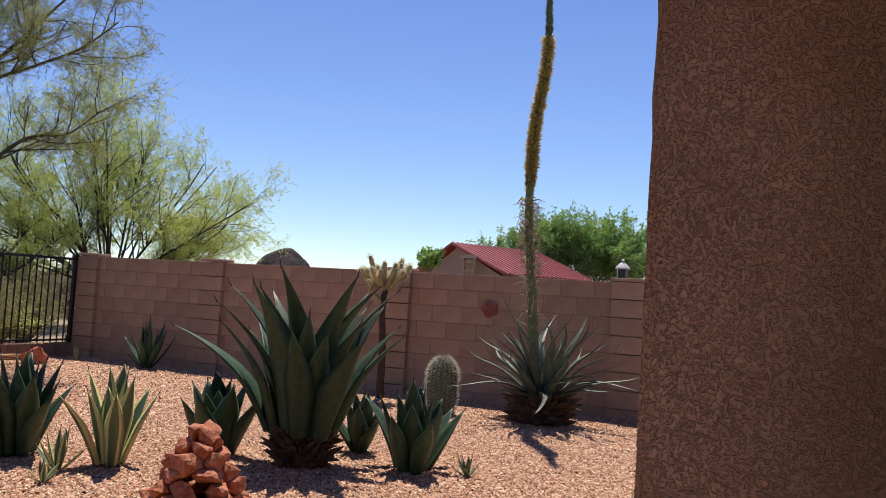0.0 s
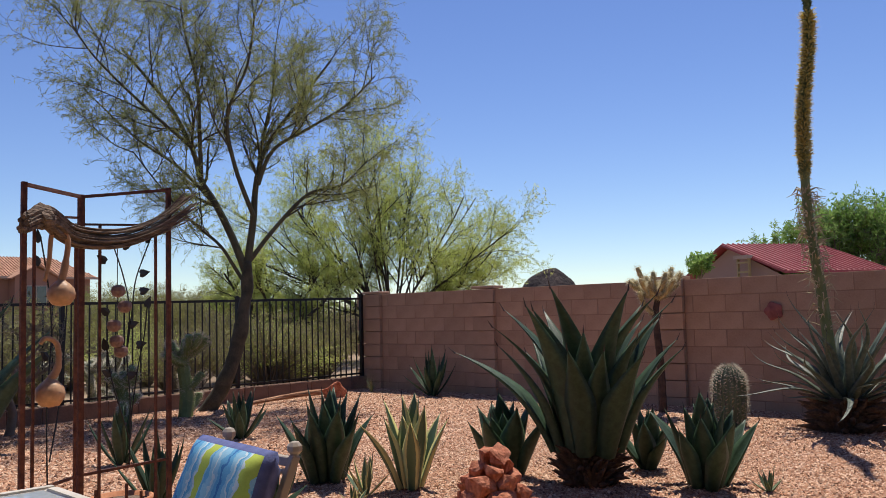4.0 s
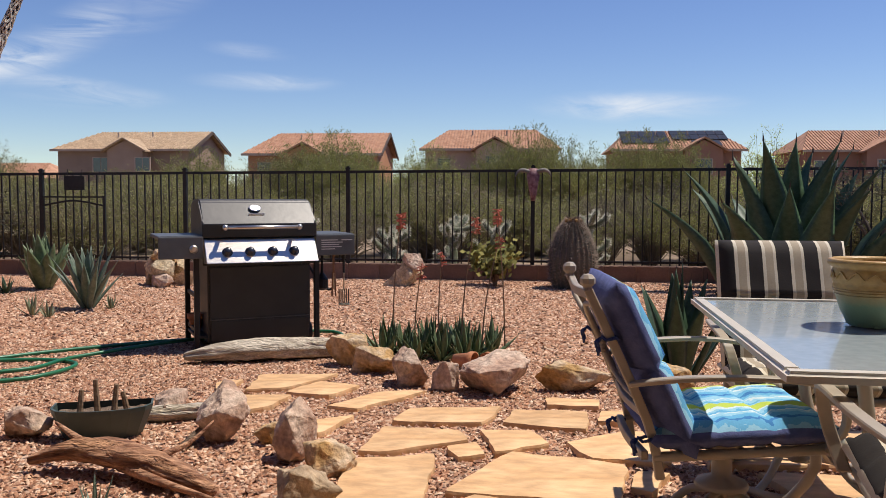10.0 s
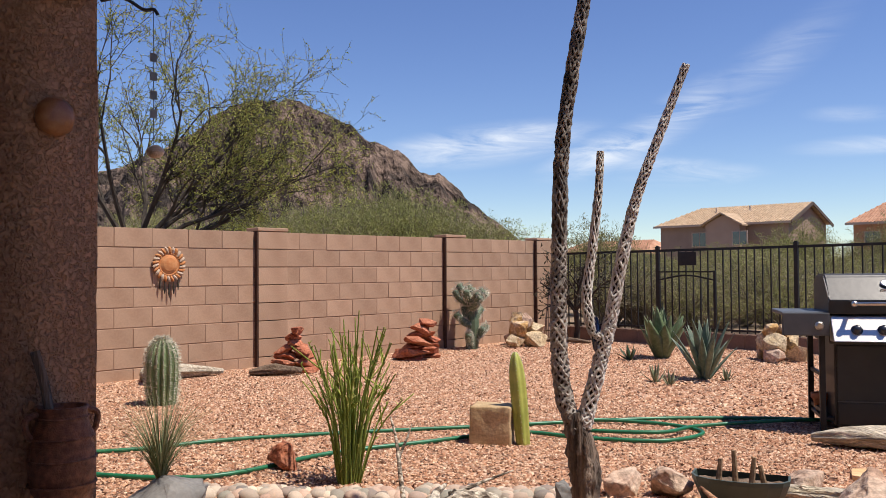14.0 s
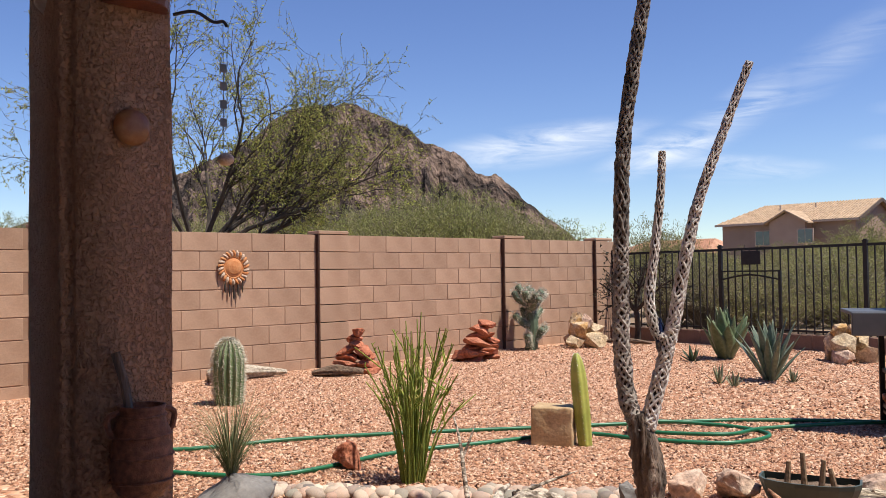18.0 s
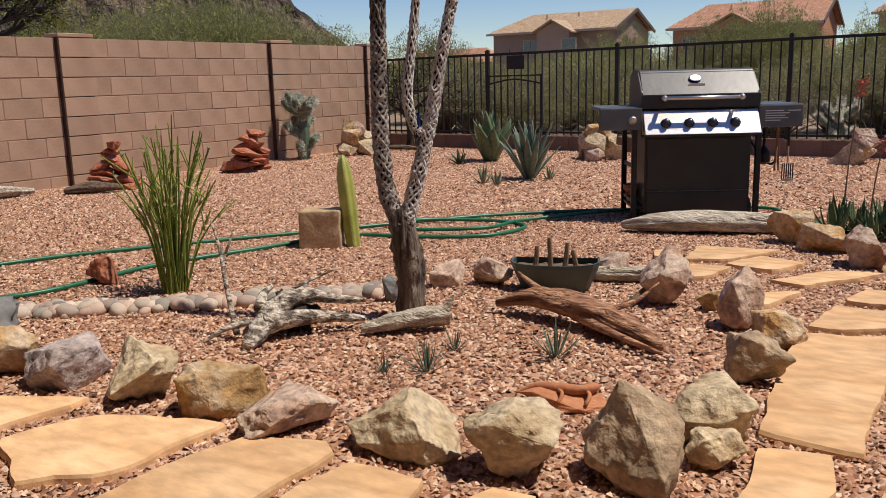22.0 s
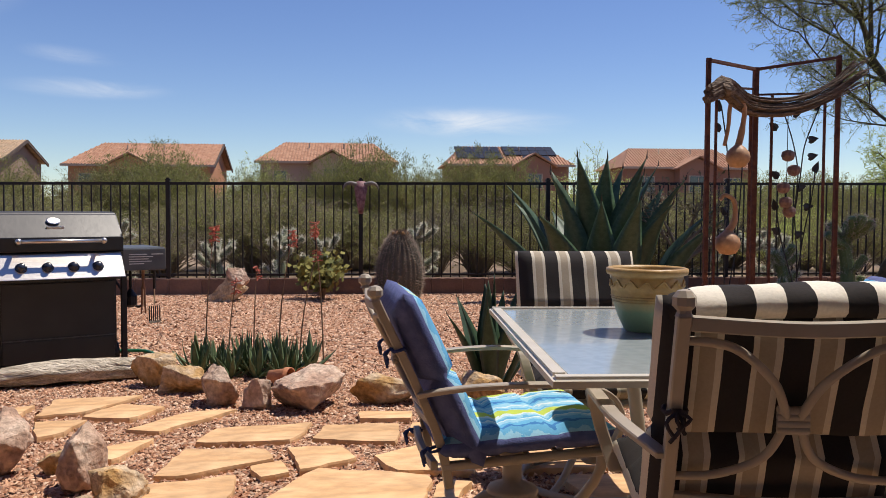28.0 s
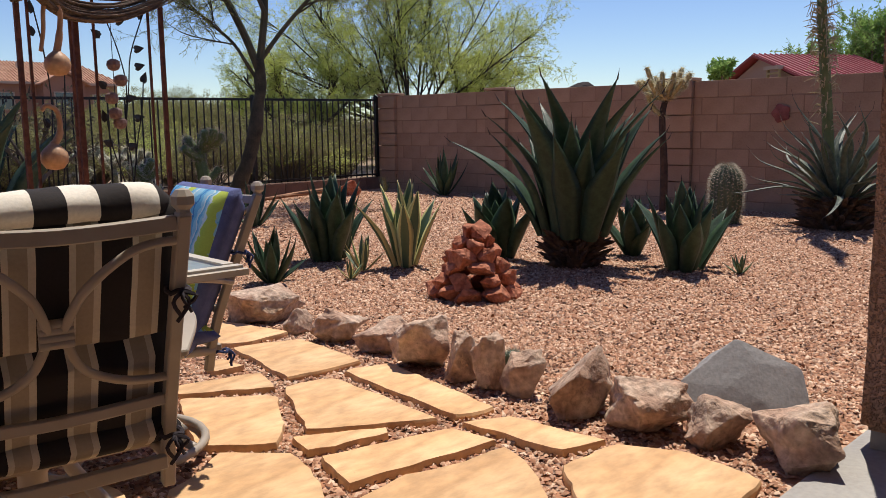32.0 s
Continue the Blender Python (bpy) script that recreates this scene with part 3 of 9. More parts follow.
MIDDLE = (((-0.38, 2.12), (0.05, 2.22), (0.12, 1.85), (-0.36, 1.80)), ((-0.38, 1.72), (0.12, 1.77), (0.20, 1.30), (-0.40, 1.25)), ((0.19, 2.45), (0.60, 2.69), (0.70, 2.55), (0.49, 2.25)), ((0.64, 2.49), (0.73, 2.60), (0.82, 2.54), (0.78, 2.27), (0.65, 2.31)),
          ((0.20, 2.14), (0.60, 2.18), (0.62, 1.75), (0.22, 1.70)), ((0.28, 1.60), (0.75, 1.65), (0.80, 1.15), (0.30, 1.10)), ((0.85, 2.15), (1.22, 2.20), (1.22, 1.85), (0.72, 1.80)), ((0.88, 1.72), (1.22, 1.75), (1.25, 1.20), (0.90, 1.15)))
OUTER = (((-0.88, 1.15), (-0.10, 1.17), (-0.10, 0.72), (-0.88, 0.70)), ((0.00, 1.15), (0.60, 1.00), (0.60, 0.70), (0.00, 0.70)), ((0.70, 1.05), (1.40, 1.10), (1.40, 0.72), (0.70, 0.70)), ((0.78, 2.95), (1.20, 2.92), (1.20, 2.32), (0.92, 2.28)),
         ((1.30, 2.85), (1.70, 2.80), (1.60, 2.30), (1.30, 2.36)), ((0.62, 3.42), (1.10, 3.50), (1.15, 3.05), (0.62, 3.00)), ((1.25, 3.55), (1.75, 3.60), (1.80, 2.95), (1.25, 2.95)), ((1.85, 3.70), (2.40, 3.68), (2.18, 3.25), (1.90, 3.20)))


def flagstone(poly, seed_id):
    """One slab: its outline roughened, with a broken edge and an uneven top."""
    c = sum(poly, Vector((0, 0))) / len(poly)
    ring = []
    for i in range(len(poly)):
        a, b = poly[i], poly[(i + 1) % len(poly)]
        n = max(1, int((b - a).length / 0.045))
        for k in range(n):
            p = a + (b - a) * (k / n)
            if k == 0:
                p = p + (c - p).normalized() * 0.008
            q = Vector((p.x * 9, p.y * 9, seed_id * 3.1))
            ring.append(p + Vector((noise.noise(q), noise.noise(q + Vector((5, 5, 5))))) * 0.016 + Vector((noise.noise(q * 3.3), noise.noise(q * 3.3 + Vector((5, 5, 5))))) * 0.007)
    bm = bmesh.new()
    h = 0.027 + 0.006 * noise.noise(Vector((seed_id * 1.7, 0.3, 0.9)))
    lev = [(-0.03, 1.0), (h - 0.010, 1.0), (h, 0.985)]
    rings = []
    for z, s in lev:
        rings.append([bm.verts.new((*(c + (p - c) * s - c), z + (0.003 * noise.noise(Vector((p.x * 6, p.y * 6, seed_id))) if z > 0 else 0))) for p in ring])
    for a, b in zip(rings, rings[1:]):
        for k in range(len(ring)):
            bm.faces.new((a[k], a[(k + 1) % len(ring)], b[(k + 1) % len(ring)], b[k]))
    bmesh.ops.triangulate(bm, faces=[bm.faces.new(rings[-1])])
    return bm, c


patio = thing("flagstone_paving", "irregular golden sandstone flags laid in gravel", "pavement", kind="structure")
for i, corners in enumerate(NORTH_PATH + BY_BLUE_CHAIR + WEST_PATH + EAST_SIDE + NEAR_EDGE + MIDDLE + OUTER):
    bm, c = flagstone([Vector(p) for p in corners], i)
    bmesh.ops.recalc_face_normals(bm, faces=bm.faces[:])
    part("flagstone", bm, M_FLAG, patio, at=(c.x, c.y, 0))


# ---- far houses beyond the desert strip ----
def gable(bm, x0, x1, y0, y1, z, rise, over=0.5, hip0=0.0, hip1=0.0):
    """A tiled roof over a box: ridge along x; hips clip its ends."""
    ym = (y0 + y1) / 2
    ridge = [(x0 - over + hip0, ym, z + rise), (x1 + over - hip1, ym, z + rise)]
    lo = [(x0 - over, y0 - over, z), (x1 + over, y0 - over, z), (x1 + over, y1 + over, z), (x0 - over, y1 + over, z)]
    v = [bm.verts.new(p) for p in lo + ridge]
    for q in [(0, 1, 5, 4), (2, 3, 4, 5)] + ([(1, 2, 5)] if hip1 else []) + ([(3, 0, 4)] if hip0 else []) + ([(3, 2, 1, 0)] if hip0 and hip1 else []):
        bm.faces.new([v[i] for i in q])


def tile_rows(bm, x0, x1, y0, ym, z, rise, over, n, hip0, hip1):
    """Ribs of barrel tile down the front slope."""
    for i in range(n):
        x = x0 - over + (x1 - x0 + 2 * over) * (i + 0.5) / n
        lim = 1.0
        if hip0 and x < x0 - over + hip0:
            lim = (x - (x0 - over)) / hip0
        if hip1 and x > x1 + over - hip1:
            lim = ((x1 + over) - x) / hip1
        if lim < 0.12:
            continue
        a = Vector((x, y0 - over, z))
        b = Vector((x, ym, z + rise))
        b = a + (b - a) * lim
        tube(bm, [a + Vector((0, 0, 0.03)), b + Vector((0, 0, 0.03))], 0.06, 5, cap=True)


def house(name, x0, x1, y, z, wall_h, rise, label, bay=None, hip0=0.0, hip1=0.0, windows=(), solar=(), balcony=None, tint=M_STUCCO_FAR, tiles=None):
    depth = 11.0
    tiles = tiles or M_ROOFTILE
    h = thing(name, label, "house", at=(0, 0, 0), group="houses beyond the desert strip")
    bm = bmesh.new()
    bm_box(bm, x0, y, z - 6, x1, y + depth, z + wall_h)
    if not hip1:
        bm.faces.new([bm.verts.new(p) for p in ((x1, y, z + wall_h), (x1, y + depth, z + wall_h), (x1, y + depth / 2, z + wall_h + rise * 0.93))])
    if not hip0:
        bm.faces.new([bm.verts.new(p) for p in ((x0, y + depth, z + wall_h), (x0, y, z + wall_h), (x0, y + depth / 2, z + wall_h + rise * 0.93))])
    part("wall", bm, tint, h)
    bm = bmesh.new()
    gable(bm, x0, x1, y, y + depth, z + wall_h, rise, 0.6, hip0, hip1)
    roof = part("roof", bm, tiles, h)
    bm = bmesh.new()
    tile_rows(bm, x0, x1, y, y + depth / 2, z + wall_h, rise, 0.6, int((x1 - x0) / 0.30), hip0, hip1)
    o = part("roof_tiling", bm, tiles, roof)
    o["kind"] = "stuff"
    bm = bmesh.new()
    bm_box(bm, x0 - 0.6, y - 0.68, z + wall_h - 0.22, x1 + 0.6, y - 0.6, z + wall_h + 0.02)
    part("fascia", bm, M_TRIMFAR, h)
    for e, hip in ((x0 - 0.6, hip0), (x1 + 0.6, hip1)):
        for side in (y - 0.6, y + depth + 0.6):
            if not hip:
                bm = bmesh.new()
                flat_bar(bm, [Vector((e, side, z + wall_h - 0.12)), Vector((e, y + depth / 2, z + wall_h + rise - 0.12))], 0.06, 0.17)
                part("rake_board", bm, M_RAKE, h)
    for px in (0.35, 0.62):
        bm = bmesh.new()
        tube(bm, [(x0 + (x1 - x0) * px, y + depth * 0.33, z + wall_h + rise * 0.5), (x0 + (x1 - x0) * px, y + depth * 0.33, z + wall_h + rise * 0.5 + 1.0)], 0.09, 6)
        part("vent_pipe", bm, M_TRIMFAR, roof)
    if bay:
        b0, b1 = bay
        bm = bmesh.new()
        bm_box(bm, b0, y - 1.6, z - 6, b1, y + 0.1, z + wall_h - 0.1)
        m = (b0 + b1) / 2
        g = [bm.verts.new(p) for p in ((b0, y - 1.6, z + wall_h - 0.1), (b1, y - 1.6, z + wall_h - 0.1), (m, y - 1.6, z + wall_h + 0.9))]
        bm.faces.new(g)
        part("bay", bm, tint, h)
        bm = bmesh.new()
        for sx in (-1, 1):
            e = b0 if sx < 0 else b1
            q = [(e + sx * 0.5, y - 2.1, z + wall_h - 0.35), (m, y - 2.1, z + wall_h + 1.05), (m, y + 2.2, z + wall_h + 1.05), (e + sx * 0.5, y + 2.2, z + wall_h - 0.35)]
            lo = [bm.verts.new(p) for p in q]
            hi = [bm.verts.new((p[0], p[1], p[2] + 0.16)) for p in q]
            bm.faces.new(lo)
            bm.faces.new(hi[::-1])
            for k in range(4):
                bm.faces.new((lo[k], lo[(k + 1) % 4], hi[(k + 1) % 4], hi[k]))
        part("bay_roof", bm, tiles, h)
    for wx, wz, ww, wh, fwd in windows:
        yy = y - fwd - 0.02
        w = thing("window", "", "")
        w.parent = h
        w.matrix_basis = Matrix.Translation((wx, yy, z + wz))
        bm = bmesh.new()
        bm_box(bm, -ww / 2 - 0.1, -0.06, -wh / 2 - 0.1, ww / 2 + 0.1, 0.02, wh / 2 + 0.1)
        part("frame", bm, M_TRIMFAR, w)
        for k in (-1, 1):
            bm = bmesh.new()
            bm_box(bm, k * ww / 4 - ww / 4 + 0.04, -0.08, -wh / 2, k * ww / 4 + ww / 4 - 0.04, -0.05, wh / 2)
            part("pane", bm, M_GLASSDARK, w)
    for sx0, sx1, s0, s1, nx, ny in solar:
        slope = Vector((0, depth / 2 + 0.6, rise))
        for ix in range(nx):
            for iy in range(ny):
                bm = bmesh.new()
                a = sx0 + (sx1 - sx0) * ix / nx
                b = sx0 + (sx1 - sx0) * (ix + 0.94) / nx
                p = Vector((0, y - 0.6, z + wall_h)) + slope * (s0 + (s1 - s0) * iy / ny) + Vector((0, 0, 0.14))
                q = Vector((0, y - 0.6, z + wall_h)) + slope * (s0 + (s1 - s0) * (iy + 0.94) / ny) + Vector((0, 0, 0.14))
                lo = [bm.verts.new(c) for c in ((a, p.y, p.z), (b, p.y, p.z), (b, q.y, q.z), (a, q.y, q.z))]
                hi = [bm.verts.new((v.co.x, v.co.y, v.co.z + 0.05)) for v in lo]
                bm.faces.new(lo[::-1])
                bm.faces.new(hi)
                for k in range(4):
                    bm.faces.new((lo[k], lo[(k + 1) % 4], hi[(k + 1) % 4], hi[k]))
                part("solar_panel", bm, M_SOLAR, h)
    if balcony:
        c0, c1 = balcony
        bm = bmesh.new()
        bm_box(bm, c0, y - 3.2, z - 0.3, c1, y, z)
        part("balcony_deck", bm, tint, h)
        for px in (c0 + 0.2, c1 - 0.2):
            bm = bmesh.new()
            bm_box(bm, px - 0.2, y - 3.2, z - 6, px + 0.2, y - 2.8, z + 1.0)
            part("balcony_post", bm, tint, h)
        bm = bmesh.new()
        bm_box(bm, c0, y - 3.2, z + 0.9, c1, y - 3.12, z + 1.0)
        nb = int((c1 - c0) / 0.35)
        for k in range(nb):
            bx = c0 + (c1 - c0) * (k + 0.5) / nb
            bm_box(bm, bx - 0.02, y - 3.18, z, bx + 0.02, y - 3.14, z + 0.9)
        part("balcony_railing", bm, M_BLACKIRON, h)
    return h


M_RAKE = mat("dark_rake_board", (0.075, 0.05, 0.04), (0.11, 0.075, 0.058), rough=0.8, scale=2, bump=0.1)
M_TANTILE = mat("tan_roof_tile", (0.374, 0.264, 0.17), (0.468, 0.34, 0.23), rough=0.9, scale=1.5, bump=0.1, fine=0.25, fscale=3.5, spec=0.2)
M_HOUSE_ORANGE = mat("orange_house_stucco", (0.425, 0.212, 0.119), (0.468, 0.246, 0.145), rough=0.95, scale=0.6, bump=0.1, spec=0.2)
M_HOUSE_PINK = mat("pinkish_house_stucco", (0.391, 0.264, 0.212), (0.425, 0.297, 0.238), rough=0.95, scale=0.6, bump=0.1, spec=0.2)
M_HOUSE_RUST = mat("rust_house_stucco", (0.306, 0.162, 0.119), (0.34, 0.187, 0.136), rough=0.95, scale=0.6, bump=0.1, spec=0.2)
house("house", -51.5, -36.4, 90, 2.0, 4.1, 2.3, "two-storey tan stucco house with a pale tile roof", bay=(-45, -41), hip0=3.0, windows=((-46.5, 2.4, 1.8, 1.5, 0), (-41, 2.4, 1.6, 1.4, 1.6)), tiles=M_TANTILE)
house("house", -29.8, -15.6, 90, 2.0, 3.6, 2.6, "orange stucco house with a clay tile roof", bay=(-25.4, -21.2), hip0=2.6, windows=((-23.3, 2.0, 1.6, 1.4, 1.6), (-28, 2.0, 1.4, 1.2, 0)), tint=M_HOUSE_ORANGE)
house("house", -10.4, 3.4, 90, 2.0, 4.1, 2.4, "pink stucco house with a balcony and clay tile roof", bay=(-4.9, -1.0), hip0=2.6, hip1=2.6, windows=((-2.9, 2.4, 1.9, 1.7, 1.6), (-8.4, 2.4, 1.3, 1.3, 0)), balcony=(-10.6, -4.9), tint=M_HOUSE_PINK)
house("house", 9.7, 22.4, 90, 2.0, 4.0, 2.3, "rust stucco house with dark solar panels on its tile roof", bay=(16.4, 20.2), hip0=2.2, hip1=2.2, windows=((13, 2.2, 1.6, 1.4, 0), (18.3, 2.2, 1.6, 1.4, 1.6)), solar=((10.4, 15.4, 0.25, 0.92, 5, 2), (15.8, 21.6, 0.45, 0.95, 6, 2), (17.6, 20.6, 0.12, 0.42, 3, 1)), tint=M_HOUSE_RUST)
house("house", 28.9, 42.6, 90, 2.0, 3.9, 2.4, "rust stucco house with a tile roof and a wide balcony", bay=(34.2, 38.4), hip0=2.4, hip1=2.4, windows=((30.8, 2.0, 2.2, 1.6, 0), (36.3, 2.0, 2.0, 1.7, 1.6), (40.8, 2.0, 1.8, 1.4, 0)), balcony=(34.0, 42.0), tint=M_HOUSE_RUST)
house("house", -70.5, -57, 95, 1.5, 1.6, 1.9, "low far tan house behind the garden corner", hip0=2.0, hip1=2.0)

# the neighbour's house with the red roof over the right-hand wall
nb = thing("house", "tan stucco house with a red metal roof", "house", at=(27.8, 12.0, 0), turn=-30.2, group="neighbouring houses")
bm = bmesh.new()
bm_box(bm, 0, -2.65, -0.2, 3.6, 2.2, 2.02)
bm.faces.new([bm.verts.new(p) for p in ((0, 2.2, 2.02), (0, -2.65, 2.02), (0, 0, 3.08))])
part("wall", bm, M_HOUSE_PINK, nb)
bm = bmesh.new()
for y_a, z_a in ((-3.05, 2.10), (2.55, 2.02)):
    q = [(-.3, y_a, z_a), (3.7, y_a, z_a), (3.7, 0, 3.14), (-.3, 0, 3.14)]
    lo = [bm.verts.new(p) for p in q]
    hi = [bm.verts.new((p[0], p[1], p[2] + 0.08)) for p in q]
    bm.faces.new(lo)
    bm.faces.new(hi[::-1])
    for k in range(4):
        bm.faces.new((lo[k], lo[(k + 1) % 4], hi[(k + 1) % 4], hi[k]))
nroof = part("roof", bm, M_REDROOF, nb, "corrugated red metal roof")
for i in range(20):
    bm = bmesh.new()
    x = -.25 + i * 0.205
    tube(bm, [(x, -3.05, 2.19), (x, 0, 3.23)], 0.035, 5)
    part("roof_rib", bm, M_REDROOF, nroof)
M_LADDER = mat("ladder_paint", (0.383, 0.281, 0.119), (0.425, 0.323, 0.153), rough=0.6, scale=6, bump=0.05)
ld = thing("step_ladder", "yellow step ladder leaning by the red-roofed house", "ladder", at=(26.9, 11.15, .1), turn=-30.2)
for y in (-.28, .28):
    bm = bmesh.new()
    bm_box(bm, -.04, y - .03, 0, .04, y + .03, 2.55)
    part("rail", bm, M_LADDER, ld)
for z in (1.5, 1.8, 2.1, 2.4):
    bm = bmesh.new()
    bm_box(bm, -.05, -.28, z, .05, .28, z + .06)
    part("rung", bm, M_LADDER, ld)
bm = bmesh.new()
bm_box(bm, -.12, -.36, 2.55, .12, .36, 2.66)
part("ladder_top", bm, M_TRIMFAR, ld)

# ---- mountain ----
prof = [(30, 0.0), (36, 0.0), (38.5, 1.8), (40.6, 3.4), (42.1, 4.5), (43.5, 5.8), (44.2, 6.5), (44.9, 6.5), (45.5, 6.6), (47, 8.0), (48.9, 8.8), (50.4, 9.9), (52.3, 10.6), (53.8, 11.2), (55.7, 11.1), (57.2, 11.0), (59.1, 10.3), (60.4, 8.9), (62.5, 7.8), (66, 6.2), (72, 4.0), (80, 1.5), (88, 0.0)]


def ridge(az):
    for (a, ea), (b, eb) in zip(prof, prof[1:]):
        if a <= az <= b:
            t = (az - a) / (b - a)
            return ea + (eb - ea) * (t * t * (3 - 2 * t) * 0.4 + t * 0.6)
    return 0.0


bm = bmesh.new()
NA, ND = 460, 90
grid = []
for j in range(ND + 1):
    row = []
    for i in range(NA + 1):
        az = 32 + (86 - 32) * i / NA
        t = j / ND
        d = 430 + 300 * t
        e = ridge(az)
        top = math.tan(radians(e)) * 700
        foot = min(1.0, t / 0.85)
        shape = foot ** 1.25
        a = radians(az)
        p = Vector((-math.sin(a) * d, math.cos(a) * d, 0))
        rough = noise.fractal(p * 0.02 + Vector((3, 1, 0)), 0.8, 2.1, 7) * 11 * foot + abs(noise.noise(Vector((az * 0.9, t * 1.6, 3)))) * -20 * math.sin(math.pi * min(1, foot)) + noise.ridged_multi_fractal(p * 0.05, 0.8, 2.1, 6, 1.0, 2.0) * 7 * foot - 6 * foot
        step = 0.5 + 0.5 * math.tanh((foot - 0.62 + 0.08 * noise.noise(Vector((az * 0.3, 0, 8)))) * 16)
        shape = 0.75 * foot ** 1.15 + 0.25 * step * foot
        z = max(0.0, top * shape + (rough - 5) * min(1, e / 5) * (0.35 if t > 0.82 else 1)) - (3 if j == 0 else 0)
        row.append(bm.verts.new((p.x, p.y, z)))
    grid.append(row)
for j in range(ND):
    for i in range(NA):
        bm.faces.new((grid[j][i], grid[j][i + 1], grid[j + 1][i + 1], grid[j + 1][i]))
lone("mountain", bm, M_MOUNTAIN, "rugged brown rock mountain with cliff bands", "mountain", kind="structure")

# hills with the distance haze put into their blue, and a dark butte, far behind the right-hand wall
bm = bmesh.new()
hv = []
for i in range(80):
    az = radians(-20 - 80 * i / 79)
    d = 2100
    h = 14 + 24 * noise.fractal(Vector((i * 0.10, 3.3, 0)), 1, 2, 4) + 42 * math.exp(-((i - 42) / 6.0) ** 2)
    hv.append((bm.verts.new((-math.sin(az) * d, math.cos(az) * d, -5)), bm.verts.new((-math.sin(az) * (d + 200), math.cos(az) * (d + 200), max(1, h)))))
for (a, b), (c, d2) in zip(hv, hv[1:]):
    bm.faces.new((a, c, d2, b))
lone("backdrop_hills", bm, M_HILL, "low haze-blue hills on the far horizon", "hill", kind="structure")
bm = bmesh.new()
bmesh.ops.create_icosphere(bm, subdivisions=4, radius=1.0)
for v in bm.verts:
    v.co += v.co * noise.fractal(v.co * 2.0, 1, 2, 5) * 0.06
    v.co = Vector((v.co.x * 23, v.co.y * 23, max(-2, v.co.z - .12 * (v.co.x ** 2 + v.co.y ** 2)) * 27))
lone("butte", bm, M_BUTTE, "small dark rocky butte in the distance", "hill", at=(449, 315, 0), turn=35, kind="structure")


# ---- rocks ----
def rock_mat(name, cols, scale=4.5):
    """Weathered stone: patches of several colours, dark pits and a coarse grain."""
    m = mat(name, cols[0], cols[-1], rough=0.92, scale=scale, detail=9, bump=1.0, bscale=17, fine=0.32, fscale=42, rnd=0.12, dist=0.028, spec=0.15, lo=0.30, hi=0.70)
    for nd in m.node_tree.nodes:
        if nd.bl_idname == "ShaderNodeValToRGB":
            for k, c in enumerate(cols[1:-1]):
                e = nd.color_ramp.elements.new(0.30 + 0.40 * (k + 1) / (len(cols) - 1))
                e.color = (*c, 1)
    return m


M_ROCK_PINK = rock_mat("pinkish_granite", [(0.23, 0.14, 0.102), (0.425, 0.281, 0.204), (0.527, 0.399, 0.306), (0.374, 0.23, 0.119)])
M_ROCK_TAN = rock_mat("tan_sandstone", [(0.306, 0.204, 0.106), (0.493, 0.374, 0.23), (0.561, 0.451, 0.302), (0.442, 0.306, 0.157)])
M_ROCK_ORANGE = rock_mat("ochre_rock", [(0.221, 0.128, 0.0638), (0.425, 0.255, 0.102), (0.51, 0.391, 0.272), (0.323, 0.187, 0.085)])
M_ROCK_GREYPINK = rock_mat("greyish_pink_granite", [(0.19, 0.15, 0.13), (0.36, 0.29, 0.26), (0.45, 0.37, 0.33), (0.30, 0.20, 0.16)])
M_ROCK_BLOCK = mat("cut_sandstone", (0.391, 0.264, 0.136), (0.493, 0.357, 0.204), rough=0.9, scale=5, bump=0.6, bscale=25, fine=0.2, dist=0.01)
M_ROCK_BROWN = rock_mat("dark_brown_rock", [(0.20, 0.137, 0.085), (0.35, 0.25, 0.16), (0.46, 0.345, 0.23), (0.28, 0.19, 0.115)])
M_ROCK_RED = rock_mat("red_sandstone", [(0.255, 0.0765, 0.0425), (0.374, 0.136, 0.0765), (0.425, 0.178, 0.106), (0.306, 0.102, 0.0553)], 6)
M_ROCK_GREY = mat("grey_rock", (0.17, 0.162, 0.153), (0.255, 0.238, 0.221), rough=0.85, scale=4, bump=0.4, bscale=30, fine=0.12, rnd=0.1, dist=0.01)
M_SLAB_GREY = mat("weathered_grey_slab", (0.22, 0.21, 0.205), (0.29, 0.275, 0.265), rough=0.85, scale=3, bump=0.3, bscale=50, fine=0.15, fscale=90, dist=0.004)


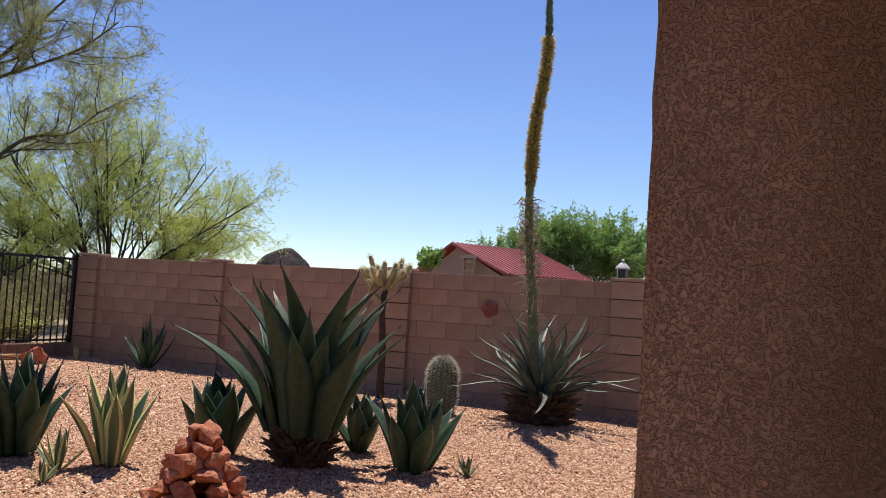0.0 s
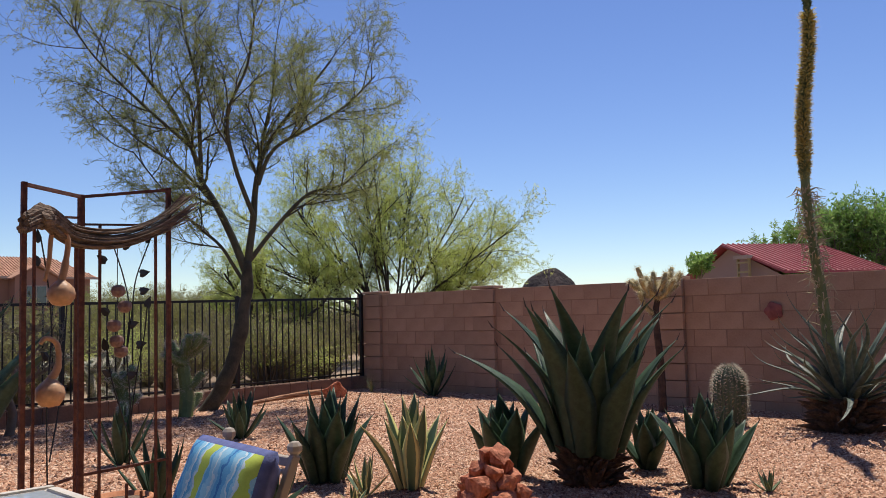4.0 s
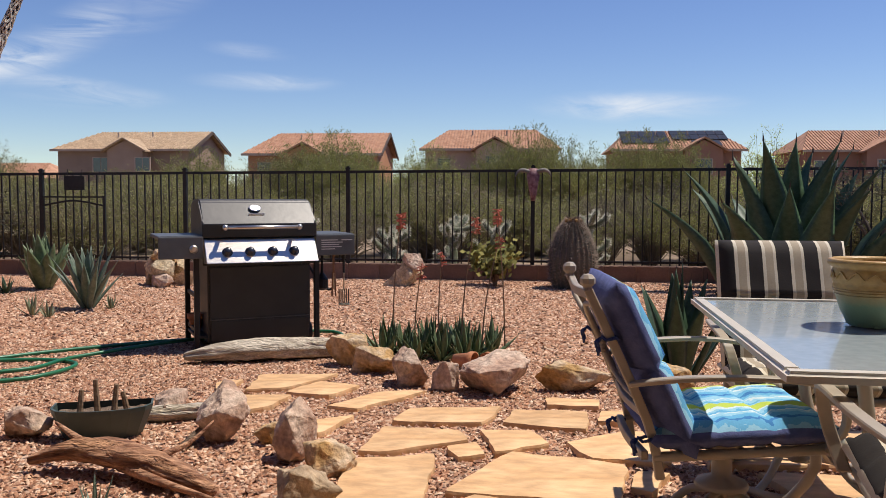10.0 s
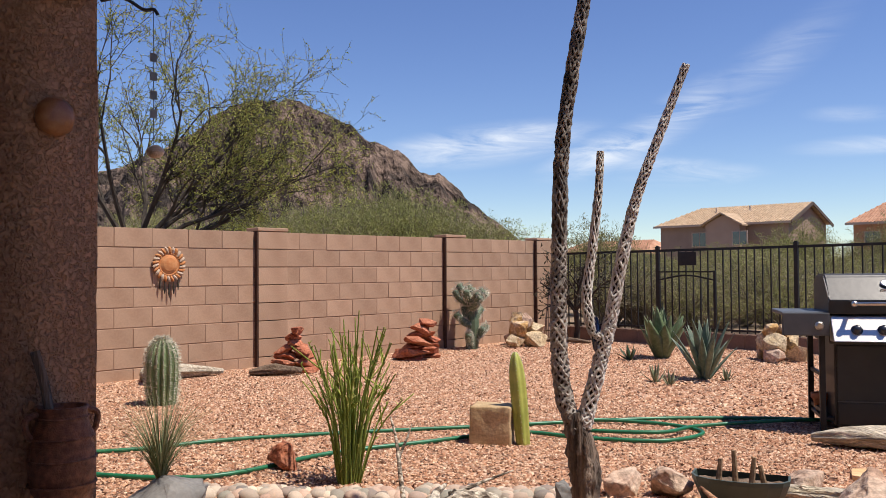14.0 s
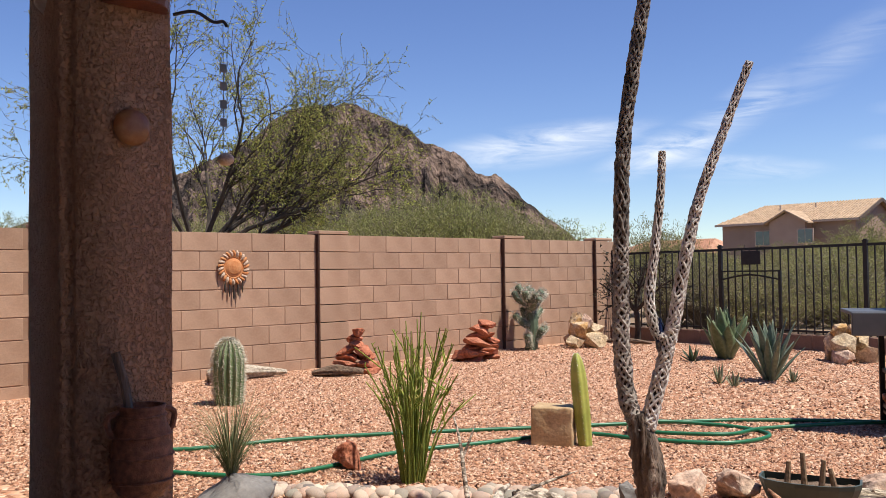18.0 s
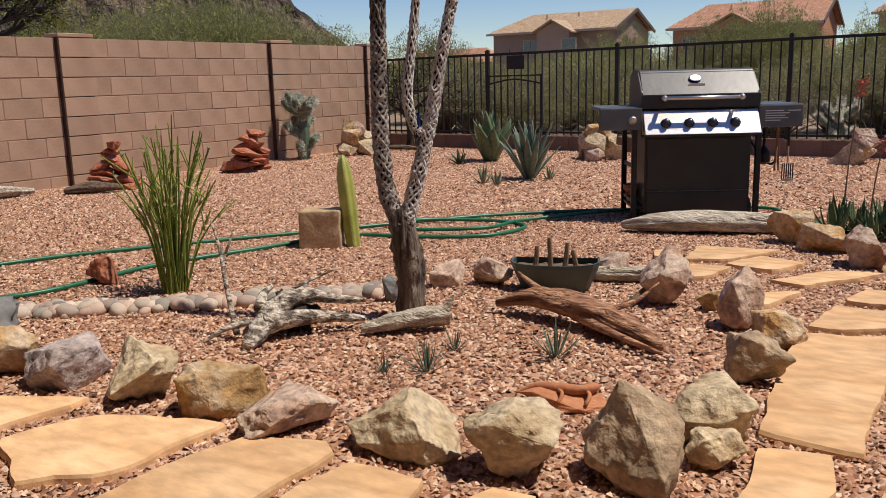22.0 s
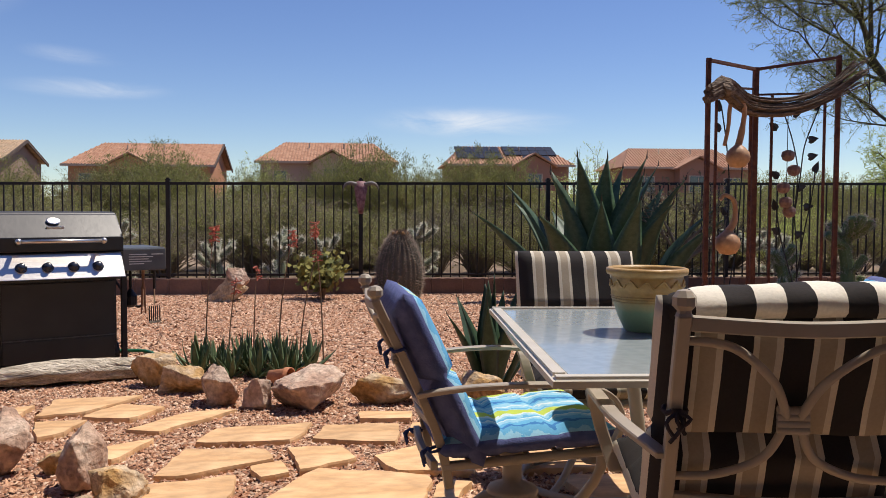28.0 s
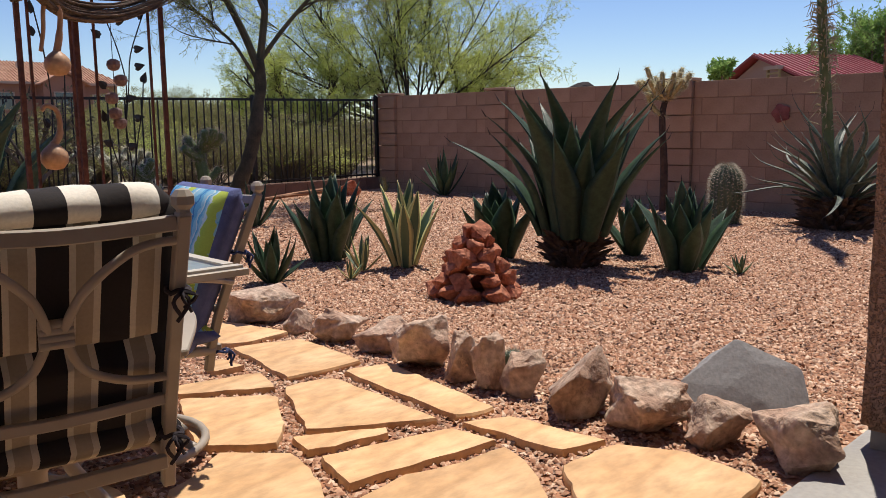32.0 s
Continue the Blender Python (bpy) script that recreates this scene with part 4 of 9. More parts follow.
def rock_bm(w, d, h, seed, n=20, cut=2, rough=0.085):
    """An angular stone: the hull of random points, its edges worn and its faces pitted. Stands on z = 0, sunk a little."""
    r = random.Random(seed)
    bm = bmesh.new()
    for _ in range(n):
        v = Vector((r.gauss(0, 1), r.gauss(0, 1), r.gauss(0, 1))).normalized()
        v *= r.uniform(0.82, 1.0)
        bm.verts.new((v.x * 0.58, v.y * 0.58, v.z * 0.58))
    res = bmesh.ops.convex_hull(bm, input=bm.verts[:])
    bmesh.ops.delete(bm, geom=[g for g in res["geom_interior"] if isinstance(g, bmesh.types.BMVert)], context="VERTS")
    bmesh.ops.dissolve_limit(bm, angle_limit=radians(14), verts=bm.verts[:], edges=bm.edges[:])
    bmesh.ops.bevel(bm, geom=bm.edges[:], offset=0.022, segments=2, affect="EDGES", profile=0.6)
    bmesh.ops.triangulate(bm, faces=bm.faces[:])
    for _ in range(cut + 1):
        bmesh.ops.subdivide_edges(bm, edges=[e for e in bm.edges if e.calc_length() > (0.06 if cut > 1 else 0.14)], cuts=1)
        bmesh.ops.triangulate(bm, faces=[f for f in bm.faces if len(f.verts) > 3])
    off = Vector((seed * 3.7, 0, 0))
    for v in bm.verts:
        nz = noise.fractal(v.co * 3.0 + off, 0.75, 2.1, 6) * rough + noise.ridged_multi_fractal(v.co * 5.0 + off, 0.9, 2.0, 4, 1.0, 2.0) * rough * -0.35
        v.co += v.co.normalized() * nz
    lo = min(v.co.z for v in bm.verts)
    hi = max(v.co.z for v in bm.verts)
    wx = max(v.co.x for v in bm.verts) - min(v.co.x for v in bm.verts)
    wy = max(v.co.y for v in bm.verts) - min(v.co.y for v in bm.verts)
    for v in bm.verts:
        v.co = Vector((v.co.x * w / wx, v.co.y * d / wy, (v.co.z - lo) / (hi - lo) * h * 1.15 - h * 0.15))
    return bm


def rock(x, y, w, h, seed, material, label, d=None, z=0.0, turn=None, group="", name="rock"):
    t = (seed * 67) % 360 if turn is None else turn
    return lone(name, rock_bm(w, d or w * 0.8, h, seed, n=13 + seed % 6, rough=0.055), material, label, "rock", at=(x, y, z), turn=t, group=group, smooth=True)


PINK, TAN, OCH = "rough pinkish granite rock edging the path", "pale angular sandstone rock edging the path", "ochre stained rock edging the path"
BORDER_L = [(-3.16, 1.20, .25, .18, 'o'), (-2.86, 1.25, .31, .165, 'g'), (-2.53, 1.29, .30, .19, 't'), (-2.21, 1.33, .28, .165, 'o'), (-1.93, 1.36, .35, .12, 'p'), (-1.53, 1.41, .35, .165, 't'),
            (-1.20, 1.44, .29, .19, 't'), (-0.92, 1.54, .31, .26, 'd'), (-0.76, 1.70, .16, .11, 't'), (-0.80, 1.88, .29, .18, 't'), (-0.84, 2.36, .24, .18, 'b'), (-0.87, 2.80, .20, .14, 'o'),
            (-1.02, 3.00, .22, .25, 'p'), (-1.40, 3.22, .27, .25, 'p'), (-1.18, 3.18, .12, .10, 'o'), (-1.76, 3.60, .23, .12, 'p'), (-2.26, 3.17, .22, .14, 'p'), (-2.44, 3.03, .19, .13, 'p')]
BORDER_N = [(-1.19, 4.88, .27, .20, 'o'), (-1.00, 4.67, .29, .17, 'o'), (-0.73, 4.40, .26, .21, 'p'), (-0.53, 4.26, .16, .17, 'p'), (-0.26, 4.28, .46, .21, 'p'), (0.68, 4.38, .32, .16, 'o')]
BORDER_R = [(2.76, 3.54, .44, .19, 'p'), (2.74, 3.18, .19, .13, 'p'), (2.77, 2.90, .29, .17, 'p'), (2.79, 2.60, .28, .15, 'p'), (2.70, 2.23, .32, .24, 'p'), (2.68, 2.00, .15, .21, 'p'),
            (2.69, 1.84, .18, .22, 'p'), (2.71, 1.70, .19, .18, 'p'), (2.68, 1.45, .32, .24, 'p'), (2.70, 1.16, .33, .18, 'p'), (2.71, 0.91, .22, .16, 'p'), (2.76, 0.66, .32, .20, 'p')]
for k, (x, y, w, h, c) in enumerate(BORDER_L + BORDER_N + BORDER_R):
    m, lab = {"p": (M_ROCK_PINK, PINK), "t": (M_ROCK_TAN, TAN), "o": (M_ROCK_ORANGE, OCH), "b": (M_ROCK_BROWN, "rough brown rock edging the path"), "g": (M_ROCK_GREYPINK, "greyish pink granite rock edging the path"), "d": (M_ROCK_BROWN, "tall brown pointed rock edging the path")}[c]
    rock(x, y, w, h, 11 + k, m, lab, group="rocks edging the flagstones")
rock(0.17, 4.33, .44, .17, 90, M_ROCK_ORANGE, "long flat brown rock edging the path", d=.2, turn=4)
# flat grey slab leaning on the edging
bm = rock_bm(.46, .07, .34, 91, n=30, rough=0.012)
slab = lone("stone_slab", bm, M_SLAB_GREY, "flat smooth grey stone slab leaning by the path", "stone", at=(3.02, 1.08, 0.0))
slab.matrix_world = pose(3.03, 0.93, -0.04, -38, 0, -48)
rock(5.35, 0.95, .24, .2, 92, M_ROCK_TAN, "tan rock standing alone in the gravel")
rock(-4.07, 2.27, .18, .16, 93, M_ROCK_RED, "square red sandstone rock in the gravel", turn=20)
bm = bmesh.new()
bmesh.ops.create_cube(bm, size=1.0, matrix=Matrix.Diagonal((.26, .20, .27, 1)))
bmesh.ops.bevel(bm, geom=bm.edges[:], offset=.012, segments=2, affect="EDGES", profile=.6)
bmesh.ops.subdivide_edges(bm, edges=[e for e in bm.edges if e.calc_length() > .1], cuts=5, use_grid_fill=True)
for v in bm.verts:
    v.co += v.co.normalized() * .011 * noise.fractal(v.co * 12, .8, 2.1, 4)
lone("rock", bm, M_ROCK_BLOCK, "cut tan sandstone block beside the cactus", "rock", at=(-3.70, 3.57, .105), turn=28, smooth=True)
rock(-3.62, 1.32, .45, .2, 95, M_ROCK_GREY, "dark grey boulder under the grass tuft", d=.4)
rock(-2.52, 2.68, .09, .13, 96, M_ROCK_GREY, "dark round stone beside the skeleton", d=.1)
rock(8.35, 9.55, .32, .24, 97, M_ROCK_RED, "round reddish rock by the fence")


def pile(name, x, y, w, h, n, seed, material, label, category="rock pile"):
    """Stones heaped on one another, each a part of the pile."""
    r = random.Random(seed)
    th = thing(name, label, category, at=(x, y, 0))
    layers = max(2, int(round(n ** 0.5)))
    k = 0
    for lay in range(layers):
        f = lay / layers
        cnt = max(1, int(round((layers - lay) * n / (layers * (layers + 1) / 2))))
        rad = w * 0.5 * (1 - f) * 0.78
        for i in range(cnt):
            a = 2 * math.pi * (i + 0.5 * lay) / cnt + r.uniform(-.3, .3)
            s = w * (r.uniform(0.34, 0.5) if n < 20 else r.uniform(.24, .36)) * (1.05 - 0.3 * f)
            q = rad * (0.9 if cnt > 1 else 0.15)
            bm = rock_bm(s, s * r.uniform(.7, 1), min(h / layers * r.uniform(1.15, 1.5), s * .95), seed * 31 + k, n=16, cut=1, rough=0.03)
            o = part("stone", bm, material if not isinstance(material, list) else r.choice(material), th, at=pose(q * math.cos(a), q * math.sin(a), h * f * 0.92, r.uniform(-14, 14), r.uniform(-14, 14), r.uniform(0, 360)))
            k += 1
    return th


def slab_stack(x, y, w, h, n, seed, label):
    """Flat slabs laid on one another, leaning as they rise."""
    r = random.Random(seed)
    th = thing("rock_cairn", label, "rock pile", at=(x, y, 0))
    z, k = 0.0, 0
    while z < h:
        f = z / h
        t = r.uniform(.05, .085)
        for j in range(2 if f < .55 else 1):
            s = w * r.uniform(.56, .74) * (1 - .34 * f)
            o = Vector(((j - .5) * w * .42 if f < .55 else r.uniform(-.03, .03), r.uniform(-.06, .06), 0))
            a = seed * .7
            p = Vector((o.x * math.cos(a) - o.y * math.sin(a), o.x * math.sin(a) + o.y * math.cos(a), z - .006))
            bm = rock_bm(s, s * r.uniform(.6, .85), t * 1.35, seed * 17 + k, n=16, cut=1, rough=.03)
            part("slab", bm, M_ROCK_RED, th, at=pose(*p, r.uniform(-11, 11), r.uniform(-11, 11), r.uniform(0, 360)))
            k += 1
        z += t
    return th


pile("rock_cairn", 3.98, 3.10, .60, .46, 34, 5, M_ROCK_RED, "cairn of broken red sandstone pieces")
slab_stack(-7.62, 4.92, .52, .46, 12, 6, "stacked cairn of flat red sandstone slabs against the wall")
slab_stack(-7.60, 6.78, .68, .44, 14, 7, "stacked cairn of flat red sandstone slabs against the wall")
pile("rock_pile", -7.75, 8.95, .66, .48, 9, 8, [M_ROCK_TAN, M_ROCK_PINK, M_ROCK_ORANGE], "pile of tan and brown rocks by the wall corner")
pile("rock_pile", -4.30, 9.35, .62, .42, 9, 9, [M_ROCK_TAN, M_ROCK_PINK, M_ROCK_ORANGE], "pile of tan rocks in front of the fence")
rp2 = thing("rock_pile", "large pale rock with a second one stacked on it", "rock pile", at=(-1.48, 9.60, 0))
part("stone", rock_bm(.50, .40, .28, 64, n=14, rough=.05), M_ROCK_TAN, rp2, at=pose(0, 0, 0, 0, 0, 20))
part("stone", rock_bm(.34, .22, .18, 66, n=14, rough=.05), M_ROCK_PINK, rp2, at=pose(.05, 0, .23, 6, 22, -30))

# river stones along the gravel edge
M_RIVER = palette("river_stones", [(0.19, 0.165, 0.145), (0.54, 0.37, 0.28), (0.36, 0.29, 0.23), (0.64, 0.52, 0.40), (0.44, 0.29, 0.22), (0.26, 0.245, 0.20), (0.60, 0.46, 0.35)], by="object", bump=0.1)
rv = []
for k in range(4):
    bm = bmesh.new()
    bmesh.ops.create_icosphere(bm, subdivisions=2, radius=1.0)
    for v in bm.verts:
        v.co *= 1 + 0.16 * noise.noise(v.co * 1.3 + Vector((k * 5, 0, 0)))
    rv.append(mesh_of(bm, "river_stone", M_RIVER, True))
strip = thing("river_stone_edging", "band of smooth grey and tan river stones in the gravel", "stones", kind="structure")
line = curve_pts([(-4.0, 1.62, 0), (-3.7, 1.85, 0), (-3.3, 2.15, 0), (-2.95, 2.5, 0), (-2.6, 2.85, 0)], 22)
rr = random.Random(12)
for p in line:
    for _ in range(3):
        s = rr.uniform(.026, .045)
        part("river_stone", rr.choice(rv), None, strip, at=Matrix.LocRotScale((p.x + rr.uniform(-.07, .07), p.y + rr.uniform(-.08, .08), s * .5), Euler((rr.uniform(-.3, .3), rr.uniform(-.3, .3), rr.uniform(0, 6))), (s * 1.2, s, s * .8)))


# ---- plants ----
def leaf_mat(name, c1, c2, rough=0.5):
    return mat(name, c1, c2, rough=rough, scale=6, bump=0.12, bscale=40, fine=0.12, fscale=18, rnd=0.16, trans=0.06, stretch=(3, 3, 0.7), spec=0.35)


M_AGAVE = leaf_mat("agave_leaf", (0.026, 0.052, 0.026), (0.044, 0.080, 0.041))
M_AGAVE_BLUE = leaf_mat("blue_agave_leaf", (0.102, 0.145, 0.102), (0.162, 0.204, 0.145))
M_AGAVE_GIANT = leaf_mat("giant_agave_leaf", (0.0391, 0.0748, 0.0391), (0.0638, 0.106, 0.0595))
M_AGAVE_PALE = leaf_mat("pale_leaf", (0.162, 0.187, 0.111), (0.238, 0.255, 0.162))
M_ALOE = leaf_mat("aloe_leaf", (0.085, 0.125, 0.055), (0.14, 0.185, 0.095))
M_SPINE = mat("leaf_spine", (0.0425, 0.0238, 0.0153), rough=0.6, bump=0)
M_STUB = mat("dark_leaf_stubs", (0.0595, 0.0357, 0.0221), (0.145, 0.0892, 0.0553), rough=0.95, scale=14, bump=0.6, fine=0.3)
M_DRY = mat("dry_leaf_base", (0.187, 0.119, 0.068), (0.281, 0.187, 0.111), rough=0.95, scale=12, bump=0.4)


def banded():
    """Green leaf with cream margins, by the place across the leaf."""
    m = bpy.data.materials.new("variegated_leaf")
    m.use_nodes = True
    n, l = m.node_tree.nodes, m.node_tree.links
    b = n["Principled BSDF"]
    b.inputs["Roughness"].default_value = 0.5
    uv = n.new("ShaderNodeUVMap")
    sp = n.new("ShaderNodeSeparateXYZ")
    l.new(uv.outputs["UV"], sp.inputs["Vector"])
    ab = n.new("ShaderNodeMath")
    ab.operation = "ABSOLUTE"
    l.new(sp.outputs["X"], ab.inputs[0])
    no = n.new("ShaderNodeTexNoise")
    no.inputs["Scale"].default_value = 14
    ad = n.new("ShaderNodeMath")
    ad.operation = "MULTIPLY_ADD"
    ad.inputs[1].default_value = 0.16
    l.new(no.outputs["Fac"], ad.inputs[0])
    l.new(ab.outputs["Value"], ad.inputs[2])
    rp = n.new("ShaderNodeValToRGB")
    e = rp.color_ramp.elements
    e[0].position, e[0].color = 0.70, (0.07, 0.12, 0.06, 1)
    e[1].position, e[1].color = 0.80, (0.50, 0.47, 0.19, 1)
    l.new(ad.outputs["Value"], rp.inputs["Fac"])
    l.new(rp.outputs["Color"], b.inputs["Base Color"])
    return m


M_VARIEG = banded()


def leaf_mesh(name, L, W, material, curl=0.3, thick=0.16, tip=0.06, n=9, belly=0.45, fold=0.35, sway=0.0, taper=1.35, flare=0.0):
    """A fleshy channelled leaf along +y, bending up by curl, with a dark end spine."""
    bm = bmesh.new()
    uv = bm.loops.layers.uv.new("UVMap")
    rows = []
    for i in range(n + 1):
        t = i / n
        w = W * 0.5 * ((0.62 + 0.38 * min(1, t / belly)) if t < belly else max(0.02, (1 - ((t - belly) / (1 - belly)) ** taper)))
        y = L * t
        z = L * curl * (t ** 2) * 0.5 - L * flare * max(0.0, t - .3) ** 2
        th = max(0.0015, W * thick * (1 - t) ** 0.8)
        sx = L * sway * math.sin(t * 3.6) * t
        z += L * abs(sway) * .7 * math.sin(t * 5.2) * t
        row = []
        for u in (-1, -0.5, 0, 0.5, 1):
            row.append((bm.verts.new((w * u + sx, y, z + w * fold * abs(u) ** 1.5)), u, t))
        for u in (0.55, 0, -0.55):
            row.append((bm.verts.new((w * u + sx, y, z + w * fold * abs(u) ** 1.5 - th)), u * 1.3, t))
        rows.append(row)
    for a, b in zip(rows, rows[1:]):
        m = len(a)
        for k in range(m):
            q = [a[k], a[(k + 1) % m], b[(k + 1) % m], b[k]]
            fc = bm.faces.new([x[0] for x in q])
            for lp, x in zip(fc.loops, q):
                lp[uv].uv = (x[1], x[2])
    bm.faces.new([x[0] for x in rows[-1]])
    for fc in bm.faces:
        fc.smooth = True
    tp = rows[-1][2][0].co.copy()
    st = len(bm.faces)
    tube(bm, [tp - Vector((0, 0.01, 0)), tp + Vector((0, L * tip, L * tip * curl))], [W * 0.025, 0.0006], 5)
    bm.faces.ensure_lookup_table()
    for fc in bm.faces[st:]:
        fc.material_index = 1
    return mesh_of(bm, name, [material, M_SPINE])


def agave(x, y, w, h, n, seed, material, label, name="agave", curl=0.25, lw=0.16, lean=(12, 72), trunk=0.0, group="agaves in the gravel", belly=0.45, category="agave", droop=0.0, fold=0.35, sway=0.0, base=0.07, taper=1.35, flare=0.0):
    """A rosette: n leaves, each an object, upright within and spread without."""
    r = random.Random(seed)
    th = thing(name, label, category, at=(x, y, 0), turn=r.uniform(0, 360), group=group)
    L = math.hypot(h, w * 0.32)
    ms = [leaf_mesh("leaf", L * s, L * lw * r.uniform(.9, 1.1), material, curl=c, belly=belly, fold=fold, n=16 if sway else 11 if flare else 9, sway=sway * q, taper=taper, flare=flare) for s, c, q in ((0.95, curl, 1), (0.86, curl * 1.3, -1.3), (0.76, curl * 0.7, .6), (0.9, -droop if droop else curl * 1.8, -.8))]
    for i in range(n):
        f = (i + 0.5) / n
        out = lean[0] + (lean[1] - lean[0]) * f ** 1.1 + r.uniform(-5, 5)
        az = i * 137.5 + r.uniform(-10, 10)
        base_r = w * (0.02 + base * f)
        a = radians(az)
        m = Matrix.Translation((-math.sin(a) * base_r, math.cos(a) * base_r, trunk + h * 0.02 + h * 0.05 * (1 - f))) @ pose(0, 0, 0, 0, 0, az) @ pose(0, 0, 0, 90 - out, 0, 0) @ pose(0, 0, 0, 0, r.uniform(-12, 12), 0)
        s = (1.0 - 0.12 * f) * r.uniform(.86, 1.02)
        part("leaf", r.choice(ms), None, th, at=m @ Matrix.Scale(s, 4))
    if trunk:
        bm = bmesh.new()
        for k in range(120):
            a, zz = k * 2.4, trunk * (0.05 + 1.05 * k / 120)
            rr2 = w * (0.13 + 0.02 * math.sin(k))
            d = Vector((math.cos(a), math.sin(a), 0))
            c = d * rr2 * 0.75 + Vector((0, 0, zz - .03))
            e = d * rr2 * (1.45 + .25 * math.sin(k * 5)) + Vector((0, 0, zz + 0.05 + 0.04 * math.sin(k * 3)))
            tube(bm, [c, (c + e) / 2 + Vector((0, 0, .015)), e], [w * .020, w * .017, w * .003], 5)
        lathe(bm, [(w * .12, -.03), (w * .13, trunk * .5), (w * .10, trunk + .05)], 12)
        part("dry_leaf_base", bm, M_STUB, th, "shaggy brown stubs of old leaves")
    return th


agave(5.30, 3.31, 1.25, 1.12, 28, 1, M_AGAVE, "huge dark green agave with a shaggy brown base", curl=-0.10, lw=0.225, lean=(0, 25), trunk=0.20, belly=0.48, droop=.5, base=.18, taper=.98, flare=.28)
agave(5.22, 3.98, .66, .58, 15, 2, M_AGAVE, "dark green agave in the gravel", lw=0.33, lean=(1, 28), curl=-0.05, belly=.5, base=.17)
agave(5.98, 3.24, .46, .48, 12, 3, M_AGAVE, "small green agave beside the huge one", lw=0.34, lean=(3, 38), curl=0.06)
agave(5.62, 2.62, .78, .66, 18, 4, M_AGAVE, "green agave with wide pointed leaves", lw=0.29, lean=(1, 34), curl=-0.08, belly=.5, base=.16, droop=.5)
agave(5.72, 2.24, .18, .15, 10, 5, M_ALOE, "tiny aloe seedling in the gravel", lw=0.2)
agave(4.45, 4.20, .50, .68, 15, 6, M_VARIEG, "variegated agave with cream leaf margins", lw=0.23, lean=(2, 25), curl=-0.08, belly=.5, base=.16, droop=.35)
agave(4.12, 4.30, .26, .31, 8, 7, M_VARIEG, "small variegated agave pup", lw=0.2, lean=(10, 60))
agave(3.86, 4.12, .17, .16, 8, 8, M_VARIEG, "tiny variegated agave pup", lw=0.2)
agave(4.30, 4.90, .72, .66, 24, 9, M_AGAVE, "dense dark green agave", lw=0.28, lean=(1, 27), curl=-0.05, belly=.5, base=.18, droop=.4)
agave(3.43, 4.42, .46, .40, 17, 10, M_AGAVE, "spreading dark agave by the path", lw=0.2, lean=(8, 66), curl=0.35)
agave(9.25, 8.45, .65, .68, 16, 11, M_AGAVE, "dark agave in the wall's shade", lw=0.16, lean=(6, 60))
agave(2.80, 9.30, 2.9, 1.60, 27, 12, M_AGAVE_GIANT, "giant grey-green agave in front of the fence", curl=0.02, lw=0.25, lean=(0, 36), belly=0.42, base=.23, taper=1.05, flare=.34)
agave(0.80, 4.70, .60, .74, 13, 13, M_AGAVE, "narrow agave behind the chair", lw=0.20, lean=(3, 42), base=.14, taper=1.1, flare=.2)
agave(-5.47, 8.75, .70, .66, 24, 14, M_ALOE, "rounded green agave near the gate", lw=0.28, lean=(3, 42), curl=0.1)
agave(-4.13, 7.20, .66, .66, 22, 15, M_AGAVE_BLUE, "blue-grey agave with upright leaves", lw=0.14, lean=(3, 44), curl=-0.1)
agave(-5.60, 8.25, .24, .20, 10, 16, M_AGAVE, "small agave pup near the gate", lw=0.22)
for k, (x, y, s) in enumerate(((-4.38, 6.72, .2), (-4.18, 6.62, .16), (-3.93, 7.25, .13))):
    agave(x, y, .24, s, 11, 17 + k, M_AGAVE_PALE, "clump of pale green agave pups", lw=0.16, lean=(10, 66))
agave(5.2, 7.3, .6, .5, 14, 21, M_AGAVE, "dark agave under the tree", lw=0.2, lean=(6, 58))
agave(3.12, 5.20, .5, .50, 12, 22, M_AGAVE, "dark agave behind the rusty trellis", lw=0.16, lean=(6, 50))
agave(3.75, 6.9, .55, .55, 12, 23, M_AGAVE, "dark agave behind the rusty trellis", lw=0.16, lean=(6, 50))
for k, (x, y, s) in enumerate(((-1.50, 2.30, .14), (-1.83, 1.95, .11), (-1.95, 1.86, .07), (-1.87, 2.20, .08))):
    agave(x, y, s * 1.5, s, 18, 30 + k, M_AGAVE_BLUE, "small spiky agave in the gravel bed", lw=0.075, lean=(8, 74), group="small agaves in the gravel bed")
# aloes in a clump
for k in range(13):
    a = k * 2.4
    agave(-0.64 + .40 * math.cos(a) * (k / 13) ** .5 * 1.1, 5.22 + .13 * math.sin(a), .36, .25, 15, 40 + k, M_ALOE, "green aloe in a low clump", name="aloe", lw=0.17, lean=(8, 74), curl=.3, group="aloe clump", category="aloe")

# yucca-like agave with a tall flower stalk
M_YUCCA = leaf_mat("spidery_leaf", (0.0553, 0.0808, 0.0595), (0.119, 0.14, 0.102))
yuc = agave(8.70, 2.66, 1.85, .98, 46, 50, M_YUCCA, "spidery blue-green agave sending up a tall flower stalk", lw=0.085, lean=(24, 86), trunk=.26, curl=0.3, droop=0.5, group="", belly=0.12, sway=.13)
M_STALK = mat("flower_stalk", (0.102, 0.136, 0.0425), (0.17, 0.187, 0.068), rough=0.7, scale=8, bump=0.2)
M_BLOOM = palette("stalk_flowers", [(0.58, 0.43, 0.09), (0.72, 0.58, 0.16), (0.66, 0.60, 0.28), (0.46, 0.33, 0.08)], thin=0.4)
M_BUD = palette("stalk_buds", [(0.085, 0.119, 0.0425), (0.136, 0.17, 0.068), (0.187, 0.221, 0.085)])
M_BRACT = palette("dry_bracts", [(0.425, 0.357, 0.221), (0.34, 0.272, 0.153), (0.51, 0.442, 0.297)])
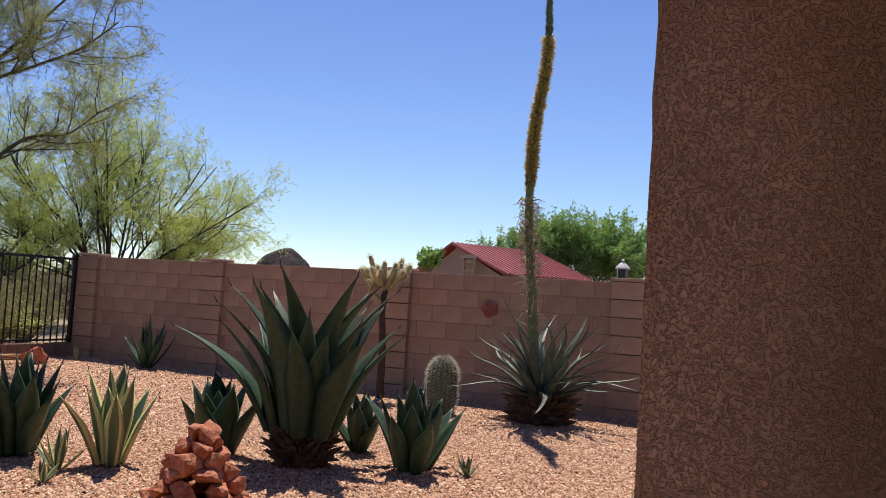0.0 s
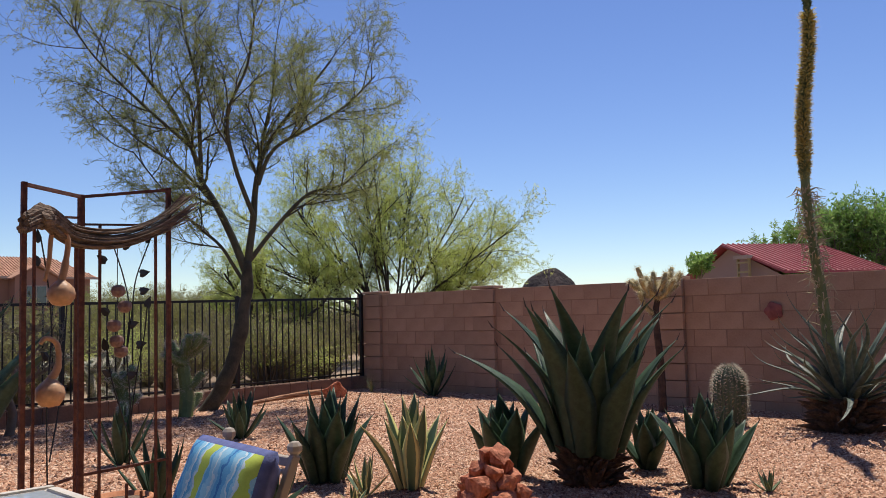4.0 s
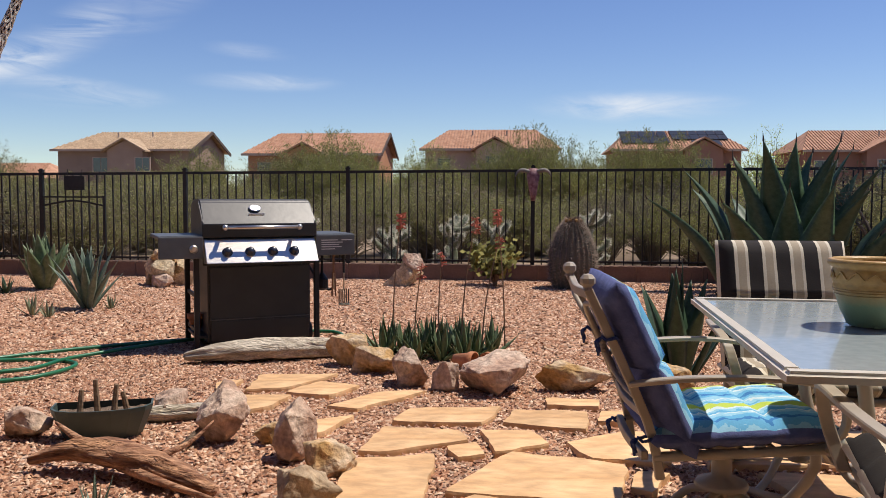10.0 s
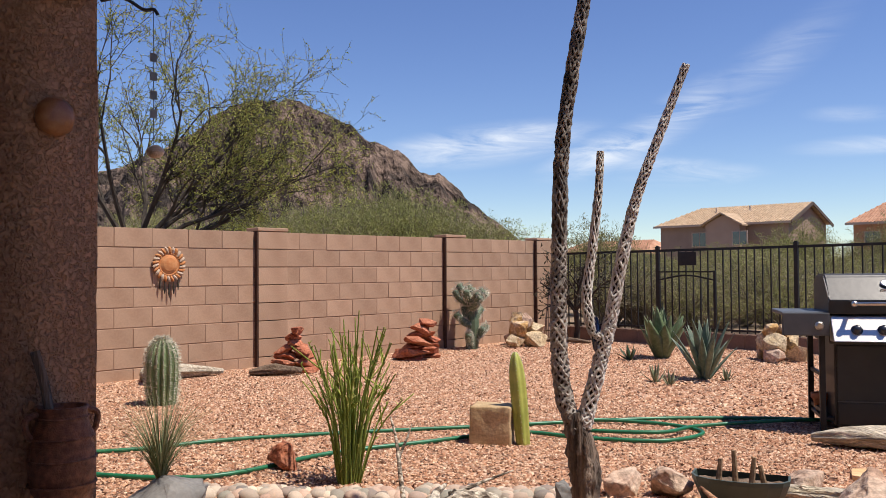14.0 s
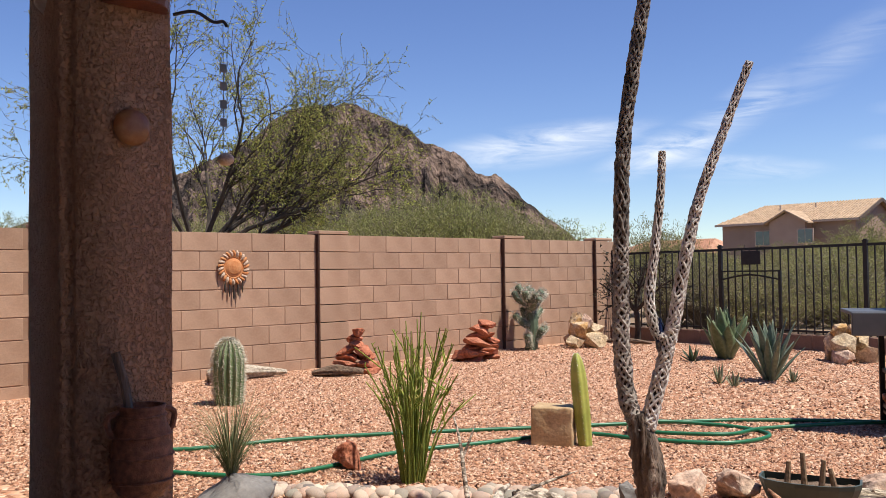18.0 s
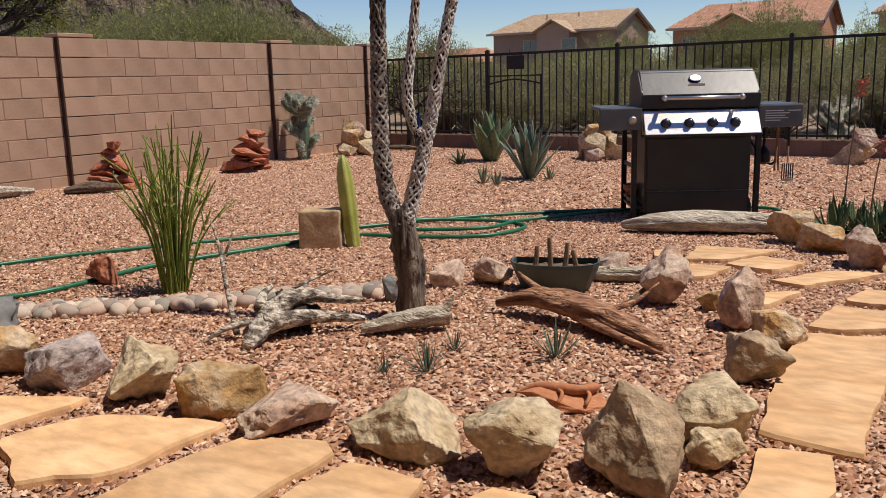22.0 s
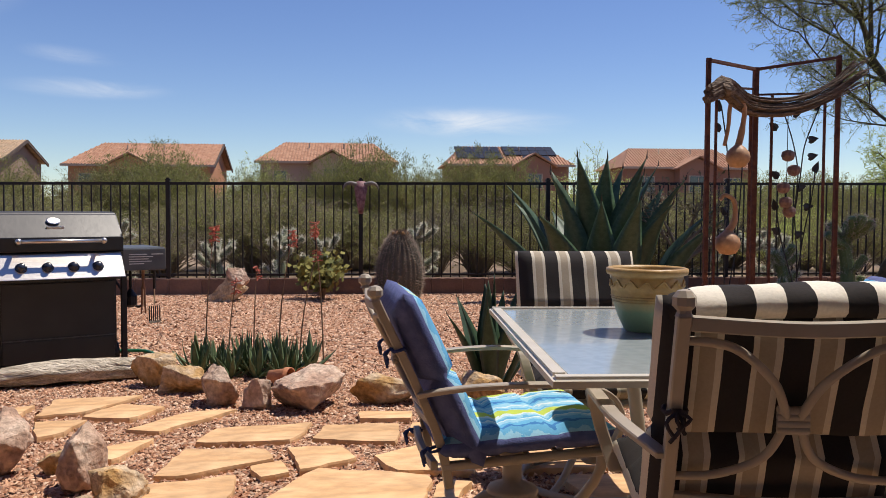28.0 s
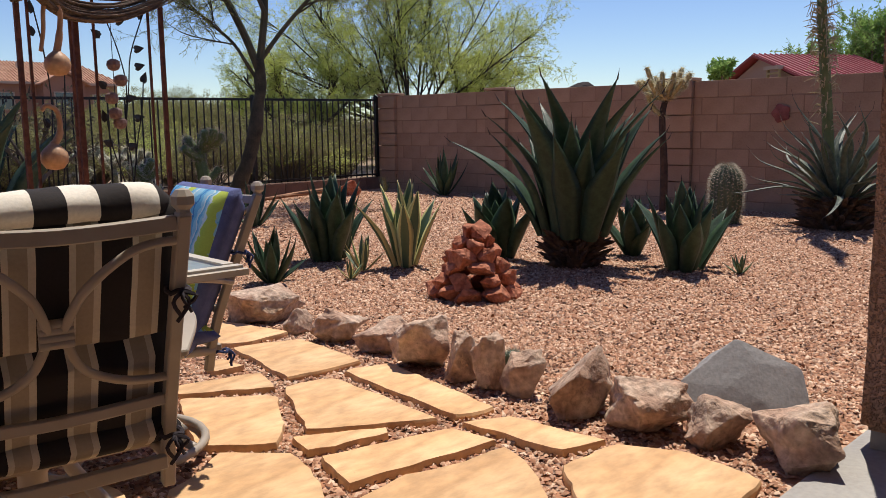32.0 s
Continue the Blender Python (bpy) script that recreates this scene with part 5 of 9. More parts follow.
yuc.rotation_euler = (0, 0, 0)
STALK = curve_pts([(0, .08, .3), (.0, .17, 1.3), (.0, .25, 2.1), (-.02, .25, 2.6), (-.02, .23, 3.1), (-.05, .13, 3.8), (-.06, .14, 4.5), (-.08, .13, 5.12)], 8)
bm = bmesh.new()
tube(bm, STALK, [.055 - .035 * i / len(STALK) for i in range(len(STALK))], 10)
part("stalk", bm, M_STALK, yuc)
r = random.Random(77)


def along(pts, t):
    f = t * (len(pts) - 1)
    i = min(int(f), len(pts) - 2)
    return pts[i].lerp(pts[i + 1], f - i)


for nm, z0, z1, cnt, rad, material, ln in (("flower_spike", 2.05, 3.95, 4200, .055, M_BLOOM, .060), ("bud_tip", 2.15, 5.12, 5200, .058, M_BUD, .022), ("bract_fringe", .75, 1.9, 240, .045, M_BRACT, .15)):
    bm = bmesh.new()
    for k in range(cnt):
        z = r.uniform(z0, z1)
        t = (z - .3) / (5.12 - .3)
        c = along(STALK, max(0, min(1, t)))
        a = r.uniform(0, 6.283)
        d = Vector((math.cos(a), math.sin(a), r.uniform(-.2, .5))).normalized()
        if nm == "bud_tip":
            rd = rad * (1 - .75 * max(0, z - 3.4) / (z1 - 3.4)) * r.uniform(.6, 1)
        elif nm == "flower_spike":
            rd = rad * min(1, (z - z0 + .1) / .5) * r.uniform(.55, 1.05)
        else:
            rd = rad
        p = c + d * rd
        if nm == "bract_fringe":
            tube(bm, [c, c + d * .1 + Vector((0, 0, .02)), c + d * ln * r.uniform(.7, 1.3) - Vector((0, 0, r.uniform(-.03, .12)))], [.009, .006, .002], 3)
        else:
            q = p + d * ln * r.uniform(.4, 1)
            s = Vector((r.uniform(-1, 1), r.uniform(-1, 1), r.uniform(-1, 1))).normalized() * .007
            s2 = d.cross(s).normalized() * .006
            v = [bm.verts.new(x) for x in (c + d * rd * .3 + s, c + d * rd * .3 - s, q + s2, q - s2)]
            bm.faces.new((v[0], v[1], v[2]))
            bm.faces.new((v[1], v[0], v[3]))
    o = part(nm, bm, material, yuc)
    o["kind"] = "stuff"

M_CACTUS = mat("cactus_skin", (0.0638, 0.0935, 0.051), (0.0935, 0.128, 0.0723), rough=0.6, scale=10, bump=0.2, bscale=30)
M_CACTUS_GOLD = mat("bright_cactus_skin", (0.102, 0.145, 0.0425), (0.153, 0.204, 0.0595), rough=0.55, scale=8, bump=0.15)
M_CACTUS_RIB = mat("yellow_ribbed_skin", (0.25, 0.29, 0.05), (0.44, 0.44, 0.10), rough=0.5, scale=8, bump=0.15)
M_THORN = palette("cactus_spines", [(0.383, 0.323, 0.238), (0.527, 0.468, 0.357), (0.297, 0.212, 0.145)])
M_THORN_PALE = palette("pale_cactus_spines", [(0.527, 0.493, 0.391), (0.663, 0.629, 0.527), (0.468, 0.408, 0.289)])
M_THORN_GREY = palette("grey_cactus_spines", [(0.221, 0.17, 0.136), (0.323, 0.246, 0.187), (0.153, 0.102, 0.0765)])


def barrel(x, y, w, h, ribs, seed, label, skin=M_CACTUS, thorns=M_THORN, dense=22, ln=.05, tip=None, lean=0, name="barrel_cactus", deep=.085, egg=False):
    """A ribbed body with rows of spines on its ribs."""
    r = random.Random(seed)
    th = thing(name, label, "cactus", at=(x, y, 0), turn=r.uniform(0, 90))
    R = w / 2
    prof = []
    for i in range(19):
        t = math.sin(i / 18 * math.pi / 2)
        rad = R * (0.80 + 0.20 * math.sin(min(1, t / .55) * math.pi / 2)) if t < .62 else R * math.sqrt(max(0.0, 1 - ((t - .62) / .385) ** 2.4))
        if egg:
            rad = R * (max(.0, 1 - abs((t - .38) / (.64 if t > .38 else .58)) ** (1.8 if t > .38 else 2.1))) ** .6
        prof.append((max(rad, R * .10), -0.03 + (h + .03) * t))

    def rib(a):
        return 1 - deep * (1 - abs(math.cos(a * ribs / 2)))
    bm = bmesh.new()
    lathe(bm, prof, ribs * 6, rib)
    part("body", bm, skin, th, smooth=True)
    bm = bmesh.new()
    for k in range(ribs):
        a = 2 * math.pi * k / ribs
        for j in range(dense):
            t = (j + .5 * (k % 2)) / dense
            f = t * (len(prof) - 1)
            i = min(int(f), len(prof) - 2)
            rad = prof[i][0] + (prof[i + 1][0] - prof[i][0]) * (f - i)
            z = prof[i][1] + (prof[i + 1][1] - prof[i][1]) * (f - i)
            c = Vector((rad * math.cos(a), rad * math.sin(a), z))
            for _ in range(6):
                d = Vector((math.cos(a) + r.uniform(-.8, .8), math.sin(a) + r.uniform(-.8, .8), r.uniform(-.6, .8) + (.5 if t > .85 else 0))).normalized()
                e = c + d * ln * r.uniform(.5, 1.1)
                s = d.orthogonal().normalized() * max(.0019, ln * .052)
                v = [bm.verts.new(p) for p in (c + s, c - s, e)]
                bm.faces.new(v)
    o = part("spine_coat", bm, thorns, th)
    o["kind"] = "stuff"
    if tip:
        bm = bmesh.new()
        for k in range(16):
            a = k * 2.4
            q = R * .34 * (k / 16) ** .5
            bmesh.ops.create_icosphere(bm, subdivisions=1, radius=.026, matrix=Matrix.Translation((q * math.cos(a), q * math.sin(a), h * .985)))
        part("fruit_crown", bm, tip, th)
    if lean:
        th.rotation_euler[1] = radians(lean)
    return th


M_FRUIT = mat("cactus_fruit", (0.357, 0.187, 0.0595), (0.425, 0.255, 0.085), rough=0.7, bump=0.2)
barrel(8.45, 3.68, .32, .60, 20, 1, "spiny barrel cactus near the wall", thorns=M_THORN, ln=.055)
barrel(0.47, 9.60, .53, .80, 24, 2, "large grey-spined barrel cactus with fruit on top", thorns=M_THORN_GREY, ln=.065, dense=34, tip=M_FRUIT, egg=True, skin=mat("old_cactus_skin", (0.0765, 0.0723, 0.051), (0.119, 0.106, 0.0765), rough=0.8, scale=8))
barrel(-6.68, 2.92, .255, .54, 16, 3, "pale-spined young barrel cactus", thorns=M_THORN_PALE, ln=.045, dense=40, deep=.17, skin=mat("pale_cactus_skin", (0.102, 0.145, 0.0595), (0.145, 0.196, 0.085), rough=0.7, scale=8))
barrel(-3.52, 3.64, .105, .57, 5, 4, "single bright green columnar cactus with yellowish ribs", skin=M_CACTUS_RIB, thorns=M_THORN_PALE, dense=26, ln=.010, lean=-5, name="columnar_cactus", deep=.24)
barrel(2.98, 1.98, .09, .07, 12, 5, "small round cactus among the edging rocks", dense=8, ln=.015, name="cactus")


def cholla(x, y, h, seed, label, fuzz, skin, arms, bare=0.0, rad=.05, name="cholla_cactus", spread=.25, trunk=None):
    """A jointed cactus: a trunk and a head of short knobbly arms under fuzz."""
    r = random.Random(seed)
    th = thing(name, label, "cactus", at=(x, y, 0))
    bm = bmesh.new()
    tube(bm, curve_pts([(0, 0, -.03), (.03, .02, h * .35), (-.02, .03, h * .7), (.02, 0, h * .85)], 4), [rad * (1.1 - .4 * i / 12) for i in range(13)], 9)
    part("trunk", bm, trunk or (M_DRY if bare else skin), th)
    joints = []
    for k in range(arms):
        a = k * 2.4 + r.uniform(-.3, .3)
        z = h * (r.uniform(bare, .85) if k > 2 else r.uniform(.7, .88))
        p = Vector((0, 0, z))
        d = Vector((math.cos(a), math.sin(a), r.uniform(.15, .9))).normalized()
        q = p + d * spread * r.uniform(.55, 1.0)
        e = q + Vector((d.x * r.uniform(.2, 1.1), d.y * r.uniform(.2, 1.1), r.uniform(.5, 1))).normalized() * h * r.uniform(.06, .14)
        joints.append([p, (p + q) / 2 - Vector((0, 0, .02)), q, e])
    if not bare:
        joints.append([Vector((0, 0, .02)), Vector((.02, 0, h * .4)), Vector((0, .02, h * .8)), Vector((.01, 0, h))])
    fz = bmesh.new()
    for j in joints:
        bm = bmesh.new()
        pts = curve_pts(j, 4)
        tube(bm, pts, [rad * .62 * (1.0 if 0 < i < len(pts) - 1 else .7) for i in range(len(pts))], 8)
        part("joint", bm, skin, th, smooth=True)
        for _ in range(int(900 * len(pts) / 13)):
            c = along(pts, r.random())
            d = Vector((r.gauss(0, 1), r.gauss(0, 1), r.gauss(0, 1))).normalized()
            c = c + d * rad * .55
            e = c + d * r.uniform(.02, .055)
            s = d.orthogonal().normalized() * .0022
            fz.faces.new([fz.verts.new(p) for p in (c + s, c - s, e)])
    o = part("spine_coat", fz, fuzz, th)
    o["kind"] = "stuff"
    return th


M_FUZZSKIN = mat("golden_joint", (0.34, 0.272, 0.111), (0.468, 0.391, 0.187), rough=0.8, scale=20, bump=0.3)
M_CHOLLA_TRUNK = mat("dark_cholla_bark", (0.0382, 0.0238, 0.017), (0.085, 0.051, 0.0357), rough=0.95, scale=14, bump=0.9, bscale=40, dist=0.01)
M_FUZZ = palette("golden_spines", [(0.612, 0.527, 0.306), (0.722, 0.663, 0.468), (0.51, 0.408, 0.187)])
cholla(9.10, 4.76, 1.56, 1, "cholla cactus with a bare dark trunk and golden spiny head", M_FUZZ, M_FUZZSKIN, 30, bare=.84, rad=.044, spread=.25, trunk=M_CHOLLA_TRUNK)
cholla(-8.02, 8.15, .84, 2, "silvery cholla cactus against the wall", M_THORN_PALE, M_CACTUS, 15, rad=.082, spread=.24)
cholla(5.9, 9.5, .95, 3, "prickly green cactus clump at the fence", M_THORN, M_CACTUS_GOLD, 12, rad=.085, spread=.26)
cholla(5.2, 9.7, .6, 4, "prickly green cactus clump at the fence", M_THORN_PALE, M_CACTUS_GOLD, 8, rad=.08, spread=.22)

# pencil-stemmed bush
M_PENCIL = palette("pencil_stems", [(0.32, 0.37, 0.07), (0.20, 0.26, 0.05), (0.46, 0.47, 0.12), (0.52, 0.47, 0.16)], bump=0.1, thin=0.15)
pen = thing("pencil_bush", "bushy plant of upright green pencil stems", "bush", at=(-3.60, 2.32, 0))
r = random.Random(8)
for k in range(64):
    a, q = r.uniform(0, 6.283), r.random() ** .7
    c, sn = math.cos(a), math.sin(a)
    b0 = Vector((c * .06 * q, sn * .06 * q, -.02))
    hgt = r.uniform(.42, .92) * (1 - .2 * q * q)
    tp = Vector((c * .29 * q + r.gauss(0, .02), sn * .26 * q + r.gauss(0, .02), hgt))
    md = b0.lerp(tp, .55) + Vector((-c * .05 * q + r.gauss(0, .012), -sn * .05 * q + r.gauss(0, .012), .03))
    bm = bmesh.new()
    tube(bm, curve_pts([b0, md, tp], 3), [.0050, .0050, .0047, .0044, .0040, .0035, .0026], 6)
    for _ in range(r.choice((0, 1, 1, 2))):
        st = md.lerp(tp, r.uniform(.1, .7))
        en = st + Vector((r.gauss(0, .05), r.gauss(0, .05), r.uniform(.06, .16)))
        tube(bm, [st, en], [.0042, .003], 5)
    for _ in range(9):
        st = b0.lerp(md, r.random()) if r.random() < .35 else md.lerp(tp, r.random())
        tube(bm, [st, st + Vector((r.gauss(0, .011), r.gauss(0, .011), .016))], [.0035, .0012], 4)
    part("stem", bm, M_PENCIL, pen)
# grass tuft
M_GRASS = palette("grass_blades", [(0.0935, 0.128, 0.051), (0.153, 0.178, 0.0765), (0.255, 0.238, 0.128), (0.068, 0.0935, 0.0425)], bump=0.05)


def tuft(x, y, z, h, n, seed, label):
    r = random.Random(seed)
    bm = bmesh.new()
    for k in range(n):
        a, q = r.uniform(0, 6.283), r.random() ** .6
        d = Vector((math.cos(a), math.sin(a), 0))
        s = Vector((-d.y, d.x, 0)) * .0026
        ln = h * r.uniform(.7, 1.15)
        lean, sag = q * 1.15, r.uniform(.2, 1.0) * q
        prev = None
        p, ang = d * .015 * r.random(), lean * .45
        for i in range(6):
            f = 1 - i / 6
            row = [bm.verts.new(p + s * f), bm.verts.new(p - s * f)]
            if prev:
                bm.faces.new((prev[0], prev[1], row[1], row[0]))
            prev = row
            p = p + (d * math.sin(ang) + Vector((0, 0, math.cos(ang)))) * ln / 5
            ang += sag * .38
    return lone("grass_tuft", bm, M_GRASS, label, "grass", at=(x, y, z), kind="stuff")


tuft(-3.74, 1.37, .16, .40, 260, 1, "tuft of thin green grass on a dark rock")
tuft(9.2, 9.7, 0, .3, 60, 2, "sparse grass at the wall corner")

# yellow-green succulent shrub by the fence
M_JADE = palette("jade_leaves", [(0.178, 0.17, 0.0425), (0.272, 0.238, 0.0638), (0.111, 0.119, 0.034)], bump=0.1)


def leafy(name, x, y, w, h, n, size, seed, material, label, z0=.1, group="", category="shrub"):
    r = random.Random(seed)
    th = thing(name, label, category, at=(x, y, 0), group=group)
    bm = bmesh.new()
    tips = []
    for k in range(14):
        a = k * 2.4
        t = Vector((math.cos(a) * w * .42 * r.uniform(.4, 1), math.sin(a) * w * .42 * r.uniform(.4, 1), h * r.uniform(.5, .95)))
        tube(bm, curve_pts([(0, 0, -.02), (t.x * .3, t.y * .3, t.z * .5), t], 3), [.014, .012, .011, .010, .008, .006, .004], 5)
        tips.append(t)
    part("stem_cluster", bm, M_DRY, th)
    bm = bmesh.new()
    for k in range(n):
        t = r.choice(tips)
        c = t * r.uniform(.55, 1.05) + Vector((r.gauss(0, 1), r.gauss(0, 1), r.gauss(0, .8))) * w * .07
        d = Vector((r.gauss(0, 1), r.gauss(0, 1), r.gauss(0, .7) + .3)).normalized()
        s = d.orthogonal().normalized() * size * .42
        v = [bm.verts.new(p) for p in (c, c + d * size * .5 + s, c + d * size, c + d * size * .5 - s)]
        bm.faces.new(v)
    o = part("leaves", bm, material, th)
    o["kind"] = "stuff"
    return th


leafy("succulent_shrub", -0.42, 9.75, .68, .52, 700, .08, 3, M_JADE, "yellow-green succulent shrub at the foot of the fence")

# coral flower stalks of the aloes
M_CORAL = mat("coral_flowers", (0.468, 0.111, 0.068), (0.552, 0.187, 0.119), rough=0.6, bump=0)
for k, (x, y, h, dx) in enumerate(((-.98, 5.30, .95, .06), (-.82, 5.2, .62, .05), (-.52, 5.3, .92, .1), (-.38, 5.25, .8, .12), (-.22, 5.3, .98, -.06), (-.66, 5.2, .7, .02))):
    th = thing("aloe_flower_stalk", "thin brown aloe stalk tipped with coral flowers", "flower", at=(x, y, 0), group="aloe flower stalks")
    pts = curve_pts([(0, 0, 0), (dx * .3, 0, h * .5), (dx, 0.02, h)], 4)
    bm = bmesh.new()
    tube(bm, pts, [.006 - .0004 * i for i in range(len(pts))], 5)
    part("stem", bm, M_DRY, th)
    bm = bmesh.new()
    rr = random.Random(k)
    for _ in range(34 if k in (0, 2, 4) else 12):
        c = pts[-1] + Vector((0, 0, rr.uniform(-.10, .0)))
        d = Vector((rr.gauss(0, 1), rr.gauss(0, 1), rr.uniform(-.9, .5))).normalized()
        tube(bm, [c, c + d * .035], [.004, .0055], 4)
    part("flower_head", bm, M_CORAL, th)


# ---- patio furniture ----
M_TAUPE = mat("taupe_powder_coat", (0.32, 0.27, 0.215), (0.37, 0.315, 0.255), rough=0.45, scale=12, bump=0.08, bscale=200, dist=0.001, spec=0.4)
M_CREAM = mat("cream_powder_coat", (0.50, 0.455, 0.385), (0.56, 0.51, 0.435), rough=0.45, scale=12, bump=0.08, bscale=200, dist=0.001, spec=0.4)
M_TIE = mat("dark_fabric_tie", (0.0255, 0.0187, 0.0255), rough=0.9, bump=0.2)
M_TIE_BLUE = mat("blue_fabric_tie", (0.0255, 0.0425, 0.136), rough=0.9, bump=0.2)


def striped(name, axis, stops, period, weave=0.12, wave=0.0, offset=0.0, rough=0.9):
    """Woven cloth in stripes along one axis; stops are (place 0..1, colour)."""
    m = bpy.data.materials.new(name)
    m.use_nodes = True
    n, l = m.node_tree.nodes, m.node_tree.links
    b = n["Principled BSDF"]
    b.inputs["Roughness"].default_value = rough
    b.inputs["Specular IOR Level"].default_value = 0.15
    tc = n.new("ShaderNodeTexCoord")
    sp = n.new("ShaderNodeSeparateXYZ")
    l.new(tc.outputs["Object"], sp.inputs["Vector"])
    src = sp.outputs[axis]
    no = n.new("ShaderNodeTexNoise")
    no.inputs["Scale"].default_value = 22 if wave else 60
    no.inputs["Detail"].default_value = 4
    l.new(tc.outputs["Object"], no.inputs["Vector"])
    if wave:
        ma = n.new("ShaderNodeMath")
        ma.operation = "MULTIPLY_ADD"
        ma.inputs[1].default_value = wave
        l.new(no.outputs["Fac"], ma.inputs[0])
        l.new(src, ma.inputs[2])
        src = ma.outputs["Value"]
    di = n.new("ShaderNodeMath")
    di.operation = "MULTIPLY_ADD"
    di.inputs[1].default_value = 1.0 / period
    di.inputs[2].default_value = offset + 20
    l.new(src, di.inputs[0])
    fr = n.new("ShaderNodeMath")
    fr.operation = "FRACT"
    l.new(di.outputs["Value"], fr.inputs[0])
    rp = n.new("ShaderNodeValToRGB")
    rp.color_ramp.interpolation = "CONSTANT"
    e = rp.color_ramp.elements
    while len(e) < len(stops):
        e.new(0.5)
    for i, (p, c) in enumerate(stops):
        e[i].position = p
        e[i].color = (*c, 1)
    l.new(fr.outputs["Value"], rp.inputs["Fac"])
    wv = n.new("ShaderNodeTexNoise")
    wv.inputs["Scale"].default_value = 160
    l.new(tc.outputs["Object"], wv.inputs["Vector"])
    mr = n.new("ShaderNodeMapRange")
    mr.inputs["To Min"].default_value, mr.inputs["To Max"].default_value = 1 - weave, 1 + weave
    l.new(wv.outputs["Fac"], mr.inputs["Value"])
    mx = n.new("ShaderNodeVectorMath")
    mx.operation = "SCALE"
    l.new(rp.outputs["Color"], mx.inputs[0])
    l.new(mr.outputs["Result"], mx.inputs["Scale"])
    l.new(mx.outputs["Vector"], b.inputs["Base Color"])
    bp = n.new("ShaderNodeBump")
    bp.inputs["Strength"].default_value = 0.25
    bp.inputs["Distance"].default_value = 0.002
    l.new(wv.outputs["Fac"], bp.inputs["Height"])
    l.new(bp.outputs["Normal"], b.inputs["Normal"])
    return m


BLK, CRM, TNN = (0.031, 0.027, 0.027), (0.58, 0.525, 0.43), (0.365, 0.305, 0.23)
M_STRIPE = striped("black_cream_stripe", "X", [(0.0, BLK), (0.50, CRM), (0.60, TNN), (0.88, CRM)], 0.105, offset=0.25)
# the flap's stripe: light on the fold is put into its brighter cream
M_STRIPE_LIT = striped("sunlit_black_cream_stripe", "X", [(0.0, BLK), (0.50, (0.74, 0.69, 0.60))], 0.105, weave=0.16, offset=0.25)
BL1, BL2, BL3, LIM, WHT = (0.05, 0.18, 0.42), (0.12, 0.35, 0.57), (0.26, 0.48, 0.63), (0.42, 0.50, 0.09), (0.52, 0.61, 0.65)
M_BLUE = striped("blue_lime_stripe", "X", [(0.0, BL2), (0.08, BL3), (0.17, WHT), (0.21, BL3), (0.30, BL2), (0.35, BL3), (0.38, LIM), (0.57, WHT), (0.62, BL3), (0.67, BL2), (0.72, WHT), (0.76, BL3), (0.84, BL2), (0.94, BL1)], 0.26, wave=0.075, offset=0.1)
# darker blue that paints the shade on the cushions' sides and backs
M_BLUE_SHADED = mat("shaded_blue_fabric", (0.0638, 0.0808, 0.212), (0.0935, 0.111, 0.264), rough=0.9, scale=30, bump=0.2)


def cushion(w, d, t, seed, quilt=2, flip=False):
    """A stuffed pad lying in x, y, t thick, with seams across it."""
    bm = bmesh.new()
    nx, ny = 18, 20
    top, bot = [], []
    for j in range(ny + 1):
        a, b = [], []
        for i in range(nx + 1):
            u, v = i / nx * 2 - 1, j / ny * 2 - 1
            ex = max(0.0, 1 - abs(u) ** 9) ** .5
            ey = max(0.0, 1 - abs(v) ** 9) ** .5
            w0 = (v + 1) / 2 * quilt
            near = abs(w0 - round(w0)) if 0 < round(w0) < quilt else 1
            seam = 1 - 0.6 * max(0, 1 - near * 12)
            h = t / 2 * (.42 + .58 * ex * ey) * seam + 0.006 * noise.noise(Vector((u * 3, v * 3, seed)))
            x, y = u * w / 2 * (.95 + .05 * seam), v * d / 2
            a.append(bm.verts.new((x, y, h + (.002 if ex * ey else 0))))
            b.append(bm.verts.new((x, y, -h * .7 - .002)))
        top.append(a)
        bot.append(b)
    for j in range(ny):
        for i in range(nx):
            a = bm.faces.new((top[j][i], top[j][i + 1], top[j + 1][i + 1], top[j + 1][i]))
            b = bm.faces.new((bot[j][i], bot[j + 1][i], bot[j + 1][i + 1], bot[j][i + 1]))
            (a if flip else b).material_index = 1
    edge = [(top[0][i], bot[0][i]) for i in range(nx)] + [(top[j][nx], bot[j][nx]) for j in range(ny)]
    edge += [(top[ny][i], bot[ny][i]) for i in range(nx, 0, -1)] + [(top[j][0], bot[j][0]) for j in range(ny, 0, -1)]
    mids = []
    for a, b in edge:
        c = (a.co + b.co) / 2
        out = Vector((c.x / (w / 2), c.y / (d / 2), 0))
        out = Vector((out.x if abs(out.x) > .97 else 0, out.y if abs(out.y) > .97 else 0, 0))
        gap = abs(a.co.z - b.co.z)
        mids.append(bm.verts.new(c + out * (.007 + gap * .28)))
    for k in range(len(edge)):
        (a, b), (a2, b2) = edge[k], edge[(k + 1) % len(edge)]
        m, m2 = mids[k], mids[(k + 1) % len(edge)]
        for q in ((a2, a, m, m2), (m2, m, b, b2)):
            bm.faces.new(q).material_index = 1
    return bm


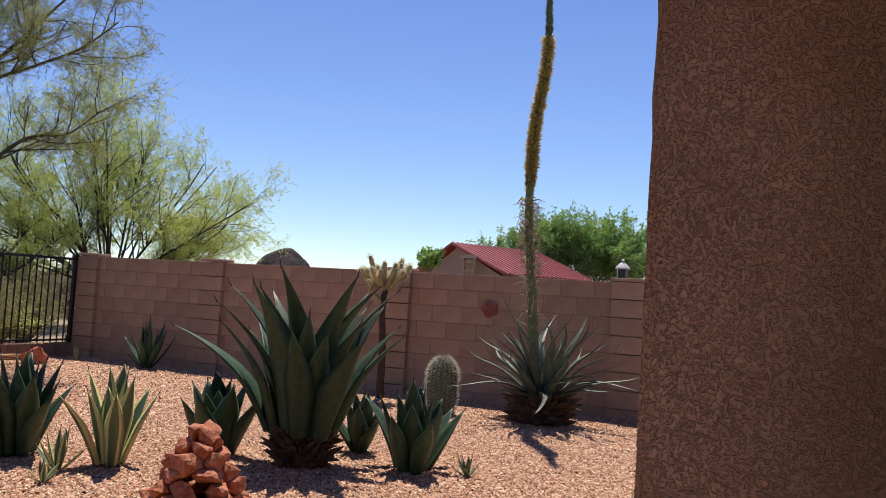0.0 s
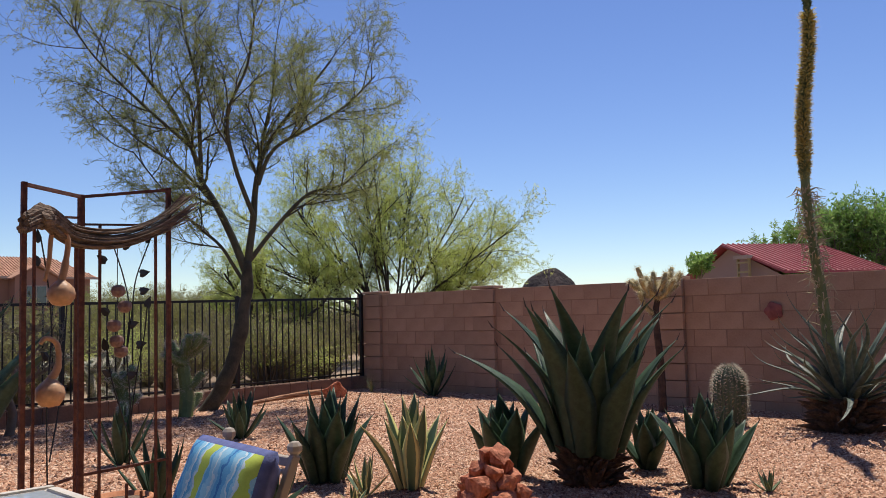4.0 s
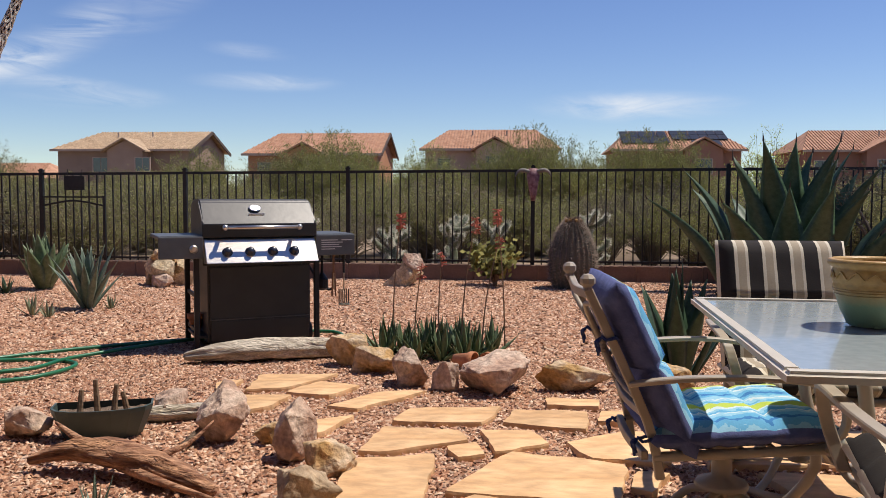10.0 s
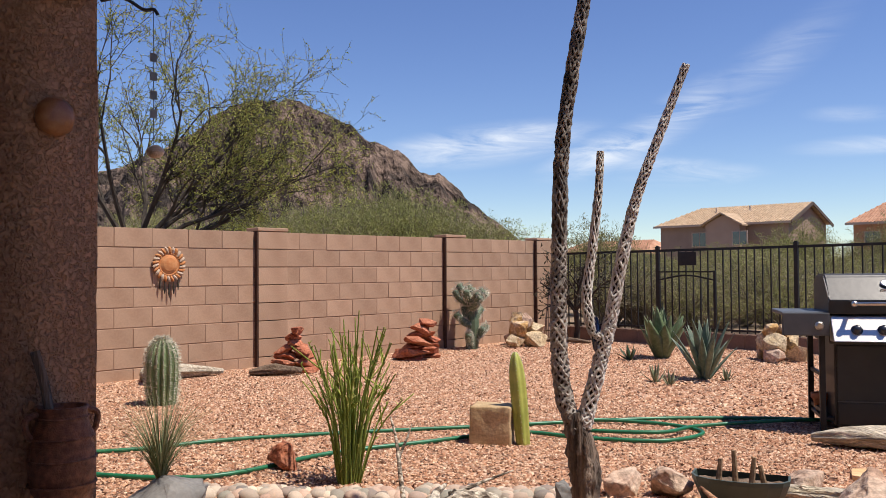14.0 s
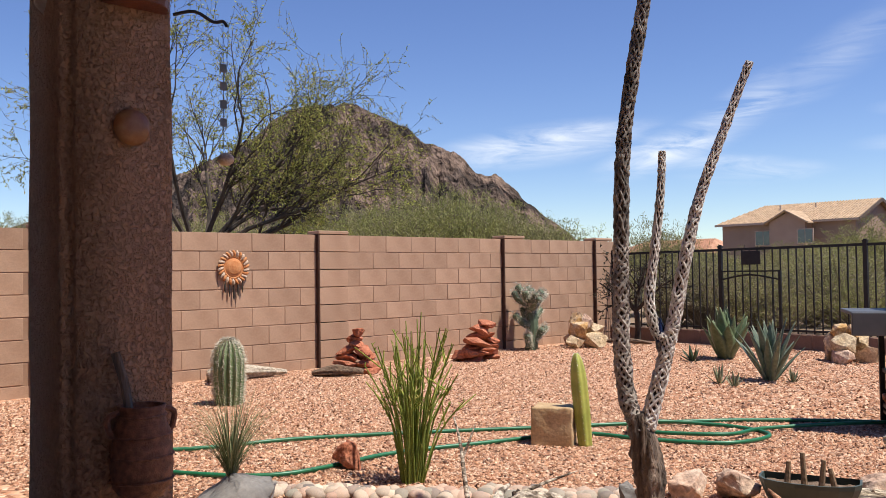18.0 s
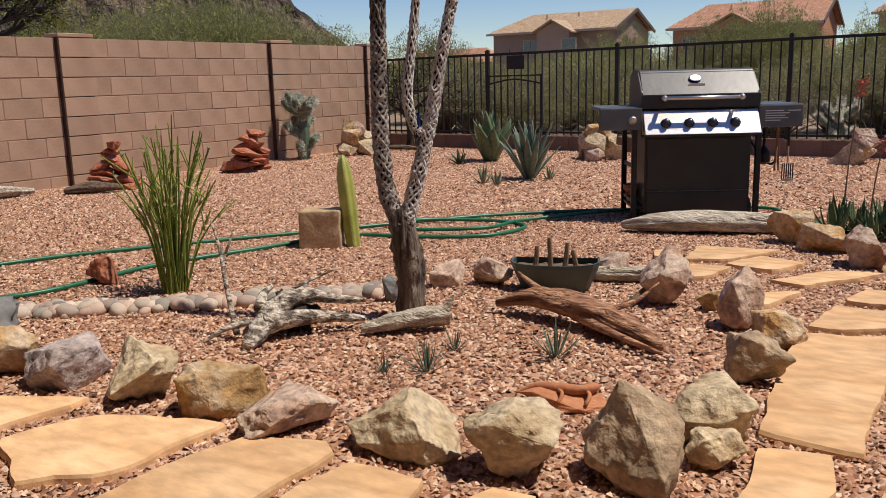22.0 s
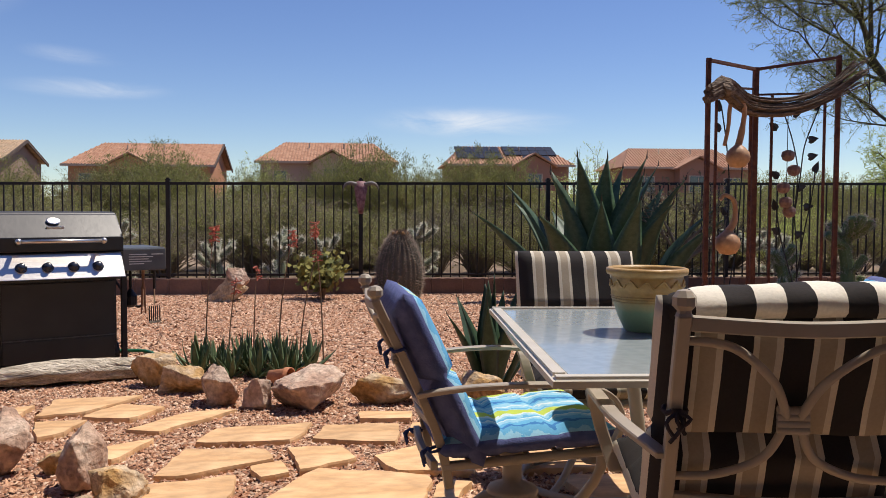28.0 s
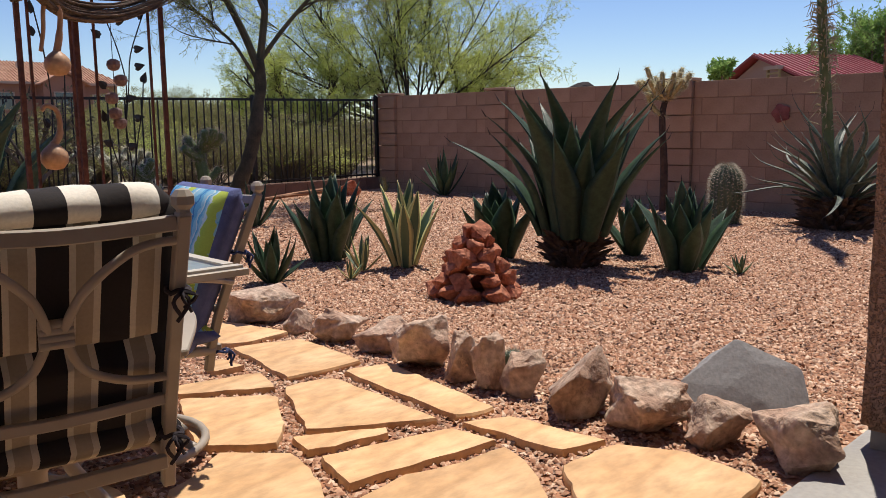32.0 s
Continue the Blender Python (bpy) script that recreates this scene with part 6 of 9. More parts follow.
def patio_chair(x, y, turn, cloth, label, tie, back_cloth=None, fold=True, recline=.16, top=.846, lift=0.0):
    """Swivel armchair: faces its own +y; the back's foot is at its origin."""
    ch = thing("patio_chair", label, "chair", at=(x, y, 0.03), turn=turn, group="chairs round the patio table")
    ch.scale.z = top / .846
    top = .846
    PZ0, PZ1, PY1, PX = .28, top, -recline, .211
    for s in (-1, 1):
        bm = bmesh.new()
        flat_bar(bm, curve_pts([(s * PX, .02, PZ0), (s * PX, -.02, .46), (s * PX, PY1, PZ1)], 4), .0125, .0125)
        bevel_all(bm, .003)
        p = part("back_post", bm, M_TAUPE, ch)
        bm = bmesh.new()                         # faceted knob
        lathe(bm, [(.017, 0), (.013, .005), (.013, .010), (.0215, .019), (.0215, .034), (.013, .045), (.002, .048)], 8)
        part("finial", bm, M_TAUPE, p, at=(s * PX, PY1, PZ1 - .004))

    def back_y(z):
        return -.02 + (PY1 + .02) * max(0, (z - .46)) / (PZ1 - .46)
    for nm, z, hh, dip in (("top_rail", PZ1 - .017, .014, .008), ("lower_rail", .475, .011, 0.006), ("seat_back_rail", .345, .014, 0.0)):
        bm = bmesh.new()
        line = curve_pts([(-PX + .012, back_y(z), z), (0, back_y(z) - .010, z - dip), (PX - .012, back_y(z), z)], 5)
        flat_bar(bm, line, .010, hh, Vector((0, 1, 0)))
        bevel_all(bm, .0025)
        part(nm, bm, M_TAUPE, ch)
    zc = PZ1 - .199
    for sx in (-1, 1):
        for sz in (-1, 1):
            ze = zc + sz * (.15 if sz > 0 else .125)
            bm = bmesh.new()
            tube(bm, curve_pts([(sx * PX, back_y(ze), ze), (sx * .124, back_y(ze) - .014, ze - sz * .010), (sx * .045, back_y(zc + sz * .075) - .016, zc + sz * .075), (sx * .012, back_y(zc) - .012, zc + sz * .005)], 6), .0085, 8)
            part("back_scroll", bm, M_TAUPE, ch, smooth=True)
    bm = bmesh.new()
    for k in range(4):
        tube(bm, [(-.028, back_y(zc) - .012, zc - .018 + k * .012), (.028, back_y(zc) - .012, zc - .018 + k * .012)], .0085, 8)
    part("scroll_binding", bm, M_TAUPE, ch, smooth=True)
    # seat frame
    bm = bmesh.new()
    for a, b in (((-PX, 0, .345), (-PX, .47, .375)), ((PX, 0, .345), (PX, .47, .375)), ((-PX, .47, .375), (PX, .47, .375))):
        tube(bm, [a, b], .016, 8)
    for k in range(5):
        tube(bm, [(-PX, .08 + k * .085, .352 + k * .005), (PX, .08 + k * .085, .352 + k * .005)], .008, 6)
    part("seat_frame", bm, M_TAUPE, ch, smooth=True)
    for s in (-1, 1):
        bm = bmesh.new()
        pts = curve_pts([(s * .222, back_y(.58), .565), (s * .292, .08, .60), (s * .312, .30, .605), (s * .302, .44, .575), (s * .278, .49, .48), (s * .242, .46, .372)], 5)
        flat_bar(bm, pts, .0165, .0075)
        bevel_all(bm, .003)
        part("armrest", bm, M_TAUPE, ch)
    # pedestal with four feet and a ring
    bm = bmesh.new()
    lathe(bm, [(.045, .335), (.045, .30), (.03, .28), (.03, .22), (.075, .20), (.08, .185), (.03, .17), (.028, .12), (.05, .10), (.03, .08)], 14)
    part("swivel_column", bm, M_TAUPE, ch, at=(0, .25, 0), smooth=True)
    for k in range(4):
        a = radians(45 + 90 * k)
        c, s = math.cos(a), math.sin(a)
        bm = bmesh.new()
        tube(bm, curve_pts([(0, .25, .17), (c * .10, .25 + s * .10, .15), (c * .19, .25 + s * .19, .06), (c * .265, .25 + s * .265, .018)], 4), .014, 8)
        part("base_leg", bm, M_TAUPE, ch, smooth=True)
    bm = bmesh.new()
    ring = [(math.cos(2 * math.pi * k / 28) * .27, .25 + math.sin(2 * math.pi * k / 28) * .27, .018) for k in range(29)]
    tube(bm, ring, .014, 8, cap=False)
    part("base_ring", bm, M_TAUPE, ch, smooth=True)
    # cushions
    bm = cushion(.46, .49, .10, 1.3, 3)
    part("seat_cushion", bm, [cloth, back_cloth or cloth], ch, "cushion in the same cloth", smooth=True, at=pose(0, .25, .412, 3.5, 0, 0))
    bm = cushion(.455, .52, .125, 4.1, 2, True)
    ang = math.degrees(math.atan2(PZ1 - .46, PY1 + .02))
    part("back_cushion", bm, [cloth, back_cloth or cloth], ch, "", smooth=True, at=pose(0, back_y(.58) + .072 - lift * .2, PZ1 - .236 + lift, ang, 0, 0))
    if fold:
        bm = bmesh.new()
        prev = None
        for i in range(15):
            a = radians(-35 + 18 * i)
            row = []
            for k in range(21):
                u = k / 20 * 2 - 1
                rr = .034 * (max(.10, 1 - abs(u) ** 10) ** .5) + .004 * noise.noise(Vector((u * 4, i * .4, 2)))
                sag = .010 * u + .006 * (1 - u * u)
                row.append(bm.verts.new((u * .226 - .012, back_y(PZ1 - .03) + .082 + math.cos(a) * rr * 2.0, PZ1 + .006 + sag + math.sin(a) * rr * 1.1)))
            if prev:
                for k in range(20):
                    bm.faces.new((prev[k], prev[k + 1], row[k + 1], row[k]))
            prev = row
        part("cushion_flap", bm, [M_STRIPE_LIT], ch, "folded-over black and cream cushion top", smooth=True)
    for s, z in ((-1, .66), (1, .40), (1, .70), (-1, .34)):
        bm = bmesh.new()
        yb = back_y(z)
        loop = [(s * (PX + .021 * math.cos(a)) * 1.0, yb + .021 * math.sin(a), z + .004 * math.sin(3 * a)) for a in (k * .6283 for k in range(11))]
        tube(bm, loop, .005, 6)
        for k in range(4):
            a = k * 1.7
            tube(bm, curve_pts([(s * PX, yb - .024, z), (s * PX + .022 * math.cos(a), yb - .036, z - .008 - .004 * k), (s * PX + .014 * math.sin(a), yb - .028, z - .03 - .008 * k)], 3), .004, 5)
        part("cushion_tie", bm, tie, ch)
    return ch


patio_chair(0.82, 1.29, -9.6, M_STRIPE, "taupe metal patio chair with black and cream striped cushions", M_TIE)
patio_chair(0.232, 2.24, -86.6, M_BLUE, "taupe metal patio chair with blue and lime striped cushions", M_TIE_BLUE, M_BLUE_SHADED, False, .185, .782)
patio_chair(1.60, 2.20, 81.0, M_BLUE, "taupe metal patio chair with blue cushions, turned aside", M_TIE_BLUE, M_BLUE_SHADED, False, .165, .79)
patio_chair(0.90, 3.09, 178.0, M_STRIPE, "striped patio chair pushed in at the far side of the table", M_TIE, None, False, .17, .785, .055)

# table
TX0, TX1, TY0, TY1, TZ = 0.43, 1.36, 1.50, 2.84, 0.70
tb = thing("patio_table", "rectangular patio table with a frosted glass top", "table")
tb.matrix_world = Matrix.Translation((TX0, TY0, 0)) @ pose(0, 0, 0, 0, 0, -2.8) @ Matrix.Translation((-TX0, -TY0, 0))
bm = bmesh.new()
w = .046
for (ax, ay, bx, by) in ((TX0, TY0, TX1, TY0 + w), (TX0, TY1 - w, TX1, TY1), (TX0, TY0 + w, TX0 + w, TY1 - w), (TX1 - w, TY0 + w, TX1, TY1 - w)):
    bm_box(bm, ax, ay, TZ - .024, bx, by, TZ)
bmesh.ops.bevel(bm, geom=[e for e in bm.edges if abs(e.verts[0].co.z - TZ) < 1e-4 and abs(e.verts[1].co.z - TZ) < 1e-4], offset=.009, segments=3, affect="EDGES")
part("table_frame", bm, M_CREAM, tb, "cream powder-coated rim")
M_TGLASS = mat("frosted_table_glass", (0.306, 0.348, 0.357), (0.357, 0.399, 0.408), rough=0.2, scale=30, bump=0.03, bscale=300, dist=0.001, spec=0.7, coat=0.3)
bm = bmesh.new()
bm_box(bm, TX0 + w, TY0 + w, TZ - .014, TX1 - w, TY1 - w, TZ - .006)
part("glass_top", bm, M_TGLASS, tb, "grey frosted glass pane").visible_shadow = False
for lx in (TX0 + .27, TX1 - .27):
    for ly in (TY0 + .38, TY1 - .38):
        bm = bmesh.new()
        sx, sy = (1 if lx > 1 else -1), (1 if ly > 2 else -1)
        tube(bm, curve_pts([(lx, ly, TZ - .03), (lx - sx * .03, ly, .45), (lx - sx * .06, ly - sy * .03, .22), (lx + sx * .05, ly + sy * .04, .03)], 4), .018, 8)
        part("leg", bm, M_TAUPE, tb, smooth=True)
for sy in (TY0 + .38, TY1 - .38):
    bm = bmesh.new()
    tube(bm, curve_pts([(TX0 + .27, sy, .30), ((TX0 + TX1) / 2, sy, .24), (TX1 - .27, sy, .30)], 5), .014, 8)
    part("stretcher", bm, M_TAUPE, tb, smooth=True)
bm = bmesh.new()
tube(bm, [((TX0 + TX1) / 2, TY0 + .38, .24), ((TX0 + TX1) / 2, TY1 - .38, .24)], .014, 8)
part("stretcher", bm, M_TAUPE, tb, smooth=True)


# glazed pot on the table
def pot_glaze():
    m = mat("ochre_glaze", (0.374, 0.212, 0.0638), (0.442, 0.281, 0.102), rough=0.4, scale=14, bump=0.12, fine=0.15, fscale=40)
    n, l = m.node_tree.nodes, m.node_tree.links
    tc = n.new("ShaderNodeTexCoord")
    sp = n.new("ShaderNodeSeparateXYZ")
    l.new(tc.outputs["Object"], sp.inputs["Vector"])
    no = n.new("ShaderNodeTexNoise")
    no.inputs["Scale"].default_value = 9
    ma = n.new("ShaderNodeMath")
    ma.operation = "MULTIPLY_ADD"
    ma.inputs[1].default_value = .035
    l.new(no.outputs["Fac"], ma.inputs[0])
    l.new(sp.outputs["Z"], ma.inputs[2])
    mr = n.new("ShaderNodeMapRange")
    mr.inputs["From Min"].default_value, mr.inputs["From Max"].default_value = .10, .165
    l.new(ma.outputs["Value"], mr.inputs["Value"])
    mx = n.new("ShaderNodeMixRGB")
    b = n["Principled BSDF"]
    old = b.inputs["Base Color"].links[0].from_socket
    mx.inputs["Color1"].default_value = (0.17, 0.25, 0.15, 1)
    l.new(mr.outputs["Result"], mx.inputs["Fac"])
    l.new(old, mx.inputs["Color2"])
    l.new(mx.outputs["Color"], b.inputs["Base Color"])
    return m


M_POT = pot_glaze()
pot = thing("flower_pot", "empty glazed pot shading from ochre to green", "pot", at=(0.875, 2.20, TZ - .002), size=.8)
pot.scale = (.8, .8, .70)
bm = bmesh.new()
lathe(bm, [(.075, 0), (.082, .006), (.088, .02), (.105, .06), (.120, .11), (.130, .15), (.133, .165), (.130, .172), (.134, .18), (.134, .23), (.131, .236), (.148, .243), (.152, .255), (.150, .268), (.140, .272), (.132, .262), (.128, .20), (.10, .05), (.02, .03)], 40)
part("body", bm, M_POT, pot, smooth=True)
for k, z in enumerate((.128, .140, .150)):
    bm = bmesh.new()
    tube(bm, [(math.cos(2 * math.pi * i / 40) * (.1255 + k * .003), math.sin(2 * math.pi * i / 40) * (.1255 + k * .003), z) for i in range(41)], .0025, 5, cap=False)
    part("ridge_ring", bm, M_POT, pot)
for k in range(14):
    a = 2 * math.pi * k / 14
    bm = bmesh.new()
    pts = []
    for i in range(9):
        t = i / 8
        b = a + (t - .5) * .42
        pts.append((math.cos(b) * .1355, math.sin(b) * .1355, .206 + .014 * math.sin(t * 6.28)))
    tube(bm, pts, [.002, .004, .005, .0045, .004, .0045, .005, .004, .002], 5)
    part("relief_scroll", bm, M_POT, pot)
for k in range(3):
    a = 2.1 * k + .4
    bm = bmesh.new()
    bm_box(bm, -.015, -.012, -.0, .015, .012, .012)
    part("foot", bm, M_POT, pot, at=(math.cos(a) * .07, math.sin(a) * .07, -.0))

# ---- grill ----
M_ENAMEL = mat("black_enamel", (0.0119, 0.0119, 0.0127), (0.0187, 0.0187, 0.0195), rough=0.42, scale=6, bump=0.03, spec=0.5)
M_LID = mat("dark_grey_lid", (0.0638, 0.0612, 0.0612), (0.0808, 0.0765, 0.0748), rough=0.38, scale=6, bump=0.03, spec=0.5, metal=0.3)
M_STEEL = mat("brushed_steel", (0.70, 0.64, 0.57), (0.78, 0.72, 0.65), rough=0.30, metal=1.0, scale=6, bump=0.05, stretch=(0.3, 20, 20))
M_SHELF = mat("grey_shelf_plastic", (0.0723, 0.0782, 0.085), (0.0935, 0.1, 0.106), rough=0.5, scale=8, bump=0.05)
M_KNOB = mat("dark_blue_knob", (0.017, 0.0213, 0.0382), rough=0.25, bump=0, spec=0.6)
M_PRINT = mat("pale_print", (0.527, 0.527, 0.51), rough=0.7, bump=0)
M_WOODH = mat("brown_wood_handle", (0.204, 0.0935, 0.0467), (0.255, 0.128, 0.068), rough=0.6, scale=20, bump=0.1)
gr = thing("gas_grill", "black and steel gas grill on a cart", "grill", at=(-2.05, 5.66, 0), turn=30)


def gbox(name, x0, y0, z0, x1, y1, z1, m, bev=.006, par=None, label=""):
    bm = bmesh.new()
    bm_box(bm, x0, y0, z0, x1, y1, z1)
    if bev:
        bevel_all(bm, bev, 2)
    return part(name, bm, m, par or gr, label)


gbox("cabinet", -.36, -.22, .05, .36, .24, .585, M_ENAMEL)
gbox("door_panel", -.345, -.236, .055, .345, -.222, .57, M_ENAMEL, .004)
gbox("lower_panel", -.34, -.243, .06, .34, -.236, .200, M_ENAMEL, .003)
gbox("door_trim", -.345, -.244, .205, .345, -.236, .212, M_LID, 0)
gbox("firebox", -.39, -.24, .58, .39, .26, .775, M_ENAMEL, .01)
# control panel, tilted back at the top
bm = bmesh.new()
v = [bm.verts.new(p) for p in ((-.385, -.365, .605), (.385, -.365, .605), (.385, -.255, .765), (-.385, -.255, .765), (-.385, -.22, .60), (.385, -.22, .60), (.385, -.22, .765), (-.385, -.22, .765))]
for q in ((0, 1, 2, 3), (5, 4, 7, 6), (1, 5, 6, 2), (4, 0, 3, 7), (3, 2, 6, 7), (4, 5, 1, 0)):
    bm.faces.new([v[i] for i in q])
bevel_all(bm, .005, 2)
part("control_panel", bm, M_STEEL, gr, "brushed steel control panel")
for x in (-.24, -.085, .07, .22):
    bm = bmesh.new()
    lathe(bm, [(.034, 0), (.036, .004), (.030, .008), (.024, .010), (.022, .034), (.018, .038), (.004, .039)], 20)
    k = part("knob", bm, M_KNOB, gr, smooth=True, at=pose(x, -.318, .676, 90 - 34, 0, 0))
    bm = bmesh.new()
    lathe(bm, [(.037, -.001), (.037, .003), (.030, .003)], 20)
    part("bezel", bm, M_STEEL, k)
# lid: a ridged box with sloping front
bm = bmesh.new()
prof = [(-.255, .775), (-.262, .86), (-.235, .89), (-.11, 1.02), (-.08, 1.035), (.16, 1.035), (.22, 1.01), (.262, .93), (.262, .775)]
rows = [[bm.verts.new((x, y, z)) for y, z in prof] for x in (-.395, .395)]
for k in range(len(prof) - 1):
    bm.faces.new((rows[0][k], rows[1][k], rows[1][k + 1], rows[0][k + 1]))
bm.faces.new(rows[0][::-1])
bm.faces.new(rows[1])
bm.faces.new((rows[0][-1], rows[1][-1], rows[1][0], rows[0][0]))
bmesh.ops.bevel(bm, geom=bm.edges[:], offset=.012, segments=2, affect="EDGES")
bmesh.ops.recalc_face_normals(bm, faces=bm.faces[:])
lid = part("lid", bm, M_LID, gr, "dark grey lid")
gbox("lid_front_band", -.396, -.272, .778, .396, -.255, .868, M_ENAMEL, .004, lid)
bm = bmesh.new()
tube(bm, [(-.25, -.335, .845), (.25, -.335, .845)], .013, 12)
part("lid_handle", bm, M_STEEL, lid, "chrome bar handle", smooth=True)
for s in (-1, 1):
    bm = bmesh.new()
    tube(bm, [(s * .25, -.262, .842), (s * .25, -.336, .845)], .014, 10)
    bmesh.ops.create_icosphere(bm, subdivisions=2, radius=.021, matrix=Matrix.Translation((s * .255, -.335, .845)))
    part("handle_bracket", bm, M_STEEL, lid, smooth=True)
bm = bmesh.new()
lathe(bm, [(.030, 0), (.032, .004), (.027, .007), (.004, .008)], 20)
for vv in bm.verts:
    vv.co.x *= 1.35
part("temperature_gauge", bm, M_STEEL, lid, at=pose(-.02, -.166, .972, 44, 0, 0))
gbox("badge", -.07, -.207, .915, .04, -.199, .938, M_STEEL, .002, lid)
# side shelves with lips
for s, x0, x1 in ((-1, -.68, -.39), (1, .39, .68)):
    sh = gbox("side_shelf", x0, -.25, .765, x1, .24, .79, M_SHELF, .008)
    gbox("shelf_lip", x0 + (.0 if s < 0 else .0), -.275, .635, x1, -.245, .785, M_SHELF, .008, sh)
    if s > 0:
        for k in range(5):
            gbox("print_line", .43, -.2775, .742 - k * .016, .43 + (.12, .16, .13, .15, .1)[k], -.2745, .748 - k * .016, M_PRINT, 0, sh)
        gbox("print_line", .58, -.2775, .742, .66, -.2745, .748, M_PRINT, 0, sh)
    else:
        bm = bmesh.new()
        lathe(bm, [(.028, 0), (.028, .01), (.02, .02), (.018, .03)], 14)
        part("side_burner_knob", bm, M_STEEL, sh, at=pose(-.455, -.275, .70, 90, 0, 0))
for x, y in ((-.43, -.21), (-.43, .22), (.41, -.21), (.41, .22)):
    gbox("leg", x - .018, y - .018, .0, x + .018, y + .018, .64, M_BLACKIRON, .004)
for z in (.12, .36):
    gbox("side_rail", -.435, -.21, z, -.415, .22, z + .025, M_BLACKIRON, .003)
gbox("lower_rack", -.435, -.2, .08, -.36, .22, .10, M_BLACKIRON, .003)
for s in (-1, 1):
    bm = bmesh.new()
    lathe(bm, [(.07, -.018), (.078, -.010), (.078, .010), (.07, .018)], 20)
    part("wheel", bm, M_BLACKIRON, gr, at=pose(.395 if s > 0 else .36, .21 if s > 0 else -.15, .078, 0, 90, 0))
bm = bmesh.new()
tube(bm, curve_pts([(.42, .05, .55), (.50, .02, .42), (.56, -.02, .36), (.60, -.05, .40)], 5), .009, 6)
part("gas_hose", bm, M_BLACKIRON, gr)

# tools hanging from the right-hand shelf


def hung_tool(lx, ly, kind, label):
    p = gr.matrix_world @ Vector((lx, ly, .63))
    th = thing(kind, label, "tool", at=p, turn=30)
    bm = bmesh.new()
    tube(bm, [(0, 0, 0), (0, 0, -.13)], [.011, .009], 8)
    part("handle", bm, M_WOODH if kind == "grill_tongs" else M_BLACKIRON, th)
    bm = bmesh.new()
    tube(bm, [(0, 0, -.13), (0, 0, -.25)], .005, 6)
    part("shank", bm, M_STEEL, th)
    if kind == "spatula":
        head = thing("blade", "", "")
        head.parent = th
        for k in range(6):
            bm = bmesh.new()
            bm_box(bm, -.04 + k * .0145, -.002, -.36, -.04 + k * .0145 + .0075, .002, -.25)
            part("blade_bar", bm, M_BLACKIRON, head)
        bm = bmesh.new()
        bm_box(bm, -.04, -.0025, -.37, .0405, .0025, -.355)
        part("blade_edge", bm, M_STEEL, head)
    elif kind == "grill_brush":
        bm = bmesh.new()
        lathe(bm, [(.01, -.13), (.045, -.18), (.045, -.24), (.02, -.26)], 14)
        part("brush_head", bm, M_BLACKIRON, th)
    else:
        bm = bmesh.new()
        for s in (-1, 1):
            bm = bmesh.new()
            tube(bm, [(s * .006, 0, -.12), (s * .014, 0, -.30)], [.008, .006], 6)
            part("arm", bm, M_WOODH, th)


hung_tool(.62, -.20, "spatula", "black slotted spatula hanging from the grill shelf")
hung_tool(.55, -.18, "grill_tongs", "wooden-handled tongs hanging from the grill shelf")
hung_tool(.48, -.12, "grill_brush", "black brush hanging from the grill shelf")

# ---- rusty trellis screen with gourds ----
M_RUST = mat("rusted_iron", (0.0723, 0.0238, 0.0153), (0.145, 0.051, 0.0272), rough=0.85, scale=25, bump=0.3, fine=0.2, metal=0.1)
M_GOURD = mat("dried_gourd", (0.357, 0.17, 0.0723), (0.476, 0.272, 0.136), rough=0.55, scale=9, bump=0.15, fine=0.12)
AL, AM, AR = Vector((1.70, 3.74, 0)), Vector((2.05, 3.97, 0)), Vector((2.54, 4.04, 0))
ab = thing("garden_trellis", "rusty iron folding trellis screen", "trellis")
M_DRIFT = mat("weathered_wood", (0.085, 0.0527, 0.034), (0.221, 0.153, 0.102), rough=0.9, scale=5, bump=0.8, bscale=14, fine=0.3, fscale=30, dist=0.02, stretch=(1, 9, 9))


def rod(name, a, b, r0, parent, m, seg=4):
    bm = bmesh.new()
    tube(bm, [a, b], r0, seg)
    return part(name, bm, m, parent)


for p, r0, top in ((AL, .0145, 1.80), (AM, .018, 1.80), (AR, .0145, 1.885)):
    rod("upright", p + Vector((0, 0, -.02)), p + Vector((0, 0, top)), r0, ab, M_RUST)
rod("top_bar", AL + Vector((0, 0, 1.79)), AM + Vector((0, 0, 1.79)), .0105, ab, M_RUST)
rod("top_bar", AM + Vector((0, 0, 1.79)), AR + Vector((0, 0, 1.875)), .0105, ab, M_RUST)
for p, q, ins in ((AL, AM, (.17, .90)), (AM, AR, (.20, .84))):
    for f in ins:
        c = p.lerp(q, f)
        rod("upright", c, c + Vector((0, 0, 1.66)), .008, ab, M_RUST)
    rod("cross_bar", p + Vector((0, 0, .50)), q + Vector((0, 0, .50)), .009, ab, M_RUST)
    rod("cross_bar", p + Vector((0, 0, 1.66)), q + Vector((0, 0, 1.69)), .007, ab, M_RUST)
    rod("cross_bar", p + Vector((0, 0, .10)), q + Vector((0, 0, .10)), .009, ab, M_RUST)
    for k in range(1, 6):
        c = p.lerp(q, k / 6)
        rod("picket", c + Vector((0, 0, .02)), c + Vector((0, 0, .42 if k % 2 else .37)), .0075, ab, M_RUST)


